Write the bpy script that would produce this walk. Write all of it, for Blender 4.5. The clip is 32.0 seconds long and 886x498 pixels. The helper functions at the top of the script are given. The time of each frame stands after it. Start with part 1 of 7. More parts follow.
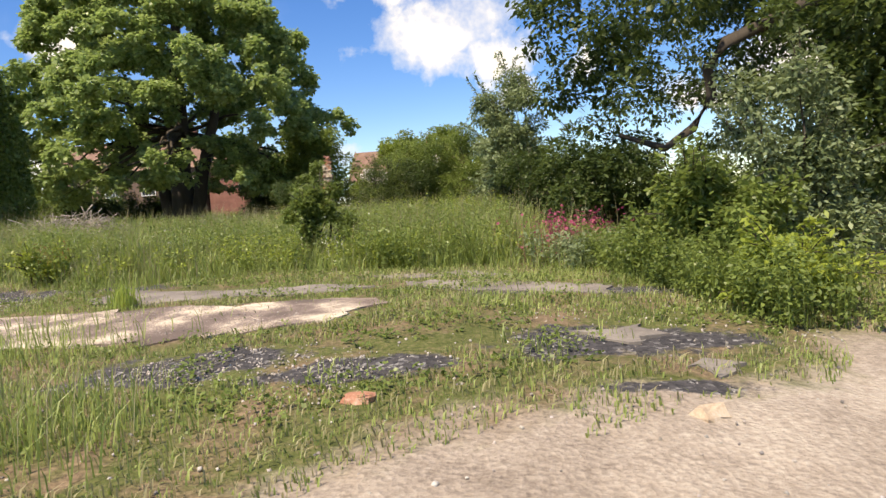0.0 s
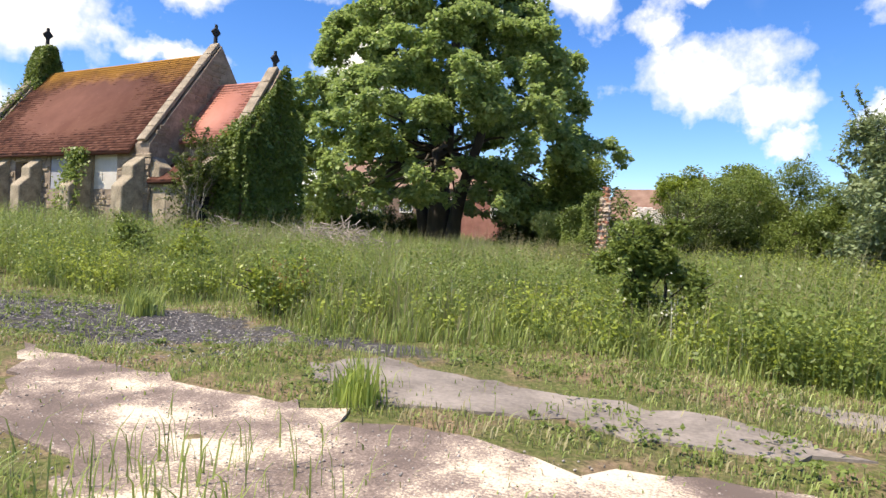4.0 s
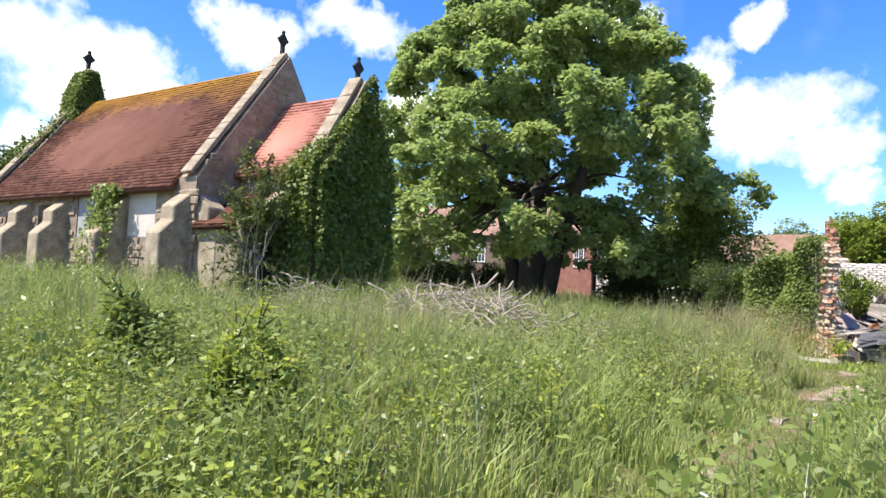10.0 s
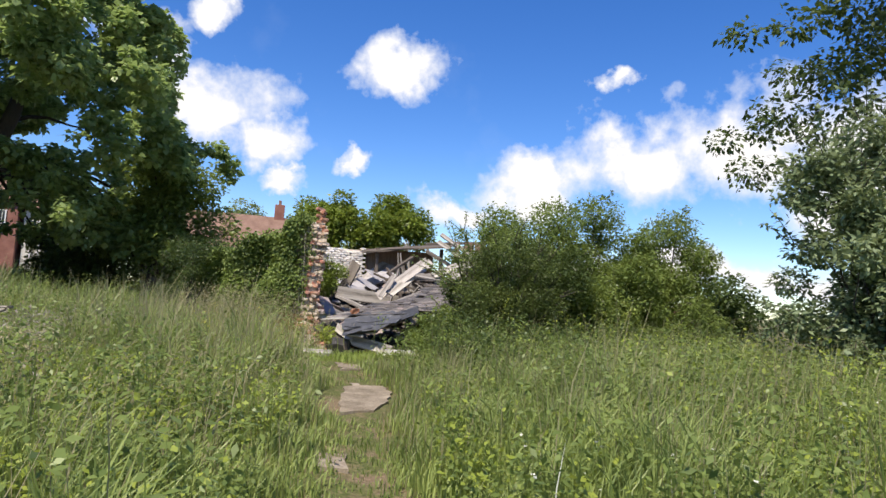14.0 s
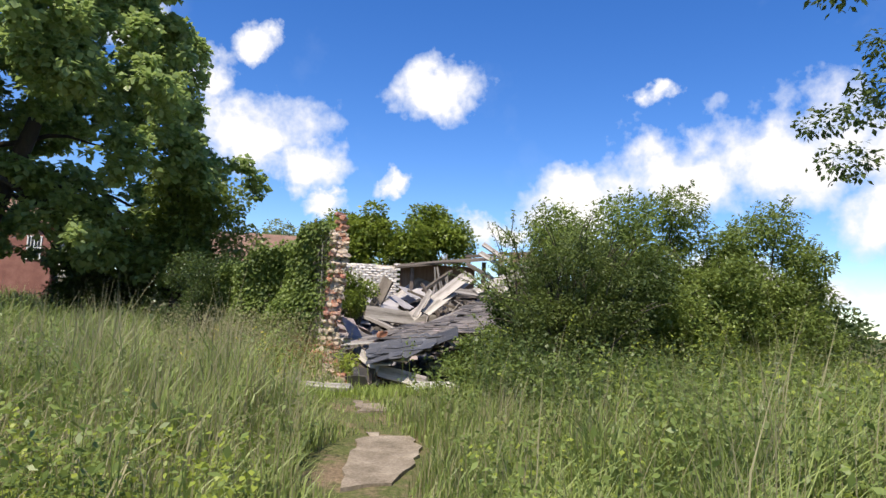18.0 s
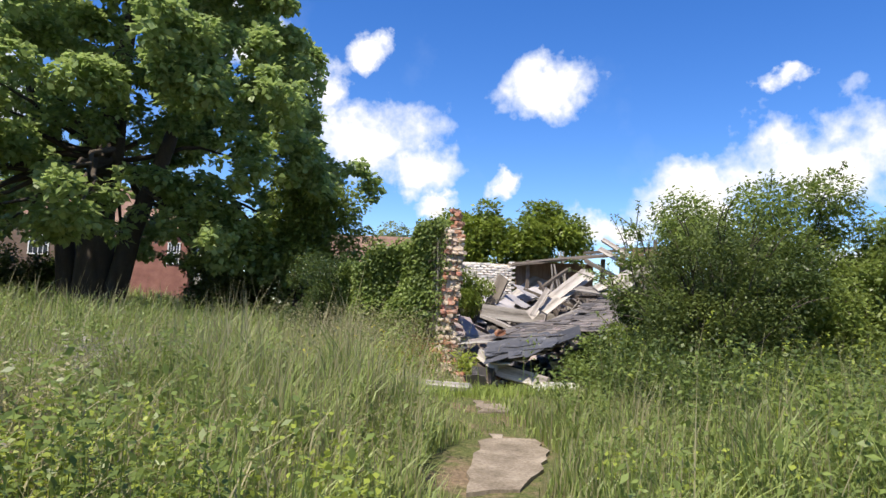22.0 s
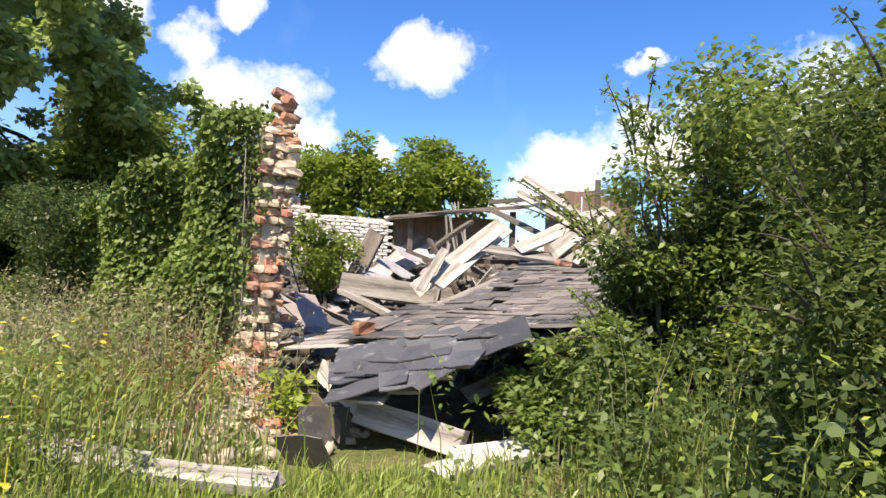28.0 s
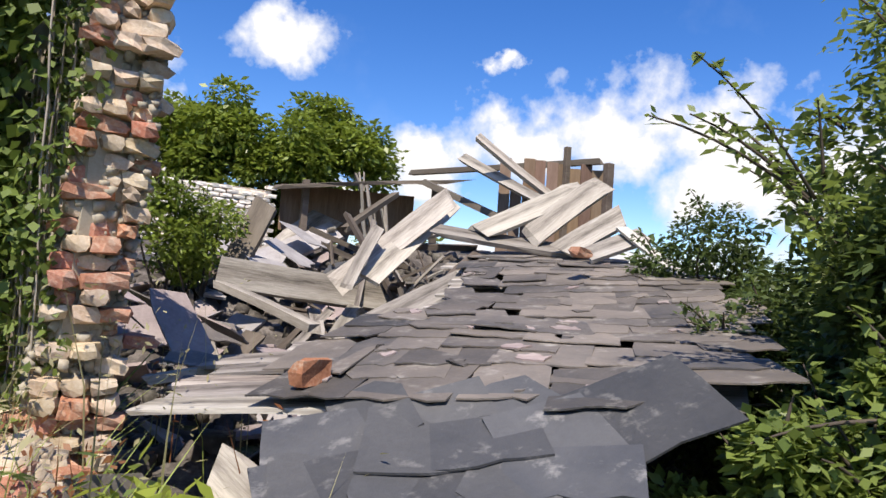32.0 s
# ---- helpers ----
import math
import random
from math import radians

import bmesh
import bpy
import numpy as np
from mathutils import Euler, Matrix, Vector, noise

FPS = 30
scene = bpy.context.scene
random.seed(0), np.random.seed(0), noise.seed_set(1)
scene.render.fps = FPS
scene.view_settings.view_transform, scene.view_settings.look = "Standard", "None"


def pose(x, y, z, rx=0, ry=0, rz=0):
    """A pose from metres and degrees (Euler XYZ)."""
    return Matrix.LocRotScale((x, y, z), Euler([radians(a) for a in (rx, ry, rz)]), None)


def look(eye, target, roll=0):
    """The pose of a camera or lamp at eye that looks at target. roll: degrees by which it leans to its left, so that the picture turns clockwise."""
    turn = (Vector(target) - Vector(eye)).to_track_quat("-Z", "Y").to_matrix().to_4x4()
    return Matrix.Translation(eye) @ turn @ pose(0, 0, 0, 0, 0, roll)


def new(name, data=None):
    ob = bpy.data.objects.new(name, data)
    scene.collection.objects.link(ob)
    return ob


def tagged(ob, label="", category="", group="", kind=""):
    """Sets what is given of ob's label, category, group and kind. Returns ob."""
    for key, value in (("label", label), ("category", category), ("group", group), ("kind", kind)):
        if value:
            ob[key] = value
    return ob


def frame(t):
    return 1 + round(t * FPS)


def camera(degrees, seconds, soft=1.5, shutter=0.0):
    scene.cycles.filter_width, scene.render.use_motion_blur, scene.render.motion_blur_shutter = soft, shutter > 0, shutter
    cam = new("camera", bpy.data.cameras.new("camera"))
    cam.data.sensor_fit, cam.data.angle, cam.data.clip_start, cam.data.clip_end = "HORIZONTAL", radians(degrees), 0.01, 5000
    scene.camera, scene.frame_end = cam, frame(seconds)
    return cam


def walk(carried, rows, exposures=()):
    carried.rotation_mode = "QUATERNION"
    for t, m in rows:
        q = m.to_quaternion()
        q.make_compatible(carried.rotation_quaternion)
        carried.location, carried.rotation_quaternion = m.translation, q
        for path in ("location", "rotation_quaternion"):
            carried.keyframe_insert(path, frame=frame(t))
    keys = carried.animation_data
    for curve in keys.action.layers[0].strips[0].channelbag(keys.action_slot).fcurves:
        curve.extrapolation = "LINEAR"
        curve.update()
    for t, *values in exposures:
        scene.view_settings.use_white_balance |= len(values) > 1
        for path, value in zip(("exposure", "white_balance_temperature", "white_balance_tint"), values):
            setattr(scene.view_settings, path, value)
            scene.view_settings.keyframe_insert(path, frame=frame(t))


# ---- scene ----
cam = camera(67.7, 32.0)
# seconds, eye, point two metres ahead, lean
PATH = [
    (0, (0.110, -0.080, 1.449), (0.0416, 1.9154, 1.3282), -4.07),
    (0.5, (-0.001, 0.436, 1.470), (0.0227, 2.4343, 1.3848), -4.06),
    (1, (-0.180, 0.996, 1.489), (-0.2647, 2.9933, 1.4198), -4.35),
    (1.5, (-0.353, 1.362, 1.546), (-0.7126, 3.3286, 1.4967), -1.88),
    (2, (-0.654, 1.866, 1.551), (-1.1374, 3.8057, 1.5032), -0.13),
    (2.5, (-0.895, 2.283, 1.528), (-1.4775, 4.1952, 1.4697), 0.19),
    (3, (-1.180, 2.684, 1.548), (-1.8886, 4.5527, 1.4781), 1.35),
    (3.5, (-1.475, 3.030, 1.566), (-2.2209, 4.8846, 1.5244), 2.74),
    (5.5, (-2.473, 4.757, 1.756), (-3.2594, 6.5948, 1.8121), 2.58),
    (6, (-2.922, 5.214, 1.773), (-3.7423, 7.0357, 1.8615), 2.54),
    (6.5, (-3.259, 5.577, 1.807), (-4.0802, 7.3972, 1.9101), 2.28),
    (7, (-3.654, 6.080, 1.821), (-4.4861, 7.8950, 1.9357), 3.56),
    (7.5, (-4.033, 6.435, 1.814), (-4.8948, 8.2348, 1.9425), 5.42),
    (8, (-4.429, 6.790, 1.848), (-5.2812, 8.5958, 1.9634), 5.85),
    (8.5, (-4.874, 7.153, 1.872), (-5.7482, 8.9475, 1.9955), 6.24),
    (9, (-5.338, 7.425, 1.860), (-6.2535, 9.1988, 1.9879), 6.74),
    (9.5, (-5.710, 7.702, 1.874), (-6.6495, 9.4632, 2.0006), 5.57),
    (10, (-6.061, 8.017, 1.912), (-6.9544, 9.8019, 2.0391), 2.91),
    (10.5, (-6.415, 8.320, 1.906), (-7.1486, 10.1748, 2.0564), 1.11),
    (11, (-6.653, 8.637, 1.914), (-7.1246, 10.5738, 2.0798), -1.04),
    (11.5, (-6.853, 8.987, 1.949), (-7.1985, 10.9514, 2.0954), 0.33),
    (12, (-6.981, 9.298, 1.963), (-7.0948, 11.2905, 2.0958), 0.30),
    (12.5, (-7.079, 9.660, 1.984), (-6.8885, 11.6465, 2.1168), 2.02),
    (13, (-7.101, 10.134, 1.970), (-6.6845, 12.0855, 2.0965), 2.19),
    (13.5, (-7.076, 10.499, 2.010), (-6.4898, 12.4065, 2.1418), 2.58),
    (14, (-7.037, 10.953, 2.005), (-6.3758, 12.8344, 2.1557), 3.82),
    (14.5, (-6.919, 11.354, 2.022), (-6.1961, 13.2140, 2.1561), 1.99),
    (16.5, (-6.464, 12.869, 1.976), (-5.8204, 14.7542, 2.1491), 2.98),
    (17, (-6.323, 13.083, 1.980), (-5.7821, 15.0005, 2.1599), 2.75),
    (17.5, (-6.304, 13.129, 1.981), (-5.7806, 15.0507, 2.1684), 2.77),
    (18, (-6.288, 13.120, 1.987), (-5.7509, 15.0360, 2.1908), 2.73),
    (18.5, (-6.306, 13.156, 1.983), (-5.7628, 15.0685, 2.2032), 2.18),
    (19, (-6.350, 13.187, 1.985), (-5.8445, 15.1079, 2.2163), 1.36),
    (19.5, (-6.389, 13.220, 1.986), (-5.9862, 15.1650, 2.2198), 0.99),
    (20, (-6.418, 13.257, 1.979), (-6.1002, 15.2174, 2.2154), 0.98),
    (20.5, (-6.430, 13.290, 1.981), (-6.2202, 15.2658, 2.2054), 1.58),
    (21, (-6.434, 13.326, 1.969), (-6.3210, 15.3114, 2.1819), 2.08),
    (21.5, (-6.391, 13.391, 1.962), (-6.3271, 15.3798, 2.1632), 2.59),
    (22, (-6.306, 13.448, 1.941), (-6.0993, 15.4282, 2.1309), 2.63),
    (22.5, (-6.241, 13.517, 1.912), (-5.9236, 15.4850, 2.0775), 2.48),
    (23, (-6.246, 13.844, 1.879), (-5.8491, 15.8026, 1.9564), 3.63),
    (23.5, (-6.224, 14.180, 1.929), (-5.7721, 16.1275, 1.9694), 3.21),
    (24, (-6.136, 14.569, 1.911), (-5.6355, 16.5053, 1.9333), 2.74),
    (24.5, (-6.057, 14.901, 1.940), (-5.5295, 16.8298, 1.9522), 1.04),
    (25, (-5.981, 15.461, 1.940), (-5.3933, 17.3724, 1.9876), 0.55),
    (25.5, (-5.856, 15.919, 1.951), (-5.2087, 17.8102, 2.0013), -0.22),
    (27.5, (-5.238, 18.123, 2.048), (-4.5470, 19.9964, 2.1597), 1.02),
    (28, (-5.169, 18.763, 2.016), (-4.5923, 20.6743, 2.1314), 2.64),
    (28.5, (-5.136, 19.238, 2.027), (-4.6024, 21.1629, 2.1316), 2.16),
    (29, (-5.147, 19.699, 2.053), (-4.7168, 21.6493, 2.1602), 2.74),
    (29.5, (-5.222, 20.068, 2.024), (-4.8051, 22.0214, 2.1218), 3.35),
    (30, (-5.340, 20.393, 2.064), (-4.6171, 22.2540, 2.1812), 1.65),
    (30.5, (-5.283, 20.672, 2.050), (-4.4937, 22.5070, 2.1528), 0.99),
    (31, (-5.075, 21.128, 2.075), (-4.2498, 22.9456, 2.1964), 2.57),
    (31.5, (-5.036, 21.386, 2.063), (-4.1988, 23.1991, 2.1758), 3.82),
    (32, (-5.045, 21.704, 2.036), (-4.0703, 23.4469, 2.1430), 3.91),
]
walk(cam, [(t, look(eye, target, roll)) for t, eye, target, roll in PATH], [(0, 0.52, 7900, 12), (2, 0.66, 8000, 12), (3, 0.68, 7700, 12), (6, 0.9, 6800, 12), (9, 1.05, 6800, 12), (11, 1.05, 6800, 12), (12, 0.92, 6800, 12), (13, 0.6, 6800, 12), (14, 0.36, 6800, 12), (18, 0.4, 6800, 12), (22, 0.52, 6800, 12), (24, 0.7, 7200, 12), (27, 0.86, 7400, 12), (28.5, 0.88, 7200, 12), (30, 0.6, 6800, 12), (32, 0.4, 6800, 12)])

# ---- world, sun ----
SOUTH, WEST = Vector((-0.0973, -0.9953, 0)), Vector((-0.9953, 0.0973, 0))
SUN_EL, SUN_W = radians(58), radians(34)
sun_dir = (SOUTH * math.cos(SUN_W) + WEST * math.sin(SUN_W)) * math.cos(SUN_EL) + Vector((0, 0, math.sin(SUN_EL)))


def tree_nodes(mat):
    mat.use_nodes = True
    nt = mat.node_tree
    nt.nodes.clear()
    return nt


def node(nt, kind, **inputs):
    n = nt.nodes.new("ShaderNode" + kind)
    for key, value in inputs.items():
        if hasattr(value, "is_output"):
            nt.links.new(value, n.inputs[key.replace("_", " ")])
        else:
            n.inputs[key.replace("_", " ")].default_value = value
    return n


def mathn(nt, op, a, b=0.0, c=0.0):
    n = nt.nodes.new("ShaderNodeMath")
    n.operation = op
    for i, v in enumerate((a, b, c)):
        if hasattr(v, "is_output"):
            nt.links.new(v, n.inputs[i])
        else:
            n.inputs[i].default_value = v
    return n.outputs[0]


def vmath(nt, op, a, b=None, out=0):
    n = nt.nodes.new("ShaderNodeVectorMath")
    n.operation = op
    for i, v in enumerate((a, b)):
        if v is None:
            continue
        if hasattr(v, "is_output"):
            nt.links.new(v, n.inputs[i])
        else:
            n.inputs[i].default_value = v
    return n.outputs[out]


def ramp(nt, fac, stops):
    n = nt.nodes.new("ShaderNodeValToRGB")
    nt.links.new(fac, n.inputs[0])
    while len(n.color_ramp.elements) < len(stops):
        n.color_ramp.elements.new(0.5)
    for e, (p, c) in zip(n.color_ramp.elements, stops):
        e.position = p
        e.color = (*c, 1) if len(c) == 3 else c
    return n.outputs[0]


def mixc(nt, fac, a, b, blend="MIX"):
    n = nt.nodes.new("ShaderNodeMix")
    n.data_type, n.blend_type = "RGBA", blend
    for i, v in ((0, fac), (6, a), (7, b)):
        if hasattr(v, "is_output"):
            nt.links.new(v, n.inputs[i])
        else:
            n.inputs[i].default_value = v if i == 0 else (*v, 1)
    return n.outputs[2]


def direction(yaw, pitch):
    """Unit vector for degrees to the left of +y and degrees up."""
    y, p = radians(yaw), radians(pitch)
    return Vector((-math.sin(y) * math.cos(p), math.cos(y) * math.cos(p), math.sin(p)))


world = bpy.data.worlds.new("sky")
scene.world = world
world.use_nodes = True
wt = world.node_tree
wt.nodes.clear()
sky = wt.nodes.new("ShaderNodeTexSky")
sky.sky_type, sky.sun_disc = "NISHITA", False
sky.sun_elevation, sky.sun_rotation = SUN_EL, math.atan2(sun_dir.x, sun_dir.y)
sky.air_density, sky.dust_density, sky.ozone_density = 0.9, 0.15, 4.0
hsv = node(wt, "HueSaturation", Hue=0.512, Saturation=1.3, Value=1.0, Color=sky.outputs[0])
coord = wt.nodes.new("ShaderNodeTexCoord").outputs["Generated"]
# Cumulus clouds: yaw, pitch, half width, half height in degrees.
CLOUDS = [
    (1.5, 15.2, 6.8, 3.8), (-3.0, 12.6, 4.4, 2.6), (5.0, 18.0, 3.4, 2.6), (1.2, 21.2, 2.2, 1.7), (12, 21.5, 5, 3.2), (-15, 19.7, 4.6, 3.2), (-33.5, 19, 2.0, 1.4), (-11.6, 11.6, 1.7, 1.3), (-5.5, 9.2, 2.2, 1.2),
    (-27, 10.4, 6, 3.4), (-35, 12, 8, 4.6), (-43, 13, 8.5, 5), (-51, 13.5, 8, 5), (-53, 9.5, 8, 4.5), (-64, 10, 10, 5), (-20, 7.6, 5, 1.8), (56, 16, 8, 5.5), (44, 20, 4, 3), (35, 22, 5, 3), (46, 14.2, 5, 1.8), (59, 8.5, 5, 3.4), (30, 13.5, 4, 3.2),
    (20, 27, 6, 3.5), (80, 20, 16, 9), (-85, 16, 16, 8), (120, 22, 18, 9), (-125, 18, 20, 9), (175, 24, 22, 10), (-42, 3, 22, 2.2), (26, 5, 20, 1.8),
]
warp = node(wt, "TexNoise", Vector=coord, Scale=11.0, Detail=5.0, Roughness=0.6)
swirl = node(wt, "VectorMath")
swirl.operation = "MULTIPLY_ADD"
wt.links.new(warp.outputs["Color"], swirl.inputs[0])
swirl.inputs[1].default_value, swirl.inputs[2].default_value = (0.13, 0.13, 0.13), (-0.065, -0.065, -0.065)
bent = vmath(wt, "ADD", coord, swirl.outputs[0])
total = None
for yaw, pitch, w, h in CLOUDS:
    c = direction(yaw, pitch)
    right = Vector((math.cos(radians(yaw)), math.sin(radians(yaw)), 0))
    up = right.cross(c)
    d = vmath(wt, "SUBTRACT", bent, tuple(c))
    u = mathn(wt, "MULTIPLY", vmath(wt, "DOT_PRODUCT", d, tuple(right), 1), 1 / math.sin(radians(w)))
    v = mathn(wt, "MULTIPLY", vmath(wt, "DOT_PRODUCT", d, tuple(up), 1), 1 / math.sin(radians(h)))
    r = mathn(wt, "SQRT", mathn(wt, "ADD", mathn(wt, "MULTIPLY", u, u), mathn(wt, "MULTIPLY", v, v)))
    front = mathn(wt, "MULTIPLY", mathn(wt, "LESS_THAN", vmath(wt, "DOT_PRODUCT", coord, tuple(c), 1), 0.5), 9.0)
    blob = mathn(wt, "SUBTRACT", mathn(wt, "SUBTRACT", 1.0, r), front)
    total = blob if total is None else mathn(wt, "MAXIMUM", total, blob)
puff = node(wt, "TexNoise", Vector=coord, Scale=14.0, Detail=7.0, Roughness=0.55)
wisp = node(wt, "TexNoise", Vector=coord, Scale=3.0, Detail=6.0, Roughness=0.6)
lump = mathn(wt, "MULTIPLY_ADD", puff.outputs[0], 2.0, -1.0)
dens = mathn(wt, "ADD", total, lump)
cover = ramp(wt, dens, [(0.04, (0, 0, 0)), (0.2, (0.35, 0.35, 0.35)), (0.58, (1, 1, 1))])
shade = ramp(wt, dens, [(0.1, (0.68, 0.78, 0.95)), (0.5, (0.88, 0.92, 1.0)), (0.8, (1.0, 1.0, 1.0))])
haze = ramp(wt, wisp.outputs[0], [(0.55, (0, 0, 0)), (0.85, (0.2, 0.2, 0.2))])
bg_sky = node(wt, "Background", Color=hsv.outputs[0], Strength=0.15)
bg_cloud = node(wt, "Background", Color=shade, Strength=0.84)
both = mathn(wt, "MAXIMUM", cover, haze)
mixs = node(wt, "MixShader", Fac=both)
wt.links.new(bg_sky.outputs[0], mixs.inputs[1])
wt.links.new(bg_cloud.outputs[0], mixs.inputs[2])
wt.links.new(mixs.outputs[0], wt.nodes.new("ShaderNodeOutputWorld").inputs[0])

sun = new("sun", bpy.data.lights.new("sun", "SUN"))
sun.data.energy, sun.data.angle, sun.data.color = 5.0, radians(0.6), (1.0, 0.94, 0.84)
sun.matrix_world = look(sun_dir * 50, (0, 0, 0))


# ---- materials ----
def surface(name, colours, scale=6.0, fine=60.0, rough=0.85, bump=0.3, island=0.0, metal=0.0, spread=(0.3, 0.7), stretch=(1, 1, 1), space="Object", spec=0.3, random_by="island", bump_d=0.01):
    """A matt surface whose colour wanders at two scales, with relief."""
    mat = bpy.data.materials.new(name)
    nt = tree_nodes(mat)
    co = nt.nodes.new("ShaderNodeTexCoord").outputs[space]
    mp = node(nt, "Mapping", Vector=co, Scale=stretch)
    big = node(nt, "TexNoise", Vector=mp.outputs[0], Scale=scale, Detail=5.0, Roughness=0.6)
    small = node(nt, "TexNoise", Vector=mp.outputs[0], Scale=fine, Detail=4.0, Roughness=0.65)
    fac = mathn(nt, "ADD", mathn(nt, "MULTIPLY", big.outputs[0], 0.65), mathn(nt, "MULTIPLY", small.outputs[0], 0.35))
    lo, hi = spread
    stops = [(lo + (hi - lo) * i / (len(colours) - 1), c) for i, c in enumerate(colours)]
    col = ramp(nt, fac, stops)
    if island:
        if random_by == "island":
            rnd = nt.nodes.new("ShaderNodeNewGeometry").outputs["Random Per Island"]
        else:
            rnd = nt.nodes.new("ShaderNodeObjectInfo").outputs["Random"]
        h = node(nt, "HueSaturation", Color=col)
        nt.links.new(mathn(nt, "MULTIPLY_ADD", rnd, island, 1 - island / 2), h.inputs["Value"])
        rnd2 = mathn(nt, "FRACT", mathn(nt, "MULTIPLY", rnd, 17.3))
        nt.links.new(mathn(nt, "MULTIPLY_ADD", rnd2, island * 0.06, 0.5 - island * 0.03), h.inputs["Hue"])
        rnd3 = mathn(nt, "FRACT", mathn(nt, "MULTIPLY", rnd, 41.7))
        nt.links.new(mathn(nt, "MULTIPLY_ADD", rnd3, island * 0.5, 1 - island * 0.25), h.inputs["Saturation"])
        col = h.outputs[0]
    p = node(nt, "BsdfPrincipled", Base_Color=col, Roughness=rough, Metallic=metal)
    p.inputs["Specular IOR Level"].default_value = spec
    b = node(nt, "Bump", Strength=bump, Distance=bump_d, Height=fac)
    nt.links.new(b.outputs[0], p.inputs["Normal"])
    nt.links.new(p.outputs[0], nt.nodes.new("ShaderNodeOutputMaterial").inputs[0])
    return mat


def foliage(name, dark, light, through_col, gloss=0.45, amount=0.35, patch=0.7):
    """Leaves or blades: each one its own green, some light passing through, and larger drifts of tone."""
    mat = bpy.data.materials.new(name)
    nt = tree_nodes(mat)
    rnd = nt.nodes.new("ShaderNodeNewGeometry").outputs["Random Per Island"]
    co = nt.nodes.new("ShaderNodeTexCoord").outputs["Object"]
    big = node(nt, "TexNoise", Vector=co, Scale=patch, Detail=3.0)
    fac = mathn(nt, "ADD", mathn(nt, "MULTIPLY", rnd, 0.6), mathn(nt, "MULTIPLY_ADD", big.outputs[0], 1.2, -0.4))
    col = mixc(nt, mathn(nt, "MAXIMUM", mathn(nt, "MINIMUM", fac, 1.0), 0.0), dark, light)
    p = node(nt, "BsdfPrincipled", Base_Color=col, Roughness=gloss)
    p.inputs["Specular IOR Level"].default_value = 0.35
    tr = node(nt, "BsdfTranslucent", Color=mixc(nt, 0.6, col, through_col))
    mx = node(nt, "MixShader", Fac=amount)
    nt.links.new(p.outputs[0], mx.inputs[1])
    nt.links.new(tr.outputs[0], mx.inputs[2])
    nt.links.new(mx.outputs[0], nt.nodes.new("ShaderNodeOutputMaterial").inputs[0])
    return mat


GRASS = foliage("grass_blades", (0.1, 0.155, 0.035), (0.43, 0.5, 0.16), (0.42, 0.5, 0.13), 0.45, 0.36, 1.6)
FRESHGRASS = foliage("fresh_grass", (0.2, 0.28, 0.05), (0.43, 0.51, 0.13), (0.46, 0.54, 0.13), 0.5, 0.42, 1.2)
DRYGRASS = foliage("seeding_grass", (0.2, 0.185, 0.085), (0.44, 0.4, 0.23), (0.34, 0.33, 0.15), 0.6, 0.3, 0.8)
SYCAMORE = foliage("sycamore_leaf", (0.105, 0.16, 0.05), (0.42, 0.52, 0.205), (0.38, 0.5, 0.14), 0.34, 0.47, 2.2)
# Shaded copy of the shrub leaf: tree shade is put into its colour.
DARKLEAF = foliage("leaf_painted_shade", (0.035, 0.06, 0.018), (0.12, 0.165, 0.045), (0.15, 0.21, 0.045), 0.45, 0.33, 0.8)
BUSHLEAF = foliage("shrub_leaf", (0.075, 0.115, 0.028), (0.26, 0.33, 0.085), (0.3, 0.38, 0.08), 0.42, 0.38, 1.2)
# Mid green lowered further, so the bush's shading sits in the leaf colour.
THORNLEAF = foliage("thorn_leaf_shade_tone", (0.04, 0.062, 0.018), (0.165, 0.21, 0.055), (0.18, 0.235, 0.05), 0.45, 0.36, 1.4)
LIMELEAF = foliage("young_leaf", (0.19, 0.25, 0.035), (0.4, 0.46, 0.08), (0.44, 0.5, 0.08), 0.45, 0.4, 1.0)
SILVER = foliage("grey_green_leaf", (0.12, 0.17, 0.08), (0.3, 0.36, 0.19), (0.3, 0.36, 0.14), 0.5, 0.35, 0.9)
IVY = foliage("ivy_leaf", (0.055, 0.09, 0.02), (0.21, 0.275, 0.06), (0.22, 0.3, 0.05), 0.55, 0.28, 1.2)
BAY = foliage("evergreen_leaf", (0.1, 0.14, 0.022), (0.27, 0.34, 0.06), (0.3, 0.38, 0.055), 0.35, 0.33, 0.9)
PINK = foliage("valerian_petal", (0.25, 0.03, 0.08), (0.5, 0.12, 0.2), (0.5, 0.1, 0.2), 0.6, 0.3, 1.0)
WHITEP = foliage("white_petal", (0.6, 0.6, 0.5), (0.85, 0.85, 0.75), (0.7, 0.7, 0.6), 0.6, 0.3, 1.0)
REDLEAF = foliage("red_brown_leaf", (0.16, 0.06, 0.03), (0.34, 0.16, 0.07), (0.3, 0.12, 0.05), 0.5, 0.3, 1.0)
YELLOWP = foliage("yellow_petal", (0.6, 0.5, 0.04), (0.8, 0.7, 0.1), (0.7, 0.6, 0.1), 0.6, 0.3, 1.0)
DRYSTALK = foliage("bleached_stalk", (0.2, 0.175, 0.14), (0.42, 0.38, 0.32), (0.34, 0.3, 0.24), 0.7, 0.2, 1.0)
BARK = surface("bark", [(0.04, 0.032, 0.024), (0.1, 0.082, 0.065)], 3, 30, 0.95, 0.8, stretch=(1, 1, 0.25))
DEADWOOD = surface("dead_twig", [(0.2, 0.165, 0.135), (0.46, 0.4, 0.34)], 4, 40, 0.9, 0.4, 0.5)
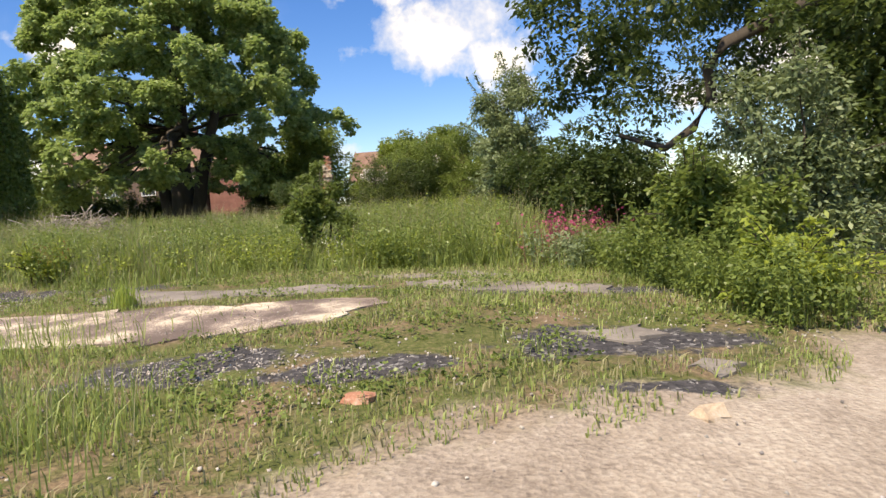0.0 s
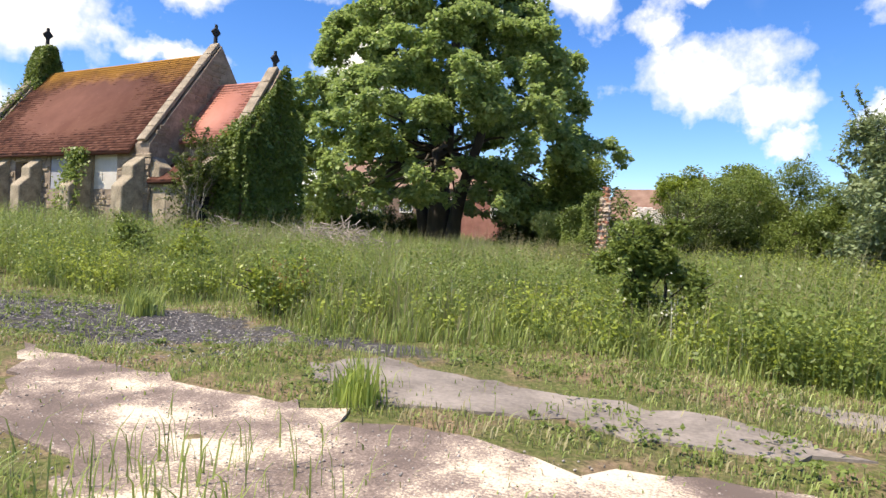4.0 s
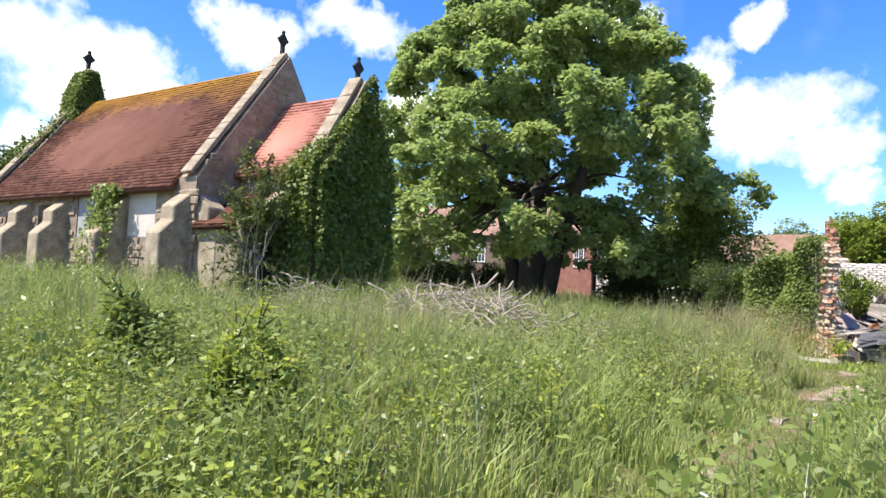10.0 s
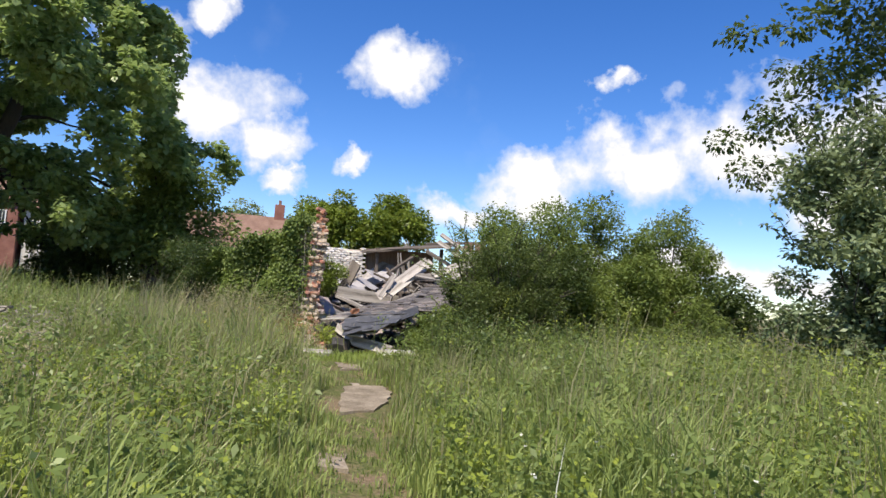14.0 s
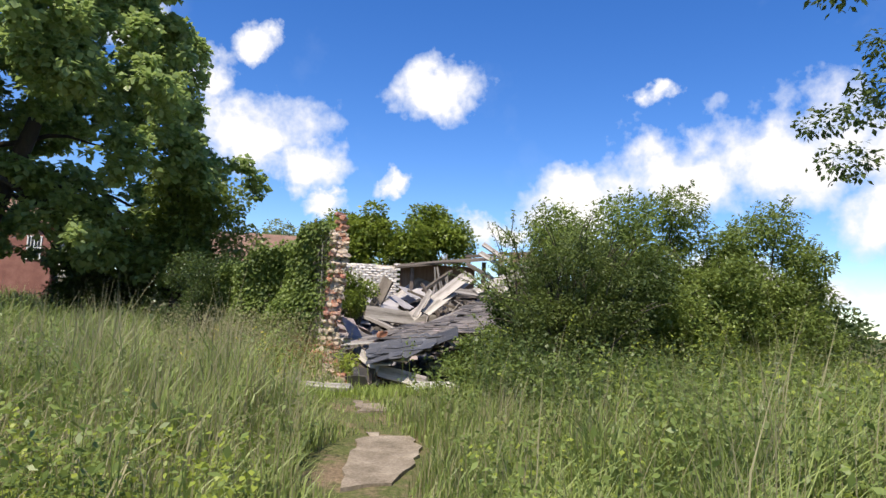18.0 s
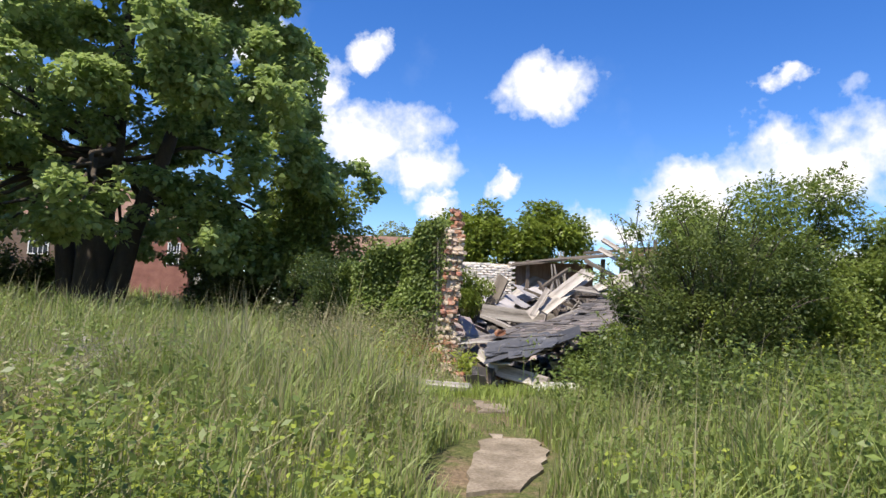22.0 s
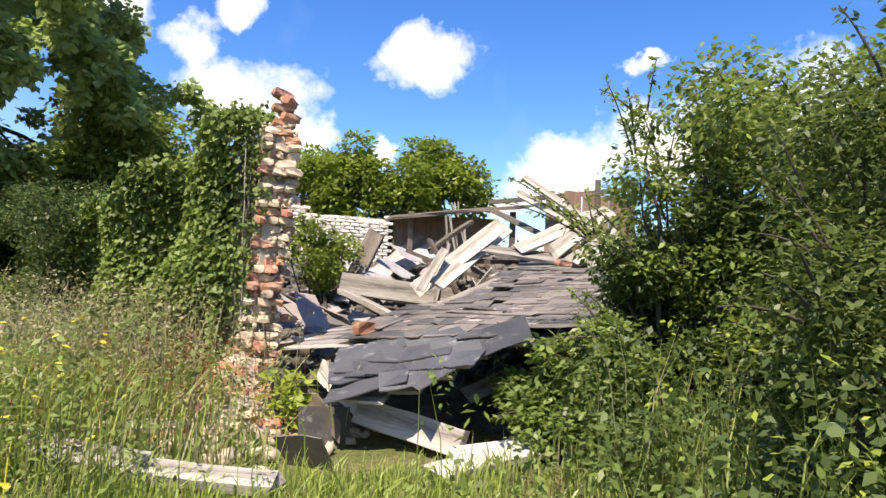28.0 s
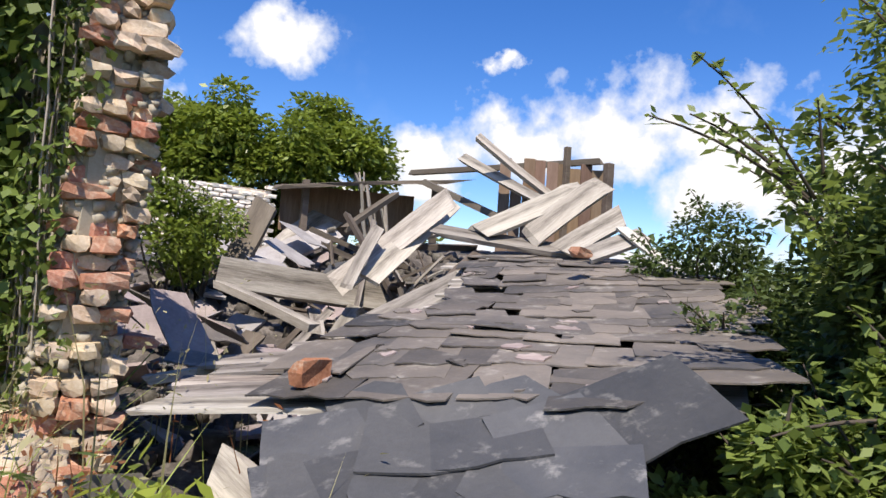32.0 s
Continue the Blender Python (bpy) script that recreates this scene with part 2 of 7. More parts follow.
STONE = surface("rubble_stone", [(0.13, 0.105, 0.075), (0.27, 0.22, 0.158), (0.46, 0.385, 0.285)], 2.2, 18, 0.92, 0.8, 0.4)
MORTAR = surface("lime_mortar", [(0.3, 0.26, 0.2), (0.46, 0.42, 0.34)], 5, 50, 0.95, 0.6)
COPING = surface("weathered_coping", [(0.12, 0.1, 0.072), (0.25, 0.21, 0.158), (0.4, 0.345, 0.26)], 2.5, 20, 0.92, 0.8, 0.4)
IRON = surface("dark_iron", [(0.02, 0.02, 0.022), (0.05, 0.05, 0.05)], 9, 70, 0.7, 0.2, metal=0.4)
BOARD_W = surface("pale_board", [(0.42, 0.4, 0.36), (0.62, 0.6, 0.55)], 1.5, 30, 0.8, 0.1)
BOARD_G = surface("grey_board", [(0.25, 0.26, 0.28), (0.36, 0.37, 0.4)], 1.5, 30, 0.8, 0.1)
DOORBLUE = surface("blue_door", [(0.02, 0.03, 0.08), (0.05, 0.07, 0.16)], 2, 30, 0.7, 0.1)


# ---- building helpers ----
rnd = random.Random(11)


def ground_z(x, y):
    """Height of the ground: it climbs gently ahead, and towards the church."""
    x, y = np.asarray(x, float), np.asarray(y, float)
    z = 0.28 + 0.055 * np.clip(y, -6, 6) + 0.012 * np.clip(y - 6, 0, 60)
    z = z + 0.048 * np.clip(-x - 6, 0, 22) - 0.05 * np.clip(x, 0, 12) - 0.03 * np.clip(x - 12, 0, 60)
    z = z + 0.05 * np.sin(x * 0.55 + 1.0) * np.sin(y * 0.47) + 0.02 * np.sin(x * 1.7) * np.cos(y * 1.9 + 0.6)
    return z


def gz(x, y):
    return float(ground_z(x, y))


def np_mesh(name, verts, faces, mat, smooth=False):
    """One mesh from arrays of corners and equal-sided faces."""
    verts, faces = np.asarray(verts, np.float32), np.asarray(faces, np.int32)
    n, k = faces.shape
    me = bpy.data.meshes.new(name)
    me.vertices.add(len(verts))
    me.vertices.foreach_set("co", verts.ravel())
    me.loops.add(n * k)
    me.loops.foreach_set("vertex_index", faces.ravel())
    me.polygons.add(n)
    me.polygons.foreach_set("loop_start", np.arange(0, n * k, k, dtype=np.int32))
    me.update(calc_edges=True)
    me.validate()
    me.materials.append(mat)
    if smooth:
        me.polygons.foreach_set("use_smooth", np.ones(n, bool))
    return me


def bm_mesh(name, bm, mat, smooth=False):
    me = bpy.data.meshes.new(name)
    bm.to_mesh(me)
    bm.free()
    me.materials.append(mat)
    if smooth:
        for p in me.polygons:
            p.use_smooth = True
    return me


def part(name, data, parent=None, label="", m=None):
    """Links mesh data as one object, under its thing."""
    ob = new(name, data)
    if parent is not None:
        ob.parent = parent
    if m is not None:
        ob.matrix_basis = m
    return tagged(ob, label) if label else ob


def thing(name, label, category, at=(0, 0, 0), group="", kind=""):
    ob = new(name)
    ob.location = at
    ob.empty_display_size = 0.1
    return tagged(ob, label, category, group, kind)


def box_mesh(name, size, mat, bevel=0.0, rough=0.0, seed=0, cuts=0):
    """A box standing on its base centre, with worn edges and uneven faces."""
    bm = bmesh.new()
    bmesh.ops.create_cube(bm, size=1.0)
    bmesh.ops.scale(bm, vec=size, verts=bm.verts)
    if cuts:
        bmesh.ops.subdivide_edges(bm, edges=bm.edges[:], cuts=cuts, use_grid_fill=True)
    if bevel:
        bmesh.ops.bevel(bm, geom=bm.edges[:], offset=bevel, segments=1, affect="EDGES", clamp_overlap=True)
    r = random.Random(seed)
    for v in bm.verts:
        v.co.z += size[2] / 2
        if rough:
            v.co += Vector((r.uniform(-1, 1), r.uniform(-1, 1), r.uniform(-1, 1))) * rough
    return bm_mesh(name, bm, mat)


def tube(path, radii, sides=7):
    """Corners and quads of a tapered tube along a path."""
    path = np.asarray(path, float)
    n = len(path)
    d = np.gradient(path, axis=0)
    d /= np.linalg.norm(d, axis=1, keepdims=True) + 1e-9
    ref = np.where(np.abs(d[:, 2:]) < 0.9, [[0, 0, 1]], [[1, 0, 0]])
    a = np.cross(d, ref)
    a /= np.linalg.norm(a, axis=1, keepdims=True) + 1e-9
    b = np.cross(d, a)
    ang = np.linspace(0, 2 * np.pi, sides, endpoint=False)
    ring = a[:, None] * np.cos(ang)[None, :, None] + b[:, None] * np.sin(ang)[None, :, None]
    v = (path[:, None] + ring * np.asarray(radii)[:, None, None]).reshape(-1, 3)
    i, j = np.meshgrid(np.arange(n - 1), np.arange(sides), indexing="ij")
    k = (j + 1) % sides
    f = np.stack([i * sides + j, i * sides + k, (i + 1) * sides + k, (i + 1) * sides + j], -1).reshape(-1, 4)
    return v, f


def join(pieces):
    vs, fs, off = [], [], 0
    for v, f in pieces:
        vs.append(v)
        fs.append(f + off)
        off += len(v)
    return np.concatenate(vs), np.concatenate(fs)


def leaf_quads(at, size, r, droop=0.3, aspect=0.55, face=None):
    """One folded leaf of four corners at each place: size and turn vary."""
    n = len(at)
    yaw = r.uniform(0, 2 * np.pi, n)
    pitch = r.normal(-droop, 0.45, n)
    d = np.stack([np.cos(yaw) * np.cos(pitch), np.sin(yaw) * np.cos(pitch), np.sin(pitch)], -1)
    if face is not None:
        d = d * 0.8 + face
        d /= np.linalg.norm(d, axis=1, keepdims=True) + 1e-9
    up = np.array([0, 0, 1.0]) + r.normal(0, 0.45, (n, 3))
    s = np.cross(d, up)
    s /= np.linalg.norm(s, axis=1, keepdims=True) + 1e-9
    nrm = np.cross(s, d)
    ln = (size * r.uniform(0.6, 1.3, n))[:, None]
    w = ln * aspect * 0.5
    fold = r.uniform(0.05, 0.3, n)[:, None] * w
    v = np.stack([at, at + d * ln * 0.45 + s * w + nrm * fold, at + d * ln, at + d * ln * 0.45 - s * w + nrm * fold], 1).reshape(-1, 3)
    return v, np.arange(4 * n).reshape(n, 4)


def crown_points(clumps, total, r, hollow=0.5, flat=0.8):
    """Places for leaves in clumps (x, y, z, radius): thick near each clump's skin."""
    c = np.asarray(clumps, float)
    w = c[:, 3] ** 2
    k = r.choice(len(c), total, p=w / w.sum())
    d = r.normal(0, 1, (total, 3))
    d /= np.linalg.norm(d, axis=1, keepdims=True)
    rad = c[k, 3] * (hollow + (1 - hollow) * r.uniform(0, 1, total) ** 0.6) * (1 + 0.18 * np.sin(d[:, 0] * 5 + k) * np.sin(d[:, 1] * 6 + d[:, 2] * 4 + k))
    p = c[k, :3] + d * rad[:, None] * [1, 1, flat]
    return p, d


def leafy_thing(name, label, category, base, clumps, leaves, size, mat, stems=6, stem_mat=None, seed=1, trunk=None, droop=0.3, aspect=0.55, group="", extra=None, stem_r=0.03, hollow=0.5, shoots=0, shoot_len=0.6, flat=0.8, limb=0.45):
    """A tree or shrub: stems or trunk and limbs, and a crown of single leaves."""
    r = np.random.default_rng(seed)
    t = thing(name, label, category, base, group)
    c = np.array(clumps, float)
    pieces = []
    if trunk:
        hgt, rad, lean = trunk
        s = np.linspace(0, 1, 8)
        p = np.stack([lean[0] * s ** 1.5, lean[1] * s ** 1.5, hgt * s], -1) + np.cumsum(r.normal(0, 0.03 * hgt / 8, (8, 3)), 0)
        p[0] = (0, 0, -0.15)
        pieces.append(tube(p, rad * (1.25 - 0.85 * s), 10))
        top = p
    for q in c[np.argsort(-c[:, 3])][: stems]:
        s = np.linspace(0, 1, 7)[:, None]
        if trunk:
            k = min(7, max(3 if trunk[0] > 10 else 2, int(7 * (0.75 * (q[2] - q[3] * 0.5) / trunk[0]))))
            a, r0 = top[k], trunk[1] * limb
        else:
            a, r0 = np.array([r.normal(0, 0.12), r.normal(0, 0.12), -0.05]), stem_r
        mid = (a + q[:3]) / 2 + np.array([0, 0, 0.12 * np.linalg.norm(q[:3] - a)]) * (0.7 if trunk else 1.0)
        p = (1 - s) ** 2 * a + 2 * s * (1 - s) * mid + s ** 2 * q[:3]
        p[1:] += r.normal(0, 0.02 * np.linalg.norm(q[:3] - a), (6, 3))
        pieces.append(tube(p, r0 * (1 - 0.85 * s[:, 0]), 6))
    for pth, rad_ in extra or ():
        pieces.append(tube(pth, rad_, 7))
    # Young shoots stand out of the outline and bear leaves along them.
    extra_pts, extra_dir = [], []
    for k in range(shoots):
        q = c[r.integers(len(c))]
        d = np.array([q[0], q[1], 0.9 * q[2]]) - np.array([0, 0, 0.35 * c[:, 2].max()])
        d = d / (np.linalg.norm(d) + 1e-6) + r.normal(0, 0.35, 3) + np.array([0, 0, 0.35])
        d /= np.linalg.norm(d)
        s = np.linspace(0, 1, 6)[:, None]
        ln = shoot_len * r.uniform(0.5, 1.2)
        pth = q[:3] + d * (q[3] * 0.5 + ln * s) + np.array([0, 0, -0.22 * ln]) * s ** 2
        pieces.append(tube(pth, np.linspace(0.009, 0.003, 6), 4))
        n = int(ln * 55)
        e = r.uniform(0.05, 1, n)
        i0 = np.minimum((e * 5).astype(int), 4)
        extra_pts.append(pth[i0] + (pth[i0 + 1] - pth[i0]) * (e * 5 - i0)[:, None] + r.normal(0, 0.012, (n, 3)))
        extra_dir.append(r.normal(0, 0.6, (n, 3)) + d * 0.4)
    v, f = join(pieces)
    part("trunk" if trunk else "stem", np_mesh("stem", v, f, stem_mat or BARK, True), t)
    p, d = crown_points(c, leaves, r, hollow, flat)
    if extra_pts:
        p, d = np.concatenate([p] + extra_pts), np.concatenate([d] + extra_dir)
    keep = p[:, 2] > 0.03
    v, f = leaf_quads(p[keep], size, r, droop, aspect, d[keep] * 0.5)
    part("crown", np_mesh("crown", v, f, mat), t)
    return t


def clump_ball(r, centre, radii, n, size):
    """Clumps set round the skin of a rough ellipsoid, and a few within it."""
    out = []
    for i in range(n):
        d = r.normal(0, 1, 3)
        d /= np.linalg.norm(d)
        k = r.uniform(0.55, 1.0) if i % 4 else r.uniform(0.1, 0.5)
        out.append((*(np.array(centre) + d * np.array(radii) * k), size * r.uniform(0.6, 1.25)))
    return out


# ---- the ground ----
def axis_steps(lo, hi, fine_lo, fine_hi, step, far):
    a = list(np.arange(fine_lo, fine_hi, step))
    s, x = step, fine_lo
    while x > lo:
        s *= 1.3
        x -= s
        a.insert(0, max(x, lo))
    s, x = step, a[-1]
    while x < hi:
        s *= 1.3
        x += s
        a.append(min(x, hi))
    return np.array(a)


gx, gy = axis_steps(-900, 900, -14, 6, 0.12, 900), axis_steps(-700, 1200, -3, 26, 0.12, 1200)
X, Y = np.meshgrid(gx, gy)
Z = ground_z(X, Y)
near = (np.abs(X) < 20) & (Y < 30)
Z = Z + np.where(near, 0.012 * np.sin(X * 9.1 + Y * 4.3) * np.sin(Y * 8.3 - X * 2.1), 0)
nx, ny = len(gx), len(gy)
i, j = np.meshgrid(np.arange(ny - 1), np.arange(nx - 1), indexing="ij")
quads = np.stack([i * nx + j, i * nx + j + 1, (i + 1) * nx + j + 1, (i + 1) * nx + j], -1).reshape(-1, 4)

TARMAC = [(-1.85, 4.2, 0.9, 0.45), (-0.6, 3.85, 0.7, 0.25), (-7.2, 8.3, 2.4, 1.1), (-4.6, 8.6, 0.9, 0.4), (1.1, 4.3, 0.9, 0.5), (1.2, 6.4, 1.2, 0.4), (1.2, 3.25, 0.4, 0.14), (-9.5, 7.5, 2.0, 1.6)]
earth = bpy.data.materials.new("earth_and_gravel")
nt = tree_nodes(earth)
pos = nt.nodes.new("ShaderNodeTexCoord").outputs["Object"]
n1 = node(nt, "TexNoise", Vector=pos, Scale=0.9, Detail=6.0, Roughness=0.65)
n2 = node(nt, "TexNoise", Vector=pos, Scale=26.0, Detail=5.0, Roughness=0.7)
n3 = node(nt, "TexVoronoi", Vector=pos, Scale=34.0)
sep = node(nt, "SeparateXYZ", Vector=pos)
sand = ramp(nt, mathn(nt, "MULTIPLY_ADD", n1.outputs[0], 0.5, mathn(nt, "MULTIPLY", n2.outputs[0], 0.5)), [(0.36, (0.2, 0.16, 0.125)), (0.5, (0.34, 0.285, 0.228)), (0.62, (0.46, 0.4, 0.325))])
tar = ramp(nt, n3.outputs["Color"], [(0.1, (0.035, 0.034, 0.036)), (0.75, (0.085, 0.08, 0.08)), (0.97, (0.35, 0.34, 0.32))])
turf = ramp(nt, n2.outputs[0], [(0.3, (0.045, 0.055, 0.018)), (0.5, (0.1, 0.115, 0.036)), (0.72, (0.2, 0.17, 0.085))])
rust = ramp(nt, n2.outputs[0], [(0.3, (0.1, 0.075, 0.045)), (0.52, (0.2, 0.145, 0.09)), (0.75, (0.34, 0.25, 0.16))])
soil = mixc(nt, ramp(nt, node(nt, "TexNoise", Vector=pos, Scale=1.7, Detail=5.0, Roughness=0.7).outputs[0], [(0.46, (0, 0, 0)), (0.6, (1, 1, 1))]), turf, rust)
wob = mathn(nt, "MULTIPLY_ADD", n1.outputs[0], 3.2, -1.6)
# The sandy track crosses in front of the start; beyond it lies turf with patches of old tarmac: x, y, half width, half depth.
edge = mathn(nt, "ADD", mathn(nt, "MULTIPLY_ADD", sep.outputs[0], -0.55, sep.outputs[1]), wob)
m_sand = ramp(nt, mathn(nt, "MULTIPLY_ADD", edge, -0.2, 1.02), [(0.42, (0, 0, 0)), (0.52, (1, 1, 1))])
m_tar = None
for cx, cy, w, d in TARMAC:
    ex = mathn(nt, "MULTIPLY_ADD", sep.outputs[0], 1 / w, -cx / w)
    ey = mathn(nt, "MULTIPLY_ADD", sep.outputs[1], 1 / d, -cy / d)
    e = mathn(nt, "SUBTRACT", 1.0, mathn(nt, "SQRT", mathn(nt, "ADD", mathn(nt, "MULTIPLY", ex, ex), mathn(nt, "MULTIPLY", ey, ey))))
    m_tar = e if m_tar is None else mathn(nt, "MAXIMUM", m_tar, e)
m_tar = ramp(nt, mathn(nt, "ADD", m_tar, mathn(nt, "MULTIPLY_ADD", node(nt, "TexNoise", Vector=pos, Scale=2.2, Detail=7.0, Roughness=0.72).outputs[0], 2.8, -1.35)), [(0.08, (0, 0, 0)), (0.3, (1, 1, 1))])
col = mixc(nt, m_sand, soil, sand)
col = mixc(nt, m_tar, col, tar)
pb = node(nt, "BsdfPrincipled", Base_Color=col, Roughness=0.95)
pb.inputs["Specular IOR Level"].default_value = 0.15
bp = node(nt, "Bump", Strength=0.7, Distance=0.02, Height=mathn(nt, "ADD", n2.outputs[0], mathn(nt, "MULTIPLY", n3.outputs["Distance"], 0.7)))
nt.links.new(bp.outputs[0], pb.inputs["Normal"])
nt.links.new(pb.outputs[0], nt.nodes.new("ShaderNodeOutputMaterial").inputs[0])
ground = new("ground", np_mesh("ground", np.stack([X, Y, Z], -1).reshape(-1, 3), quads, earth, True))
tagged(ground, "sandy gravel track, broken tarmac and rough grassland", "ground", kind="structure")

# ---- the church ----
CH = Vector((-19.1, 20.0, 0))
CW, CN = Vector((-0.9953, 0.0973, 0)), Vector((0.0973, 0.9953, 0))
CB = 1.5
CHM = Matrix(((CW.x, CN.x, 0, CH.x), (CW.y, CN.y, 0, CH.y), (0, 0, 1, 0), (0, 0, 0, 1)))
NL, NW, EAVE, RIDGE = 11.2, 5.8, 4.5, 8.3
CL, C0, C1, CEAVE, CRIDGE = 2.9, 1.4, 3.95, 4.95, 7.1
church = thing("church", "derelict stone church with red tiled roofs and boarded windows", "church")
church.matrix_basis = CHM


def slab_poly(name, pts, thick, mat, axis, parent, label="", rough=0.0, seed=0):
    """A flat polygon in church axes, thickened along one axis (0 west, 1 north)."""
    bm = bmesh.new()
    vs = [bm.verts.new(p) for p in pts]
    f = bm.faces.new(vs)
    out = bmesh.ops.extrude_face_region(bm, geom=[f])
    d = Vector((thick, 0, 0)) if axis == 0 else Vector((0, thick, 0)) if axis == 1 else Vector((0, 0, thick))
    bmesh.ops.translate(bm, vec=d, verts=[e for e in out["geom"] if isinstance(e, bmesh.types.BMVert)])
    bmesh.ops.recalc_face_normals(bm, faces=bm.faces[:])
    return part(name, bm_mesh(name, bm, mat), parent, label)


def wall_with_holes(name, length, z0, z1, holes, thick, mat, parent, label=""):
    """A wall along the west axis at north 0, with rectangular openings right through it."""
    xs = sorted({0.0, length, *[h[0] for h in holes], *[h[1] for h in holes]})
    zs = sorted({z0, z1, *[h[2] for h in holes], *[h[3] for h in holes]})
    bm = bmesh.new()
    for a, b in zip(xs, xs[1:]):
        for c, d in zip(zs, zs[1:]):
            if any(h[0] <= a and b <= h[1] and h[2] <= c and d <= h[3] for h in holes):
                continue
            m = Matrix.Translation(((a + b) / 2, thick / 2, (c + d) / 2)) @ Matrix.Diagonal((b - a, thick, d - c, 1))
            bmesh.ops.create_cube(bm, size=1.0, matrix=m)
    bmesh.ops.remove_doubles(bm, verts=bm.verts[:], dist=1e-4)
    seen = {}
    for f in bm.faces:
        seen.setdefault(tuple(round(v, 3) for v in f.calc_center_median()), []).append(f)
    bmesh.ops.delete(bm, geom=[f for fs in seen.values() if len(fs) > 1 for f in fs], context="FACES")
    bmesh.ops.recalc_face_normals(bm, faces=bm.faces[:])
    return part(name, bm_mesh(name, bm, mat), parent, label)


HOLES = [(1.6, 2.85, 2.95, 4.15), (4.4, 5.35, 2.95, 4.15), (6.75, 7.55, 1.6, 3.95), (9.0, 9.6, 2.9, 3.65)]
wall_with_holes("south_wall", NL, CB - 0.4, EAVE, HOLES, 0.7, STONE, church, "rubble stone wall with boarded openings")
slab_poly("north_wall", [(0, NW - 0.7, CB - 0.4), (NL, NW - 0.7, CB - 0.4), (NL, NW - 0.7, EAVE), (0, NW - 0.7, EAVE)], 0.7, STONE, 1, church)
for x0, nm in ((0.02, "east_gable"), (NL - 0.72, "west_gable")):
    slab_poly(nm, [(x0, 0.03, CB - 0.4), (x0, NW - 0.03, CB - 0.4), (x0, NW - 0.03, EAVE), (x0, NW / 2, RIDGE + 0.25), (x0, 0.03, EAVE)], 0.7, STONE, 0, church, "rubble stone gable")
slab_poly("chancel_south_wall", [(-CL, C0, CB - 0.4), (-0.01, C0, CB - 0.4), (-0.01, C0, CEAVE), (-CL, C0, CEAVE)], 0.6, STONE, 1, church)
slab_poly("chancel_north_wall", [(-CL, C1 - 0.6, CB - 0.4), (-0.01, C1 - 0.6, CB - 0.4), (-0.01, C1 - 0.6, CEAVE), (-CL, C1 - 0.6, CEAVE)], 0.6, STONE, 1, church)
slab_poly("chancel_gable", [(-CL - 0.02, C0 + 0.02, CB - 0.4), (-CL - 0.02, C1 - 0.02, CB - 0.4), (-CL - 0.02, C1 - 0.02, CEAVE), (-CL - 0.02, NW / 2, CRIDGE + 0.35), (-CL - 0.02, C0 + 0.02, CEAVE)], 0.6, STONE, 0, church)


def tile_material(name, base, lichen, top):
    mat = bpy.data.materials.new(name)
    nt = tree_nodes(mat)
    co = nt.nodes.new("ShaderNodeTexCoord").outputs["Object"]
    s = node(nt, "SeparateXYZ", Vector=co)
    n1 = node(nt, "TexNoise", Vector=co, Scale=0.9, Detail=6.0, Roughness=0.65)
    n2 = node(nt, "TexNoise", Vector=co, Scale=14.0, Detail=4.0, Roughness=0.7)
    rnd = nt.nodes.new("ShaderNodeNewGeometry").outputs["Random Per Island"]
    c = ramp(nt, mathn(nt, "ADD", mathn(nt, "MULTIPLY", n1.outputs[0], 0.6), mathn(nt, "MULTIPLY", rnd, 0.4)), [(0.3, base[0]), (0.5, base[1]), (0.75, base[2])])
    if lichen:
        m = ramp(nt, mathn(nt, "ADD", mathn(nt, "MULTIPLY_ADD", s.outputs[2], 0.5, -0.5 * top), mathn(nt, "MULTIPLY", n1.outputs[0], 1.0)), [(0.02, (0, 0, 0)), (0.42, (1, 1, 1))])
        c = mixc(nt, m, c, lichen)
        spots = ramp(nt, n2.outputs[0], [(0.68, (0, 0, 0)), (0.74, (1, 1, 1))])
        c = mixc(nt, mathn(nt, "MULTIPLY", spots, 0.5), c, (0.42, 0.3, 0.24))
    p = node(nt, "BsdfPrincipled", Base_Color=c, Roughness=0.9)
    p.inputs["Specular IOR Level"].default_value = 0.15
    b = node(nt, "Bump", Strength=0.4, Distance=0.01, Height=n2.outputs[0])
    nt.links.new(b.outputs[0], p.inputs["Normal"])
    nt.links.new(p.outputs[0], nt.nodes.new("ShaderNodeOutputMaterial").inputs[0])
    return mat


TILE = tile_material("old_clay_tile", [(0.06, 0.026, 0.019), (0.105, 0.044, 0.03), (0.16, 0.075, 0.053)], (0.33, 0.165, 0.035), RIDGE)
TILE2 = tile_material("newer_clay_tile", [(0.26, 0.105, 0.078), (0.36, 0.155, 0.118), (0.45, 0.215, 0.17)], None, 0)


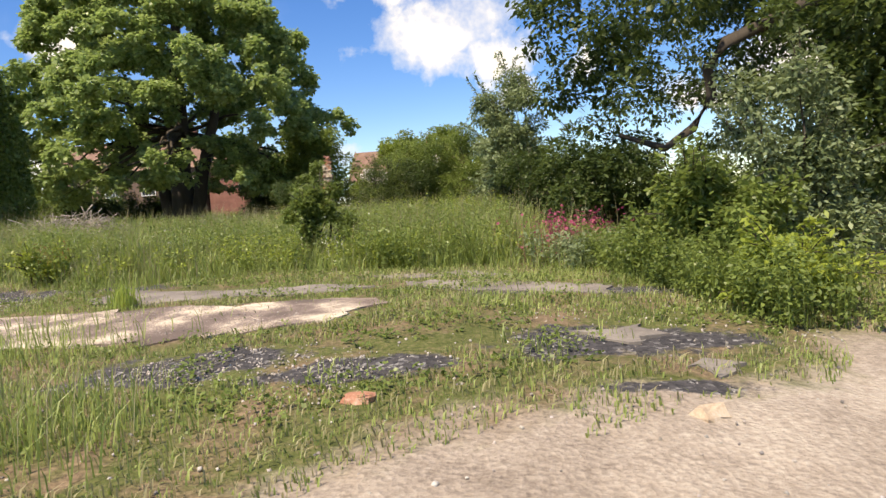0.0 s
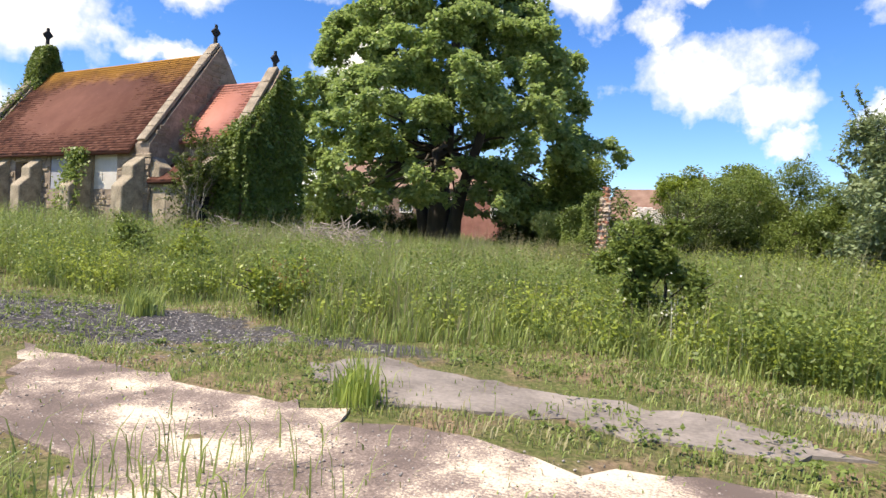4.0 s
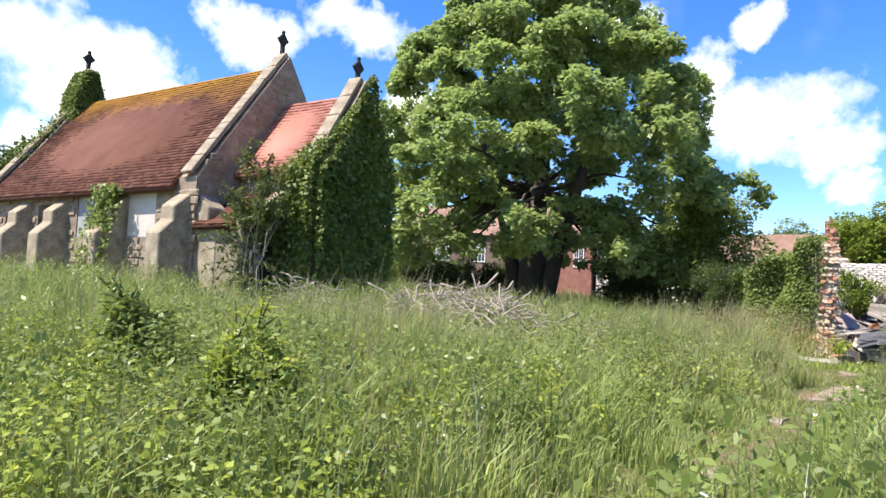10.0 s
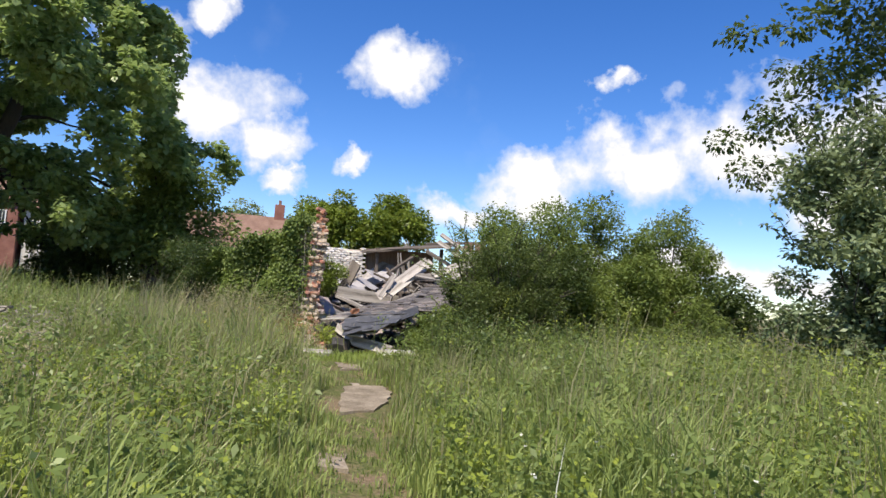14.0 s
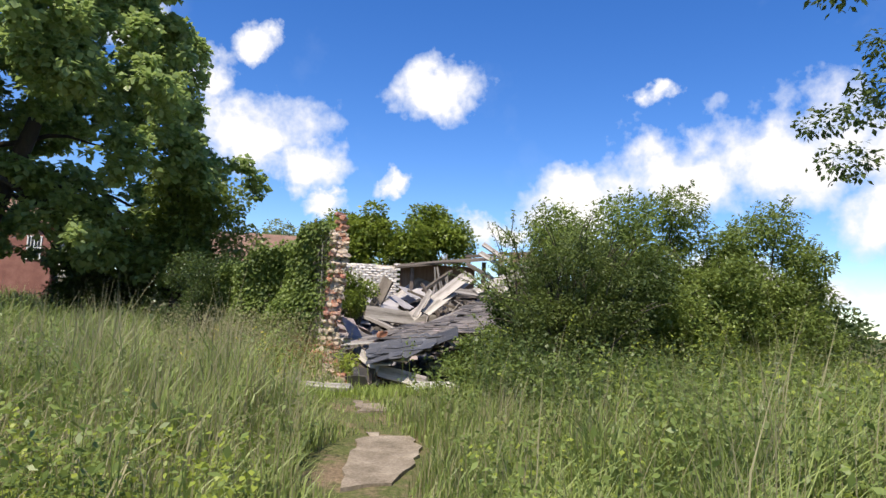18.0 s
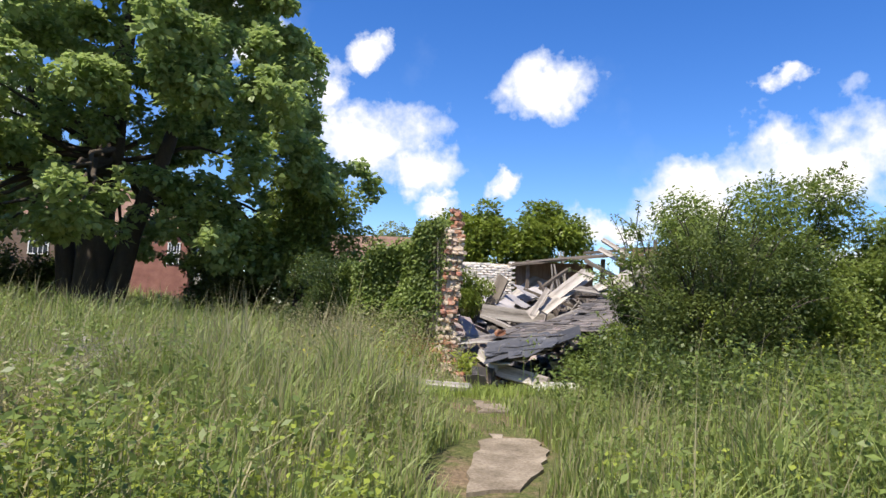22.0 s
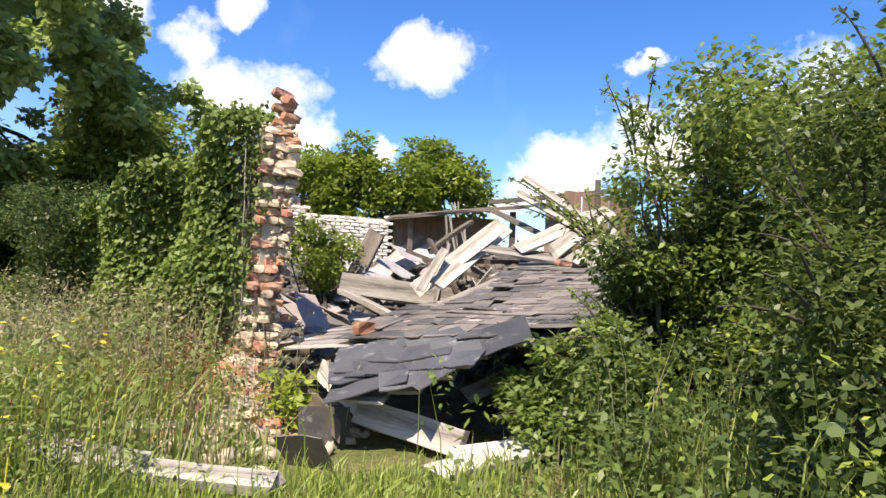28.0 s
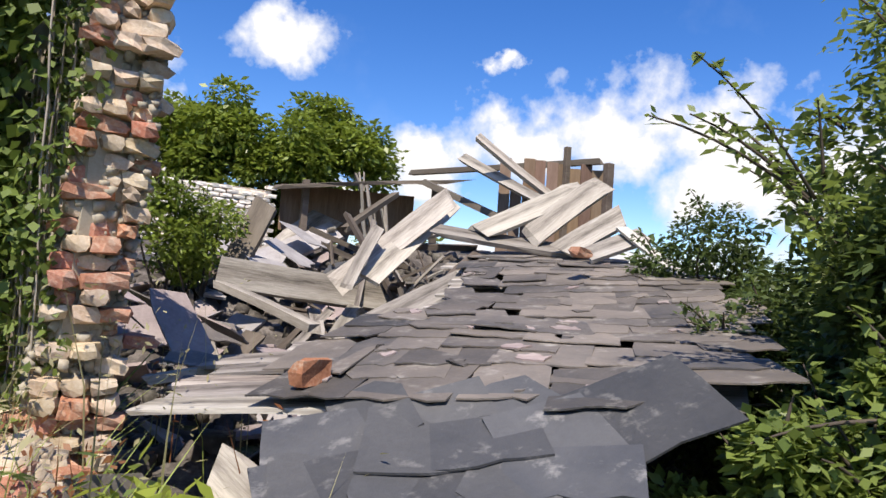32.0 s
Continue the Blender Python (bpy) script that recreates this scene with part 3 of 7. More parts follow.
def tiled_slope(name, x0, x1, n_eave, z_eave, n_ridge, z_ridge, mat, parent, label="", gauge=0.13, wide=0.2, seed=1):
    """Overlapping plain tiles in courses from eave to ridge, joined in one mesh."""
    r = np.random.default_rng(seed)
    run = math.hypot(n_ridge - n_eave, z_ridge - z_eave)
    un, uz = (n_ridge - n_eave) / run, (z_ridge - z_eave) / run
    nn, nz = -uz * np.sign(un), abs(un)
    rows, cols = int(run / gauge), int((x1 - x0) / wide)
    k, c = np.meshgrid(np.arange(rows), np.arange(cols), indexing="ij")
    k, c = k.ravel(), c.ravel()
    a = x0 + (x1 - x0) * (c + 0.5 * (k % 2) * 0.0) / cols
    b = a + (x1 - x0) / cols - 0.006
    lo = k * run / rows + r.normal(0, 0.006, len(k))
    hi = np.minimum(lo + gauge * 1.35, run)
    lift = 0.035 + r.normal(0, 0.005, len(k))
    sag = -0.06 * np.sin(np.pi * (k / rows)) * np.sin(np.pi * c / cols)

    def pt(xx, s, up):
        return np.stack([xx, n_eave + un * s + nn * (up + sag), z_eave + uz * s + nz * (up + sag)], -1)
    v = np.stack([pt(a, lo, lift), pt(b, lo, lift), pt(b, hi, 0.008), pt(a, hi, 0.008), pt(a, lo, lift - 0.02), pt(b, lo, lift - 0.02)], 1).reshape(-1, 3)
    base = (np.arange(len(k)) * 6)[:, None]
    f = np.concatenate([base + [0, 1, 2, 3], base + [4, 5, 1, 0]])
    pts = [(x0, n_eave, z_eave), (x1, n_eave, z_eave), (x1, n_ridge, z_ridge), (x0, n_ridge, z_ridge)]
    v2 = np.array(pts + [(p[0], p[1], p[2] - 0.12) for p in pts])
    f2 = np.array([(0, 1, 2, 3), (7, 6, 5, 4), (0, 4, 5, 1), (1, 5, 6, 2), (2, 6, 7, 3), (3, 7, 4, 0)])
    v, f = join([(v, f), (v2, f2)])
    return part(name, np_mesh(name, v, f, mat), parent, label)


H = NW / 2
tiled_slope("nave_roof_south", 0.72, NL - 0.72, -0.25, EAVE - 0.28, H, RIDGE, TILE, church, "brown-red clay tiles with orange lichen")
tiled_slope("nave_roof_north", 0.72, NL - 0.72, NW + 0.25, EAVE - 0.28, H, RIDGE, TILE, church)
tiled_slope("chancel_roof_south", -CL + 0.6, -0.02, C0 - 0.25, CEAVE - 0.2, H, CRIDGE, TILE2, church, "salmon red clay tiles")
tiled_slope("chancel_roof_north", -CL + 0.6, -0.02, C1 + 0.25, CEAVE - 0.2, H, CRIDGE, TILE2, church)


def coping(x, n0, z0, n1, z1, parent, seed):
    """Flat stones stepping up a gable."""
    run = math.hypot(n1 - n0, z1 - z0)
    k = int(run / 0.6)
    ang = math.degrees(math.atan2(z1 - z0, n1 - n0))
    for i in range(k):
        s = (i + 0.5) / k
        me = box_mesh("coping_stone", (0.42, run / k - 0.015, 0.11), COPING, 0.015, 0.008, seed + i)
        part("coping_stone", me, parent, m=pose(x, n0 + (n1 - n0) * s, z0 + (z1 - z0) * s, ang, 0, rnd.uniform(-1, 1)))


coping(0.3, -0.05, EAVE + 0.05, H, RIDGE + 0.3, church, 10)
coping(0.3, NW + 0.05, EAVE + 0.05, H, RIDGE + 0.3, church, 40)
coping(NL - 0.36, -0.05, EAVE + 0.05, H, RIDGE + 0.3, church, 70)
coping(-CL + 0.3, C0 - 0.05, CEAVE + 0.1, H, CRIDGE + 0.4, church, 100)
coping(-CL + 0.3, C1 + 0.05, CEAVE + 0.1, H, CRIDGE + 0.4, church, 130)


def gable_cross(x, z, s, parent):
    bm = bmesh.new()
    for m in (pose(0, 0, 0.25 * s) @ Matrix.Diagonal((0.16 * s, 0.16 * s, 0.5 * s, 1)), pose(0, 0, 0.62 * s, 45, 0, 0) @ Matrix.Diagonal((0.14 * s, 0.42 * s, 0.42 * s, 1)), pose(0, 0, 0.62 * s) @ Matrix.Diagonal((0.12 * s, 0.14 * s, 0.8 * s, 1))):
        bmesh.ops.create_cube(bm, size=1.0, matrix=m)
    bmesh.ops.bevel(bm, geom=bm.edges[:], offset=0.02 * s, segments=1, affect="EDGES")
    part("gable_cross", bm_mesh("gable_cross", bm, IRON), parent, "dark weathered stone cross", pose(x, H, z))


gable_cross(0.36, RIDGE + 0.35, 0.72, church)
gable_cross(-CL + 0.3, CRIDGE + 0.3, 0.72, church)
gable_cross(NL - 0.45, RIDGE + 1.25, 0.8, church)
slab_poly("bellcote", [(NL - 0.82, H - 0.6, RIDGE - 0.9), (NL - 0.82, H + 0.6, RIDGE - 0.9), (NL - 0.82, H + 0.46, RIDGE + 0.6), (NL - 0.82, H, RIDGE + 1.3), (NL - 0.82, H - 0.46, RIDGE + 0.6)], 0.72, STONE, 0, church, "stone bellcote")
for (a, b, c, d), mat, lab in zip(HOLES, (BOARD_W, BOARD_G, DOORBLUE, IRON), ("pale weathered board", "grey weathered board", "dark blue door", "dark window")):
    me = box_mesh("window_board", (b - a - 0.01, 0.04, d - c - 0.01), mat, 0.006)
    part("window_board", me, church, lab, pose((a + b) / 2, 0.05 if mat not in (DOORBLUE, IRON) else 0.3, c + 0.005))
part("window_board", box_mesh("window_board", (0.36, 0.03, 2.0), BOARD_W, 0.006), church, "pale board leaning in the doorway", pose(7.0, 0.2, 1.7, 4, 0, 0))


def buttress(x, n, parent, seed, w=0.55, deep=0.8, top=4.0, axis=1):
    bm = bmesh.new()
    prof = [(0.05, CB - 0.4), (-deep, CB - 0.4), (-deep, 3.0), (-deep * 0.55, 3.35), (-deep * 0.55, top - 0.3), (0.05, top + 0.1)]
    vs = [bm.verts.new((-w / 2, p[0], p[1])) for p in prof]
    f = bm.faces.new(vs)
    out = bmesh.ops.extrude_face_region(bm, geom=[f])
    bmesh.ops.translate(bm, vec=(w, 0, 0), verts=[e for e in out["geom"] if isinstance(e, bmesh.types.BMVert)])
    bmesh.ops.recalc_face_normals(bm, faces=bm.faces[:])
    bmesh.ops.bevel(bm, geom=bm.edges[:], offset=0.03, segments=1, affect="EDGES")
    part("buttress", bm_mesh("buttress", bm, COPING), parent, "stepped stone buttress", pose(x, n, 0, 0, 0, 0 if axis else -90))


for k, x in enumerate((0.45, 3.2, 6.1, 8.2, 10.7)):
    buttress(x, -0.02, church, k)
buttress(0.0, 0.35, church, 9, axis=0)
def stone_mesh(w, h, seed):
    return box_mesh("stone", (w, 0.07, h), STONE, 0.02, 0.012, seed)


STONES = [stone_mesh(rnd.uniform(0.2, 0.42), rnd.uniform(0.13, 0.22), k) for k in range(14)]
z = 2.2
while z < EAVE - 0.35:
    x = 0.1
    while x < NL - 0.6:
        if not any(h[0] - 0.16 < x < h[1] + 0.16 and h[2] - 0.2 < z < h[3] for h in HOLES) and rnd.random() < 0.8:
            part("stone", rnd.choice(STONES), church, m=pose(x, 0.0, z, 0, rnd.gauss(0, 3), rnd.gauss(0, 1.5)))
        x += rnd.uniform(0.3, 0.42)
    z += 0.2
z = 2.3
while z < RIDGE - 0.5:
    half = NW / 2 if z < EAVE else (RIDGE - z) / (RIDGE - EAVE) * NW / 2
    n_ = H - half + 0.2
    while n_ < H + half - 0.2 and n_ < 4.2:
        if not (n_ > 0.9 and z < CEAVE + 1.2) and rnd.random() < 0.75:
            part("stone", rnd.choice(STONES), church, m=pose(0.03, n_, z, 0, rnd.gauss(0, 3), 90 + rnd.gauss(0, 1.5)))
        n_ += rnd.uniform(0.3, 0.45)
    z += 0.21
# Lean-to vestry in the angle of nave and chancel.
slab_poly("vestry_wall", [(-1.5, 0.1, CB - 0.4), (-0.1, 0.1, CB - 0.4), (-0.1, 0.1, 3.3), (-1.5, 0.1, 3.3)], 0.3, STONE, 1, church)
slab_poly("vestry_gable", [(-1.8, 0.05, CB - 0.4), (-1.8, 1.38, CB - 0.4), (-1.8, 1.38, 4.3), (-1.8, 0.05, 3.4)], 0.3, COPING, 0, church, "rendered lean-to wall")
tiled_slope("vestry_roof", -1.5, -0.05, -0.08, 3.25, 1.38, 4.25, TILE, church, "mossy red tiles")
part("vestry_door", box_mesh("vestry_door", (0.06, 0.55, 1.3), IRON, 0.01), church, "small dark doorway", pose(-1.83, 0.65, CB))
part("downpipe", box_mesh("downpipe", (0.07, 0.07, 1.9), COPING, 0.015), church, "pale rainwater pipe", pose(-1.95, 1.3, 3.0, 4, 0, 0))


def ivy_on(name, label, pts_fn, total, mat, seed, size=0.11, parent=None):
    """Ivy leaves over a surface given by a function of random numbers."""
    r = np.random.default_rng(seed)
    p, nrm = pts_fn(r, total)
    v, f = leaf_quads(p, size, r, 0.7, 0.85, nrm * 0.35 + np.array([0, 0, -0.25]))
    me = np_mesh("ivy", v, f, mat)
    if parent is not None:
        return part(name, me, parent, label)
    ob = new(name, me)
    return tagged(ob, label, "ivy", kind="stuff")


def church_pts(w, n, z):
    p = np.stack([w, n, z], -1)
    m = np.array(CHM)[:3]
    return p @ m[:, :3].T + m[:, 3]


def gable_ivy(x, thick, lo, hi, eave, ridge, n_lo, n_hi, lump=0.14):
    def fn(r, total):
        out_w, out_n, out_z = [], [], []
        n = r.uniform(n_lo - 0.28, n_hi + 0.05, total * 2)
        z = r.uniform(lo, hi, total * 2)
        half = np.where(n < H, H - n_lo, n_hi - H)
        top = eave + (ridge - eave) * (1 - np.abs(n - H) / half) + 0.12 + 0.1 * np.sin(n * 7)
        k = (z < top)
        n, z = n[k][:total], z[k][:total]
        w = x - np.abs(r.normal(0.04, 0.06, len(n))) - lump * (0.5 + 0.5 * np.sin(n * 2.3 + 1) * np.sin(z * 1.9)) - 0.12 * (hi - z) / (hi - lo)
        nm = np.tile(-np.array([CW.x, CW.y, 0]), (len(n), 1))
        return church_pts(w, n, z), nm
    return fn


ivy_on("ivy", "dense dark ivy over the chancel gable", gable_ivy(-CL - 0.05, 0.3, CB, CRIDGE + 0.5, CEAVE, CRIDGE + 0.5, C0 - 0.05, C1 + 0.05), 14000, IVY, 5)


def side_ivy(r, total):
    # A ragged curtain over the corner stones, thinning westward, and a tongue up the coping.
    w = -CL - 0.12 + np.abs(r.normal(0, 0.55, total))
    z = r.uniform(CB, CRIDGE + 0.3, total)
    lim = np.interp(w, [-CL - 0.2, -CL + 0.4, -CL + 0.8, -CL + 1.2, -CL + 1.5], [7.3, 6.3, 5.0, 4.3, 2.2]) + 0.3 * np.sin(w * 9)
    k = z < lim + r.normal(0, 0.18, total)
    w, z = w[k], z[k]
    over = np.clip((z - CEAVE) / (CRIDGE - CEAVE), 0, 1)
    n = C0 - 0.08 - np.abs(r.normal(0.1, 0.12, len(w))) * (1 - over) - 0.25 * (1 - (z - CB) / 4.2).clip(0, 1) + over * (H - C0)
    return church_pts(w, n, z), np.tile(-np.array([CN.x, CN.y, 0]), (len(w), 1))


ivy_on("ivy", "ivy and elder smothering the chancel wall", side_ivy, 12000, IVY, 6)


def bell_ivy(r, total):
    z = r.uniform(RIDGE - 1.2, RIDGE + 1.25, total)
    half = np.interp(z, [RIDGE - 1.2, RIDGE + 0.3, RIDGE + 1.3], [0.62, 0.5, 0.1])
    n = H + r.uniform(-1, 1, total) * half
    side = r.choice([-1, 1], total)
    w = NL - 0.45 + side * (0.36 + np.abs(r.normal(0, 0.07, total)))
    edge = r.uniform(0, 1, total) < 0.4
    n = np.where(edge, H - half - np.abs(r.normal(0, 0.05, total)), n)
    w = np.where(edge, NL - 0.45 + r.uniform(-0.5, 0.5, total), w)
    return church_pts(w, n, z), np.stack([side * CW.x, side * CW.y, 0 * side], -1)


ivy_on("ivy", "ivy round the bellcote", bell_ivy, 13000, IVY, 7)


def verge_ivy(r, total):
    s = r.uniform(0.25, 1, total)
    n, z = s * H, EAVE + s * (RIDGE - EAVE) + 0.25
    w = NL - 0.36 + r.normal(0, 0.22, total)
    return church_pts(w, n + r.normal(0, 0.1, total), z + np.abs(r.normal(0, 0.15, total))), np.tile([0, 0, 1.0], (total, 1))


ivy_on("ivy", "ivy creeping up the west coping", verge_ivy, 600, IVY, 8)


def pier_ivy(r, total):
    z = r.uniform(CB, EAVE - 0.1, total)
    w = 3.3 + r.normal(0, 0.26, total)
    return church_pts(w, -0.75 - np.abs(r.normal(0, 0.15, total)) + 0.5 * (z - CB) / 2.6, z), np.tile(-np.array([CN.x, CN.y, 0]), (total, 1))


ivy_on("ivy", "ivy climbing a buttress", pier_ivy, 2600, BUSHLEAF, 9)

# ---- trees and shrubs ----
r = np.random.default_rng(21)


def tree_clumps(r, height, radius, base, n, size, cone=0.0, steps=(0.4, 0.66, 0.86, 1.02)):
    """Boughs of leaf clumps: each bough runs out from the stem and droops, so that the outline is uneven."""
    out = []
    boughs = int(n / len(steps))
    for k in range(boughs):
        t = ((k + 0.5) / boughs) ** 0.85
        z = base + (height - base) * t
        round_ = math.sqrt(max(0.03, 1 - ((t - 0.28) / 0.74) ** 2)) if t > 0.28 else 0.82 + 0.6 * t
        prof = (1 - cone) * round_ + cone * float(np.interp(t, [0, 0.12, 0.4, 0.7, 0.9, 1], [0.86, 1.0, 0.9, 0.62, 0.36, 0.12]))
        a = k * 2.399963 + r.uniform(-0.4, 0.4)
        reach = radius * prof * r.uniform(0.74, 1.12)
        for f in steps:
            aa = a + r.uniform(-0.2, 0.2)
            rr = reach * f
            out.append((math.cos(aa) * rr, math.sin(aa) * rr, z + r.uniform(-0.3, 0.3) + 0.5 * (1 - f) - 0.55 * f * f, size * (1.15 - 0.4 * f) * r.uniform(0.7, 1.3)))
    return out


TREE = (-17.2, 40.6)


def lobed_crown(r, height, radius, base, lobes, lobe_r, sub, sub_r):
    """A crown of rounded lobes round an uneven outline, each lobe a cap of small leaf clumps with dark gaps between."""
    out = []
    for k in range(lobes):
        t = ((k + 0.5) / lobes) ** 0.82
        a = k * 2.399963 + r.uniform(-0.35, 0.35)
        reach = radius * float(np.interp(t, [0, 0.12, 0.4, 0.7, 0.9, 1], [0.84, 0.98, 0.88, 0.62, 0.38, 0.1])) * (r.uniform(0.82, 1.04) if k % 5 else r.uniform(0.35, 0.7))
        c = np.array([math.cos(a) * reach, math.sin(a) * reach, base + (height - base) * t + r.uniform(-0.35, 0.35)])
        big_r = lobe_r * r.uniform(0.7, 1.25) * (1.0 - 0.3 * t)
        out_way = np.array([math.cos(a), math.sin(a), 0.55])
        for _ in range(sub):
            d = r.normal(0, 1, 3) + out_way * 0.75
            d /= np.linalg.norm(d)
            out.append((*(c + d * big_r * np.array([1, 1, 0.72]) * r.uniform(0.75, 1.05)), sub_r * r.uniform(0.6, 1.35)))
    return out


big = lobed_crown(r, 17.6, 9.4, 2.9, 190, 1.3, 11, 0.44)
big += [(math.cos(a) * q, math.sin(a) * q, z, r.uniform(0.4, 0.7)) for a, q, z in zip(r.uniform(0, 6.28, 95), r.uniform(4.5, 8.8, 95), r.uniform(2.0, 4.2, 95))]
big += [(math.cos(a) * q, math.sin(a) * q, z, 0.6) for a, q, z in zip(r.uniform(0, 6.28, 60), r.uniform(1.5, 5.5, 60), r.uniform(6.0, 9.0, 60))]
big += [(x + r.normal(0, 0.5), y + r.normal(0, 0.4), z + r.normal(0, 0.3), r.uniform(0.7, 1.1)) for x, y, z in ((6.2, -1.5, 2.2), (7.0, -0.5, 2.6), (5.4, -2.4, 2.4), (6.6, 0.5, 1.9), (7.8, 0.2, 3.4), (4.6, -3.0, 2.9), (8.2, -0.6, 2.2), (7.4, 1.2, 1.6), (5.8, -1.0, 1.6), (8.6, 0.4, 1.5), (-7.6, -1.0, 2.6), (-7.0, 0.4, 2.2), (-6.2, -1.8, 2.6))]
leafy_thing("sycamore_tree", "large sycamore in full summer leaf on several stems", "tree", (*TREE, gz(*TREE)), big, 200000, 0.25, SYCAMORE, 46, limb=0.24, trunk=(13.5, 0.6, (0.4, 0.2)), seed=3, droop=0.45, aspect=0.85, hollow=0.3, flat=0.7,
            extra=[(np.array([(0.9, -0.3, -0.1), (1.5, -0.4, 3.0), (2.5, -0.2, 6.5), (3.2, 0, 10)]), np.array([0.46, 0.38, 0.28, 0.08])),
                   (np.array([(-0.8, 0.1, -0.1), (-1.3, 0.2, 3.0), (-2.4, 0.2, 6.5), (-3.4, 0, 9.5)]), np.array([0.44, 0.36, 0.26, 0.08]))])
dk = clump_ball(r, (0, 0, 3.2), (3.0, 2.0, 2.5), 46, 0.95)
leafy_thing("hawthorn_tree", "dense dark hawthorn beside the sycamore", "tree", (-9.2, 40.0, gz(-9.2, 40.0)), dk, 24000, 0.2, BUSHLEAF, 14, trunk=(3.4, 0.2, (0.2, 0)), seed=4)
oak = tree_clumps(r, 15.5, 7.2, 2.9, 460, 0.85, 0.0, (0.3, 0.5, 0.7, 0.86, 1.0))
oak += [(r.normal(-7.2, 1.0), r.normal(-3.0, 0.9), r.normal(5.8, 1.2), r.uniform(0.4, 0.75)) for _ in range(46)]
LIMB = [(-0.2, -0.3, 7), (-2.63, -4.02, 5.1), (-3.4, -3.63, 4.76), (-4.24, -3.27, 4.47), (-4.61, -3.13, 3.96), (-4.55, -3.15, 3.32), (-4.96, -3, 2.64), (-5.56, -2.8, 2.24), (-6.54, -2.54, 2.64)]
# The oak's own shade is painted in by its darkened leaf colour.
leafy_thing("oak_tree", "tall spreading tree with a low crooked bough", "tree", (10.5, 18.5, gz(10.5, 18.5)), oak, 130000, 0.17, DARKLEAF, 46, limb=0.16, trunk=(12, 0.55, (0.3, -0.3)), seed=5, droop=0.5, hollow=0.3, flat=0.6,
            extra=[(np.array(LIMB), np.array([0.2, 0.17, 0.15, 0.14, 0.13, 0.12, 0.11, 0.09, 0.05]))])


def shrub(name, label, at, radii, n, size, leaves, leaf, mat, seed, stems=10, droop=0.3, aspect=0.5, low=0.0, category="shrub", group="", hollow=0.5, shoots=0, shoot_len=0.5):
    rr = np.random.default_rng(seed)
    cl = clump_ball(rr, (0, 0, low + radii[2]), radii, n, size)
    return leafy_thing(name, label, category, (*at, gz(*at)), cl, leaves, leaf, mat, stems, seed=seed, droop=droop, aspect=aspect, group=group, hollow=hollow, shoots=shoots, shoot_len=shoot_len)


shrub("elder_bush", "big leafy elder thicket beside the ruin", (-0.3, 22.6), (2.4, 1.4, 1.62), 110, 0.4, 82000, 0.07, BUSHLEAF, 31, 40, shoots=150, shoot_len=0.35, hollow=0.3)
shrub("elder_bush", "spreading outer end of the elder thicket", (1.75, 22.2), (1.2, 1.1, 1.8), 64, 0.4, 52000, 0.07, BUSHLEAF, 30, 26, shoots=90, shoot_len=0.35, hollow=0.3)
shrub("elder_bush", "tall airy elder saplings leaning over the collapsed roof", (-2.1, 22.75), (0.85, 0.6, 1.32), 34, 0.2, 9000, 0.06, BUSHLEAF, 32, 26, shoots=90, shoot_len=0.75, hollow=0.2)
shrub("elder_bush", "low skirt of elder before the thicket", (0.6, 21.4), (2.2, 0.8, 0.75), 50, 0.34, 26000, 0.065, BUSHLEAF, 44, 20, shoots=60, shoot_len=0.4)
rs = np.random.default_rng(45)
scrag = clump_ball(rs, (0, 0, 1.9), (0.8, 0.45, 1.75), 44, 0.24)
leafy_thing("elder_bush", "straggling half-dead bush of bare grey stems against the chancel", "shrub", (-17.05, 20.0, gz(-17.05, 20.0)), scrag, 2600, 0.1, THORNLEAF, 44, stem_mat=DEADWOOD, seed=45, stem_r=0.022, group="bushes by the church", hollow=0.2, shoots=150, shoot_len=0.6)
shrub("blackthorn_bush", "blackthorn bush beside the trodden path", (-2.3, 20.75), (0.85, 0.75, 1.3), 56, 0.28, 24000, 0.044, THORNLEAF, 46, 20, shoots=90, shoot_len=0.45, hollow=0.25)
shrub("grey_willow", "grey-green willow shrub at the field edge", (1.5, 17.6), (1.2, 1.1, 2.1), 60, 0.36, 24000, 0.1, SILVER, 33, 20, shoots=110, shoot_len=0.7, hollow=0.25)
# Bramble, holly and elm bush use leaves darkened to stand for shade.
shrub("bramble_bank", "bramble thicket under the tree, shade put into its leaf colour", (3.4, 16.4), (1.9, 1.2, 1.2), 32, 0.5, 18000, 0.13, DARKLEAF, 34, 10)
shrub("hazel_bush", "sunlit hazel bush by the track", (2.75, 7.2), (0.95, 0.85, 0.66), 34, 0.26, 9000, 0.085, BUSHLEAF, 35, 16, shoots=60, hollow=0.2)
shrub("hazel_bush", "tall hazel in the shade of the tree", (4.1, 8.0), (0.85, 0.85, 1.3), 34, 0.34, 11000, 0.085, SILVER, 36, 18, shoots=60, hollow=0.25)
shrub("hazel_bush", "low leafy bush at the track's edge", (2.8, 5.4), (0.5, 0.45, 0.3), 14, 0.2, 3600, 0.075, LIMELEAF, 37, 8, shoots=30, hollow=0.2)
shrub("holly_tree", "evergreen mass with deep shade put into its leaf colour", (6.3, 8.9), (1.6, 1.4, 3.2), 60, 0.55, 30000, 0.12, DARKLEAF, 41, 14)
shrub("elm_bush", "bush under the overhanging bough, shade put into its leaf colour", (2.7, 12.6), (1.2, 0.9, 1.15), 34, 0.36, 12000, 0.1, DARKLEAF, 42, 14, shoots=40)
shrub("bay_bush", "rounded evergreen bush rising behind the rubble", (-3.0, 35.2), (1.25, 1.1, 1.15), 26, 0.5, 11000, 0.16, BAY, 38, 12, low=2.5)
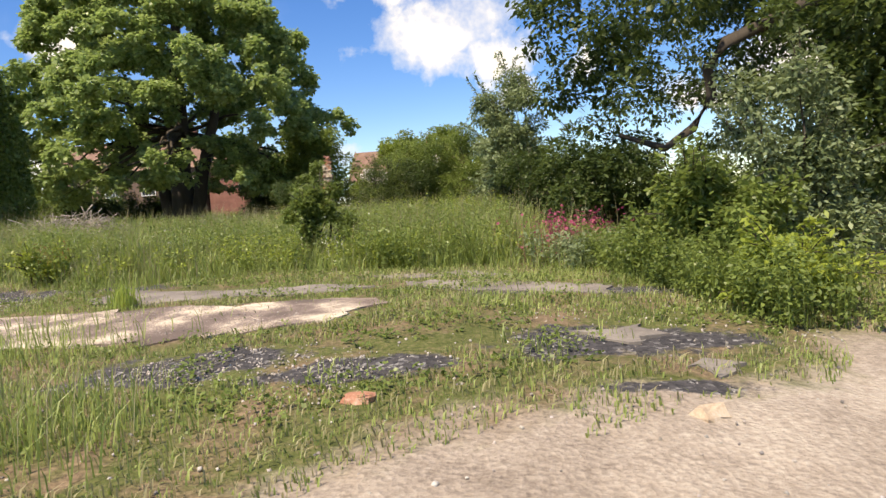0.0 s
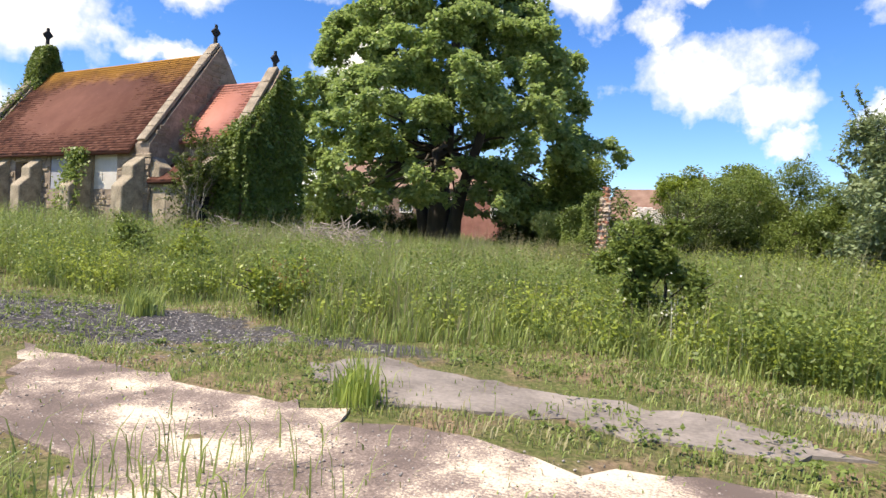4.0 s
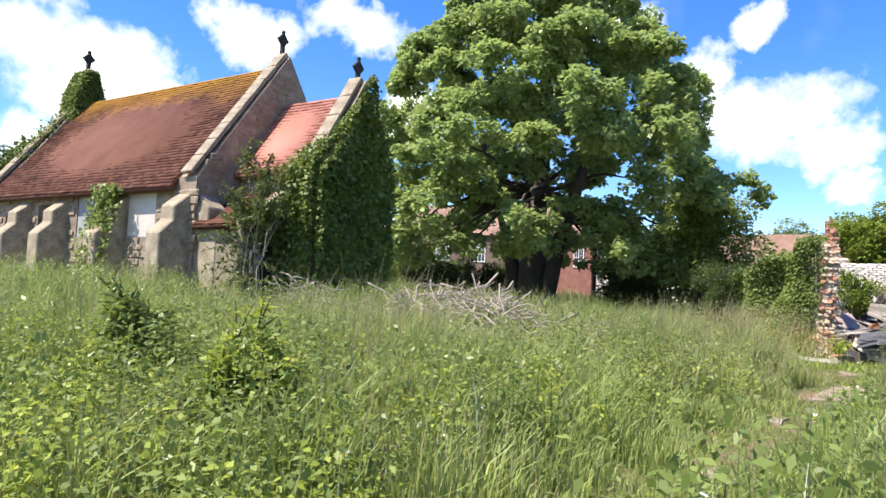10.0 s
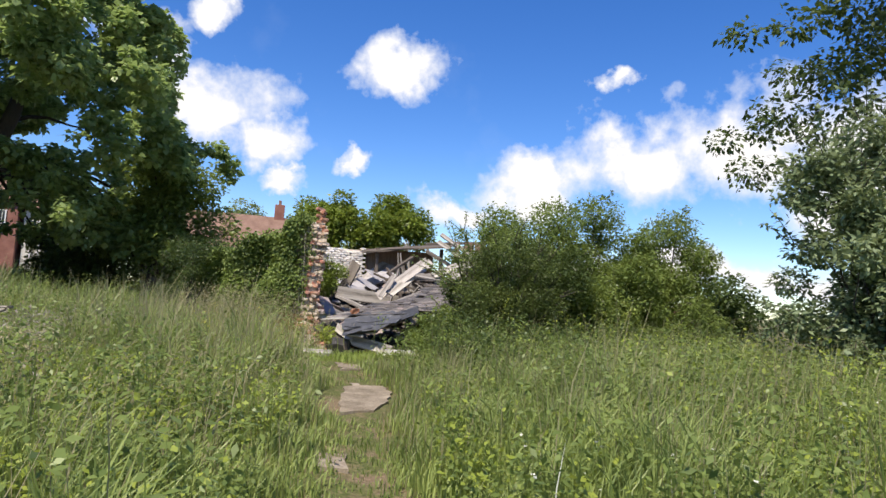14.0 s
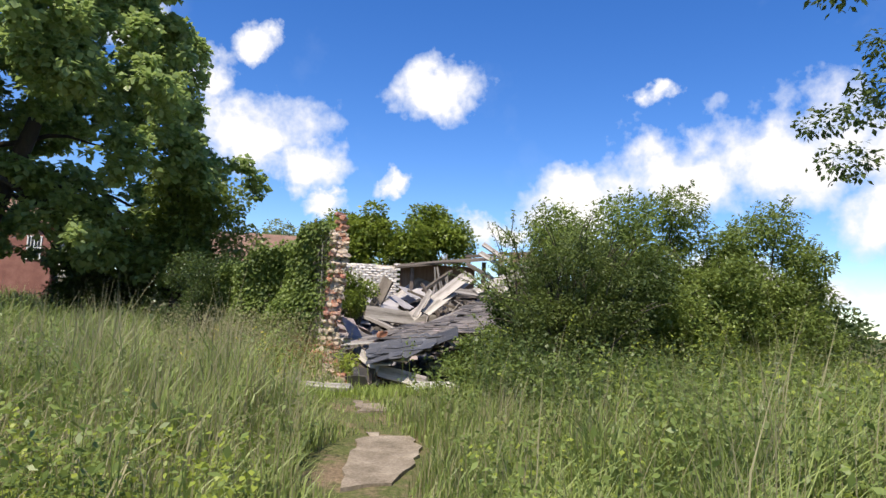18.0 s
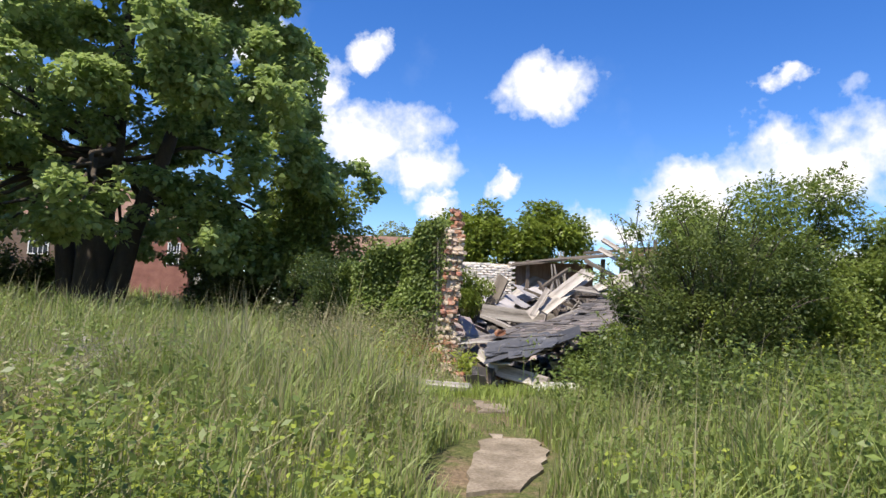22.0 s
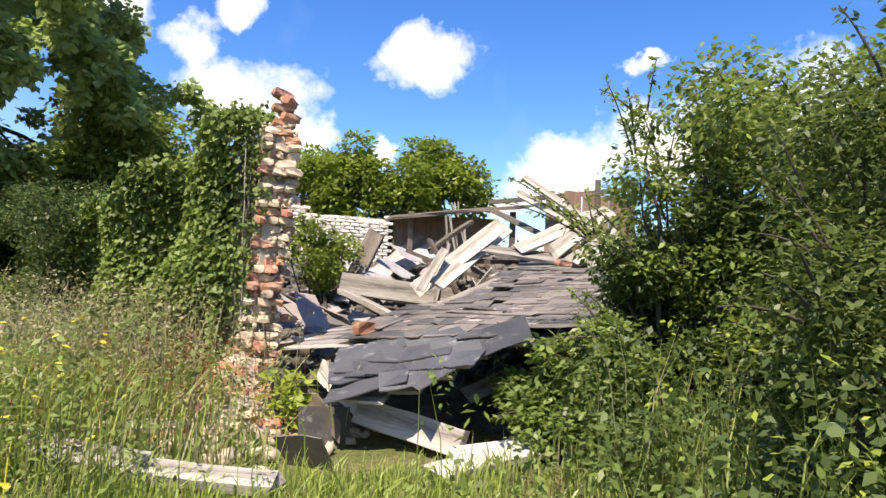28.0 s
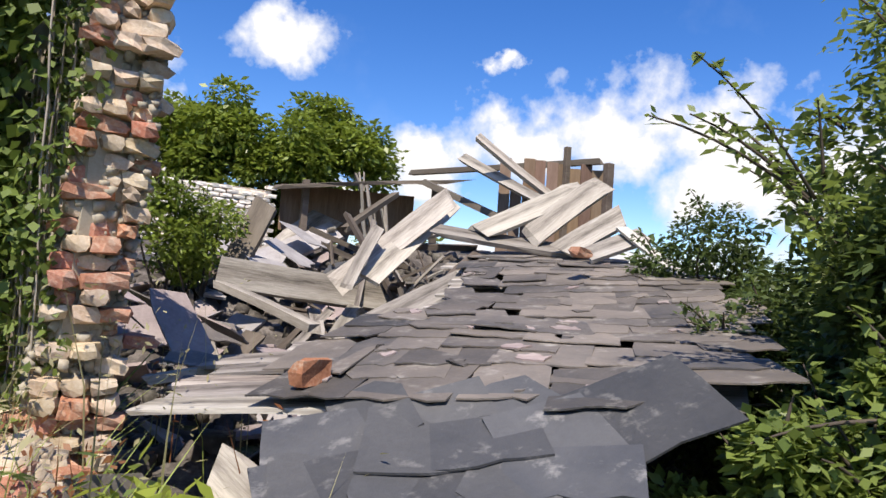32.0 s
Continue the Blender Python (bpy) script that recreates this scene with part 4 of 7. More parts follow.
shrub("bay_bush", "rounded evergreen bush rising behind the rubble", (-0.7, 35.0), (1.5, 1.2, 1.2), 30, 0.52, 14000, 0.16, BAY, 39, 12, low=2.2)
shrub("bay_bush", "lower evergreen growth between the rounded bushes", (-1.9, 34.7), (1.7, 0.9, 1.0), 30, 0.42, 11000, 0.14, BAY, 43, 12, low=1.5)
shrub("privet_bush", "small bush growing inside the ruin", (-3.95, 29.4), (0.75, 0.6, 0.5), 26, 0.24, 6500, 0.075, BAY, 40, 12, low=1.1, shoots=60, shoot_len=0.3)

# ---- grass ----
PATHLINE = np.array([e[1][:2] for e in PATH])
FOOTWAY = np.array([(-6.2, 8.2), (-6.95, 9.5), (-7.05, 10.6), (-6.6, 12.4), (-6.2, 13.8), (-5.9, 15.6), (-5.4, 17.8), (-5.05, 19.6), (-4.95, 21.2), (-4.9, 22.0)])


def line_distance(p, line):
    a, b = line[:-1], line[1:]
    d = b - a
    t = np.clip(((p[:, None] - a) * d).sum(-1) / ((d * d).sum(-1) + 1e-9), 0, 1)
    return np.linalg.norm(p[:, None] - (a + t[..., None] * d), axis=-1).min(1)


def field_edge(x):
    """Where the tall grass begins, by x."""
    return np.interp(x, [-30, -14, -9, -7.0, -5.5, -4.5, -3.0, -1.5, 1.0, 3.0, 6.0], [5, 8.4, 9.4, 9.7, 8.9, 8.7, 9.4, 9.3, 8.8, 8.0, 7.5])


def blades(at, height, width, r, bend=0.35):
    """Three-joint blades of grass at places on the ground."""
    n = len(at)
    z = ground_z(at[:, 0], at[:, 1])
    yaw = r.uniform(0, 2 * np.pi, n)
    lean = np.stack([np.cos(yaw), np.sin(yaw)], -1) * (bend * r.uniform(0.15, 1.2, n) * height)[:, None]
    side = np.stack([-np.sin(yaw + 0.6), np.cos(yaw + 0.6)], -1) * width[:, None] / 2
    b = np.column_stack([at, z - 0.02])
    m = np.column_stack([at + lean * 0.32, z + height * 0.6])
    t = np.column_stack([at + lean, z + height * (1 - 0.2 * np.minimum(1, bend))])
    s = np.column_stack([side, np.zeros(n)])
    v = np.stack([b - s, b + s, m + s * 0.8, m - s * 0.8, t], 1).reshape(-1, 3)
    k = (np.arange(n) * 5)[:, None]
    return v, k + [0, 1, 2, 3], k + [3, 2, 4, 4]


def grass_mesh(name, label, pts, height, width, mat, r, bend=0.35):
    v, q, t = blades(pts, height, width, r, bend)
    n = len(pts)
    f3 = np.concatenate([q[:, [0, 1, 2]], q[:, [0, 2, 3]], t[:, :3]])
    ob = new(name, np_mesh(name, v, f3, mat))
    return tagged(ob, label, "grass", kind="stuff")


def scatter(r, n, x0, x1, y0, y1):
    return np.stack([r.uniform(x0, x1, n), r.uniform(y0, y1, n)], -1)


def in_field(p):
    k = p[:, 1] > field_edge(p[:, 0])
    k &= np.hypot((p[:, 0] + 5.1 + 0.3 * (19.3 - p[:, 1])) / 0.55, (p[:, 1] - 18.75) / 1.2) > 1
    k &= ~((p[:, 0] > -4.9) & (p[:, 0] < 0.6) & (p[:, 1] > 22.6 + 0.0 * p[:, 0]) & (p[:, 1] < 34))
    q = (p - [CH.x, CH.y]) @ np.array([[CW.x, CN.x], [CW.y, CN.y]])
    k &= ~((q[:, 0] > -3.6) & (q[:, 0] < 13.2) & (q[:, 1] > -0.4) & (q[:, 1] < 7.4))
    return k


r = np.random.default_rng(50)
p = np.concatenate([r.normal((-5, 15.5), (4.2, 5.0), (210000, 2)), r.normal((-8, 17), (9, 8), (110000, 2)), scatter(r, 70000, -45, 18, 0, 60)])
p = p[in_field(p)]
d = line_distance(p, FOOTWAY)
keep = r.uniform(0, 1, len(p)) < np.clip((d - 0.02) / 0.34, 0.25, 1)
p, d = p[keep], d[keep]
# Tussocks with gaps between them.
tuss = np.array([noise.noise((a * 1.9, b * 1.9, 1.7)) + 0.6 * noise.noise((a * 4.7, b * 4.7, 9.2)) for a, b in p])
keep = r.uniform(0, 1, len(p)) < np.clip(0.75 + 1.5 * tuss, 0.18, 1)
p, d, tuss = p[keep], d[keep], tuss[keep]
tall = np.clip(1 + 0.9 * tuss, 0.45, 1.7) * (0.44 + 0.17 * np.sin(p[:, 0] * 0.9 + 1.3) * np.sin(p[:, 1] * 0.7))
h = tall * r.uniform(0.3, 1.4, len(p)) * np.clip(0.1 + np.minimum(d, line_distance(p, PATHLINE)) * 0.85, 0.1, 1.0) * np.clip(0.3 + 0.55 * (np.hypot((p[:, 0] + 5.2) * 0.8, p[:, 1] - 22.6) - 1.0), 0.3, 1.0)
h *= np.clip(0.3 + 0.5 * (line_distance(p, np.array([(-8.2, 17.0), (-13.8, 18.3)])) - 0.6), 0.3, 1.0)
h *= np.clip(0.4 + 0.45 * (p[:, 1] - field_edge(p[:, 0])), 0.4, 1.0)
far = np.clip((np.hypot(p[:, 0] + 6, p[:, 1] - 11) - 8) / 10, 0, 2.5)
grass_mesh("tall_grass", "tall unmown summer grass", p, h, 0.009 * (1 + far) * r.uniform(0.5, 1.8, len(p)), GRASS, r, 0.6)
k = r.uniform(0, 1, len(p)) < 0.26 * (0.75 + 0.8 * np.sin(p[:, 0] * 0.6 + 2) * np.sin(p[:, 1] * 0.5 + 1)).clip(0.1, 2)
p2 = p[k] + r.normal(0, 0.03, (k.sum(), 2))
grass_mesh("seeding_grass", "pale seeding grass stalks", p2, h[k] * 1.35, 0.007 * (1 + far[k]) * r.uniform(0.5, 1.3, k.sum()), DRYGRASS, r, 0.25)

# Short turf among the broken slabs.
p = scatter(r, 190000, -13, 7, 0.8, 10.5)
bare = np.max([1 - np.hypot((p[:, 0] - cx) / w, (p[:, 1] - cy) / d) for cx, cy, w, d in TARMAC], 0)
n_ = np.array([noise.noise((a * 0.8, b * 0.8, 3.1)) + 0.5 * noise.noise((a * 2.3, b * 2.3, 7.7)) for a, b in p])
k = (p[:, 1] < field_edge(p[:, 0]) + 0.4) & (n_ + 0.04 * (p[:, 1] - 4) - 1.3 * np.clip(bare + 0.1 + 0.9 * n_, 0, 1) > -0.18) & (p[:, 1] + 0.7 * n_ > 2.7 + 0.55 * p[:, 0])
paved = (p[:, 1] > 5.2 + 0.22 * np.clip(-p[:, 0] - 3.4, 0, 9)) & (p[:, 1] < 6.6 + 0.12 * np.clip(-p[:, 0] - 3, 0, 9)) & (p[:, 0] > -6.6) & (p[:, 0] < -0.75)
paved |= (p[:, 1] > 7.05) & (p[:, 1] < 8.9 + 0.45 * (-p[:, 0] - 4.2)) & (p[:, 0] > -4.4) & (p[:, 0] < -1.0)
k &= ~(paved & (r.uniform(0, 1, len(p)) < 0.94))
p = p[k]
dry = r.uniform(0, 1, len(p)) < 0.25 + 0.25 * np.sin(p[:, 0] * 1.7) * np.sin(p[:, 1] * 2.1)
grass_mesh("dry_turf", "straw-coloured blades in the turf", p[dry], r.uniform(0.02, 0.1, dry.sum()), 0.007 * r.uniform(0.6, 1.5, dry.sum()), DRYGRASS, r, 1.0)
p = p[~dry]
grass_mesh("short_turf", "short turf growing through broken tarmac", p, r.uniform(0.015, 0.06, len(p)) * (1 + (r.uniform(0, 1, len(p)) < 0.03) * 1.5), 0.008 * r.uniform(0.6, 1.5, len(p)), GRASS, r, 0.9)

p = np.concatenate([np.column_stack([r.normal(-2.1, 0.35, 900), r.normal(3.1, 0.35, 900)]), np.column_stack([r.normal(-3.6, 0.5, 700), r.normal(4.9, 0.5, 700)])])
grass_mesh("rough_grass", "rough mixed grass at the track's edge", p, r.uniform(0.05, 0.32, len(p)), 0.007 * r.uniform(0.6, 1.5, len(p)), GRASS, r, 0.6)
p = np.column_stack([r.normal(-2.2, 0.35, 120), r.normal(3.2, 0.5, 120)])
grass_mesh("dry_stalks", "thin dry stalks at the track's edge", p, r.uniform(0.2, 0.55, 120), np.full(120, 0.004), DRYGRASS, r, 0.3)

p = np.concatenate([np.column_stack([r.normal(-5.6, 0.8, 4200), r.normal(22.6, 0.6, 4200)]), np.column_stack([r.normal(-4.1, 0.4, 900), r.normal(22.4, 0.25, 900)])])
p = p[(p[:, 1] < 22.75) & (line_distance(p, PATHLINE) > 0.25)]
grass_mesh("fresh_grass", "bright fresh grass before the ruin", p, r.uniform(0.06, 0.24, len(p)), 0.008 * r.uniform(0.6, 1.5, len(p)), FRESHGRASS, r, 0.8)

c = scatter(r, 150, -11, 2.6, 2.8, 9.4)
c = c[(c[:, 1] > 3.2 + 0.5 * c[:, 0]) & ~((c[:, 1] > 5.0) & (c[:, 1] < 6.7) & (c[:, 0] > -6.6) & (c[:, 0] < -0.6))]
p = c[r.integers(0, len(c), 4500)] + r.normal(0, 0.13, (4500, 2))
p = p[line_distance(p, PATHLINE) > 0.3]
grass_mesh("tufted_turf", "coarser tufts standing in the turf", p, r.uniform(0.04, 0.15, len(p)), 0.007 * r.uniform(0.6, 1.5, len(p)), GRASS, r, 0.9)
p = np.column_stack([r.normal(-6.6, 0.7, 2600), r.normal(24.0, 0.6, 2600)])
grass_mesh("wall_grass", "tall green grass beside the broken wall", p, r.uniform(0.2, 0.75, len(p)), 0.008 * r.uniform(0.6, 1.5, len(p)), FRESHGRASS, r, 0.6)

# ---- the collapsed building ----
WOOD = surface("weathered_timber", [(0.07, 0.06, 0.052), (0.24, 0.215, 0.19), (0.4, 0.37, 0.335)], 5, 60, 0.85, 0.9, 0.6, stretch=(0.09, 1, 1), random_by="object", spread=(0.36, 0.62))
PALEWOOD = surface("bleached_timber", [(0.12, 0.105, 0.088), (0.33, 0.3, 0.26), (0.52, 0.48, 0.42)], 5, 60, 0.85, 0.8, 0.45, stretch=(0.09, 1, 1), random_by="object", spread=(0.34, 0.62))
DARKWOOD = surface("dark_timber", [(0.06, 0.05, 0.04), (0.13, 0.105, 0.085), (0.2, 0.17, 0.14)], 5, 60, 0.85, 0.6, 0.4, stretch=(0.12, 1, 1), random_by="object")
BROWNWOOD = surface("brown_boarding", [(0.12, 0.075, 0.05), (0.2, 0.135, 0.095), (0.28, 0.2, 0.15)], 5, 50, 0.85, 0.5, 0.5, stretch=(1, 1, 0.12), random_by="object")


def slate_material(name, dark, brown, pale, patch=0.5):
    """Weathered slate: each piece its own tone, with brown staining and pale lichen drifting over the whole slope."""
    mat = bpy.data.materials.new(name)
    nt = tree_nodes(mat)
    geo = nt.nodes.new("ShaderNodeNewGeometry").outputs["Position"]
    obj = nt.nodes.new("ShaderNodeTexCoord").outputs["Object"]
    rnd = nt.nodes.new("ShaderNodeObjectInfo").outputs["Random"]
    big = node(nt, "TexNoise", Vector=geo, Scale=1.5, Detail=5.0, Roughness=0.65)
    mid = node(nt, "TexNoise", Vector=geo, Scale=7.0, Detail=6.0, Roughness=0.7)
    fine = node(nt, "TexNoise", Vector=obj, Scale=55.0, Detail=4.0, Roughness=0.7)
    f1 = mathn(nt, "ADD", mathn(nt, "MULTIPLY_ADD", rnd, 0.34, -0.17), big.outputs[0])
    col = mixc(nt, ramp(nt, f1, [(0.5 - 0.25 * patch, (0, 0, 0)), (0.5 + 0.25 * patch, (1, 1, 1))]), dark, brown)
    col = mixc(nt, ramp(nt, mid.outputs[0], [(0.56, (0, 0, 0)), (0.74, (0.8, 0.8, 0.8))]), col, pale)
    h = node(nt, "HueSaturation", Color=col)
    val = mathn(nt, "ADD", mathn(nt, "MULTIPLY_ADD", mathn(nt, "FRACT", mathn(nt, "MULTIPLY", rnd, 13.7)), 0.5, 0.52), mathn(nt, "MULTIPLY", fine.outputs[0], 0.45))
    nt.links.new(val, h.inputs["Value"])
    p = node(nt, "BsdfPrincipled", Base_Color=h.outputs[0], Roughness=0.68)
    p.inputs["Specular IOR Level"].default_value = 0.4
    b = node(nt, "Bump", Strength=0.5, Distance=0.008, Height=mathn(nt, "ADD", fine.outputs[0], mid.outputs[0]))
    nt.links.new(b.outputs[0], p.inputs["Normal"])
    nt.links.new(p.outputs[0], nt.nodes.new("ShaderNodeOutputMaterial").inputs[0])
    return mat


SLATE = slate_material("weathered_slate", (0.06, 0.057, 0.057), (0.2, 0.172, 0.148), (0.4, 0.375, 0.34), 0.9)
DARKSLATE = slate_material("dark_slate", (0.045, 0.048, 0.057), (0.1, 0.1, 0.104), (0.3, 0.29, 0.28), 1.0)
MAUVE = surface("mauve_slate", [(0.22, 0.175, 0.17), (0.31, 0.255, 0.245), (0.4, 0.34, 0.32)], 2.5, 40, 0.85, 0.3, 0.4, random_by="object")
BRICK = surface("old_red_brick", [(0.25, 0.09, 0.055), (0.4, 0.185, 0.12), (0.52, 0.39, 0.3)], 9, 70, 0.93, 0.9, 0.3, random_by="object")
BUFF = surface("mortared_brick", [(0.34, 0.23, 0.15), (0.5, 0.39, 0.28), (0.62, 0.53, 0.42)], 9, 70, 0.95, 0.7, 0.5, random_by="object")
LIMEWASH = surface("flaking_limewash", [(0.4, 0.2, 0.14), (0.6, 0.48, 0.4), (0.76, 0.71, 0.64)], 6, 40, 0.93, 0.5, 0.35, random_by="object", spread=(0.36, 0.5))
PLASTER = surface("grey_plaster", [(0.24, 0.22, 0.22), (0.36, 0.34, 0.34), (0.48, 0.46, 0.45)], 3, 40, 0.9, 0.4, 0.3, random_by="object")
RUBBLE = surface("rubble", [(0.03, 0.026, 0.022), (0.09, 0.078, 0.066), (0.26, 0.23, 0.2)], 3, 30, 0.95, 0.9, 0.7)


def roof_z(x, y):
    """The slumped sheet of slates: it dips to the left and front."""
    return 1.60 + 0.18 * (x + 3.69) + 0.041 * (y - 23.1) + 0.012 * np.clip(y - 24, 0, 9) ** 2


RU, RV, RO = Vector((0.73, -0.683)), Vector((0.683, 0.73)), Vector((-4.45, 24.55))


def roof_pt(u, v, up=0.0):
    x, y = RO.x + RU.x * u + RV.x * v, RO.y + RU.y * u + RV.y * v
    z = float(roof_z(x, y)) + 0.05 * math.sin(u * 1.7 + v) * math.sin(v * 1.3) + up
    if v < -0.1:
        z -= 0.04 - 0.2 * (v + 0.1)
    return Vector((x, y, z))


def roof_left(v):
    return float(np.interp(v, [-1, -0.1, 0, 0.75, 0.95, 1.15, 1.9, 2.6, 4.2], [0.15, 0.1, 0.05, 0.0, 0.05, 0.22, 0.52, 0.35, 0.1]))


def roof_right(v):
    return float(np.interp(v, [-1, -0.1, 0, 1.2, 2.9, 4.2], [1.7, 1.8, 1.9, 2.15, 2.1, 1.45]))


def ragged_plate(w, h, t, r, broken=0.5):
    """A thin plate with chipped corners and an uneven lower edge, its middle at the origin."""
    pts = []
    for k in range(6):
        x = -0.5 + k / 5
        dip = r.uniform(-0.02, 0.035) if 0 < k < 5 else (r.uniform(0.0, 0.1) if r.random() < broken else 0.0)
        pts.append((x * w + r.uniform(-0.015, 0.015), -h / 2 + dip))
    pts.append((w / 2, h * 0.1))
    for sx in (1, -1):
        if r.random() < broken * 0.6:
            a, b = r.uniform(0.1, 0.45) * w, r.uniform(0.05, 0.3) * h
            p, q = (sx * (w / 2 - a), h / 2), (sx * w / 2, h / 2 - b)
            pts += [q, p] if sx > 0 else [p, q]
        else:
            pts.append((sx * w / 2, h / 2))
    pts.append((-w / 2 + r.uniform(-0.01, 0.01), h * 0.1))
    bm = bmesh.new()
    vs = [bm.verts.new((x, y, 0)) for x, y in pts]
    f = bm.faces.new(vs)
    out = bmesh.ops.extrude_face_region(bm, geom=[f])
    top = [e for e in out["geom"] if isinstance(e, bmesh.types.BMVert)]
    bmesh.ops.translate(bm, vec=(0, 0, t), verts=top)
    bmesh.ops.recalc_face_normals(bm, faces=bm.faces[:])
    return bm


def on_plane(p, ax, ay):
    """A pose at p whose x and y axes follow two given ways."""
    x = Vector(ax).normalized()
    z = x.cross(Vector(ay)).normalized()
    y = z.cross(x)
    return Matrix(((x.x, y.x, z.x, p[0]), (x.y, y.y, z.y, p[1]), (x.z, y.z, z.z, p[2]), (0, 0, 0, 1)))


def plank_mesh(name, length, w, t, mat, r, split=0.4, segs=6):
    """A sawn board along x, its start at the origin: bowed, with worn and split ends."""
    bm = bmesh.new()
    rings = []
    bow, twist = r.uniform(-0.02, 0.02) * length, r.uniform(-0.1, 0.1)
    for i in range(segs + 1):
        s = i / segs
        x = s * length
        c = bow * math.sin(math.pi * s)
        a = twist * s
        ring = []
        for sy, sz in ((-1, -1), (1, -1), (1, 1), (-1, 1)):
            y, z = sy * w / 2 * (1 + r.uniform(-0.05, 0.05)), sz * t / 2
            end = (r.uniform(-split, split) * w if i in (0, segs) else 0)
            ring.append(bm.verts.new((x + end, y * math.cos(a) - z * math.sin(a), c + y * math.sin(a) + z * math.cos(a))))
        rings.append(ring)
    for a, b in zip(rings, rings[1:]):
        for k in range(4):
            bm.faces.new((a[k], a[(k + 1) % 4], b[(k + 1) % 4], b[k]))
    bm.faces.new(rings[0][::-1])
    bm.faces.new(rings[-1])
    bmesh.ops.recalc_face_normals(bm, faces=bm.faces[:])
    return bm_mesh(name, bm, mat)


def plank_pose(p0, p1, roll=0.0):
    p0, p1 = Vector(p0), Vector(p1)
    q = (p1 - p0).to_track_quat("X", "Z").to_matrix().to_4x4()
    return Matrix.Translation(p0) @ q @ pose(0, 0, 0, roll, 0, 0)


prnd = random.Random(77)


def plank(p0, p1, w, t, mat, label, roll=0.0, name="plank", category="plank", group="fallen roof timbers"):
    ob = new(name, plank_mesh(name, (Vector(p1) - Vector(p0)).length, w, t, mat, prnd))
    ob.matrix_basis = plank_pose(p0, p1, roll)
    return tagged(ob, label, category, group)


roof = thing("collapsed_roof", "slumped roof of grey slates on weathered boards", "roof")
# Boarding under the slates, running along the eave.
v = -0.06
while v < 4.2:
    w = prnd.uniform(0.15, 0.2)
    a, b = roof_left(v) - (prnd.uniform(0.42, 0.6) if v < 0.7 else prnd.uniform(0.05, 0.25)), roof_right(v) + prnd.uniform(-0.05, 0.12)
    for c, d in ((a, (a + b) / 2), ((a + b) / 2 + 0.01, b)):
        p0, p1 = roof_pt(c, v + w / 2, -0.075), roof_pt(d, v + w / 2, -0.075)
        m = on_plane(p0, p1 - p0, roof_pt(c, v + w / 2 + 0.1, -0.075) - p0)
        part("roof_board", plank_mesh("roof_board", (p1 - p0).length, w - 0.008, 0.022, WOOD, prnd, 0.15, 4), roof, m=m)
    v += w
v = -0.84
while v < -0.12:
    w = prnd.uniform(0.14, 0.17)
    a, b = roof_left(v) + 0.3 + prnd.uniform(-0.1, 0.06) + 0.6 * max(0, -0.35 - v), roof_right(v) - 0.15 + prnd.uniform(-0.1, 0.05) - 0.9 * max(0, -0.35 - v)
    p0, p1 = roof_pt(a, v + w / 2, -0.075), roof_pt(b, v + w / 2, -0.075)
    m = on_plane(p0, p1 - p0, roof_pt(a, v + w / 2 + 0.1, -0.075) - p0)
    part("roof_board", plank_mesh("roof_board", (p1 - p0).length, w - 0.01, 0.022, WOOD, prnd, 0.2, 4), roof, m=m)
    v += w
SLATES = [(w, bm_mesh("slate", ragged_plate(w, prnd.uniform(0.4, 0.5), 0.007, prnd, 0.4), SLATE)) for w in (0.22, 0.26, 0.3, 0.32, 0.34, 0.36, 0.36, 0.4, 0.42, 0.46) for _ in range(2)]
CHIPS = [bm_mesh("slate_chip", ragged_plate(prnd.uniform(0.04, 0.14), prnd.uniform(0.04, 0.12), 0.008, prnd, 0.9), MAUVE if k % 2 else SLATE) for k in range(8)]
BIGS = [bm_mesh("slate", ragged_plate(w, h, 0.009, prnd, 0.5), DARKSLATE) for w, h in ((0.46, 0.4), (0.6, 0.44), (0.38, 0.3), (0.52, 0.36), (0.3, 0.42), (0.42, 0.26))]
v = 0.0
while v < 4.35:
    u = roof_left(v) + prnd.uniform(-0.08, 0.14)
    while u < roof_right(v) - 0.05:
        w, me = prnd.choice(SLATES)
        edge = u < roof_left(v) + 0.3
        if prnd.random() > (0.2 if edge else 0.035):
            loose = prnd.random() < (0.5 if edge else 0.16)
            slip = prnd.uniform(-0.1, 0.06) if loose else prnd.gauss(0, 0.022)
            uu, vv = u + w / 2, v + 0.13 + slip
            c = roof_pt(uu, vv, 0.0)
            ax = roof_pt(uu + 0.12, vv) - roof_pt(uu - 0.12, vv)
            ay = roof_pt(uu, vv + 0.12) - roof_pt(uu, vv - 0.12) + Vector((0, 0, -0.007))
            m = on_plane(c + Vector((0, 0, 0.005 + (prnd.uniform(0, 0.012) if loose else prnd.uniform(0, 0.004)))), ax, ay) @ pose(0, 0, 0, prnd.gauss(0, 2.0 if loose else 0.6), prnd.gauss(0, 2.0 if loose else 0.6), prnd.gauss(0, 11 if loose else 2.2))
            part("slate", me, roof, m=m)
        u += w * prnd.uniform(0.94, 1.02)
    v += 0.2 * prnd.uniform(0.9, 1.1)
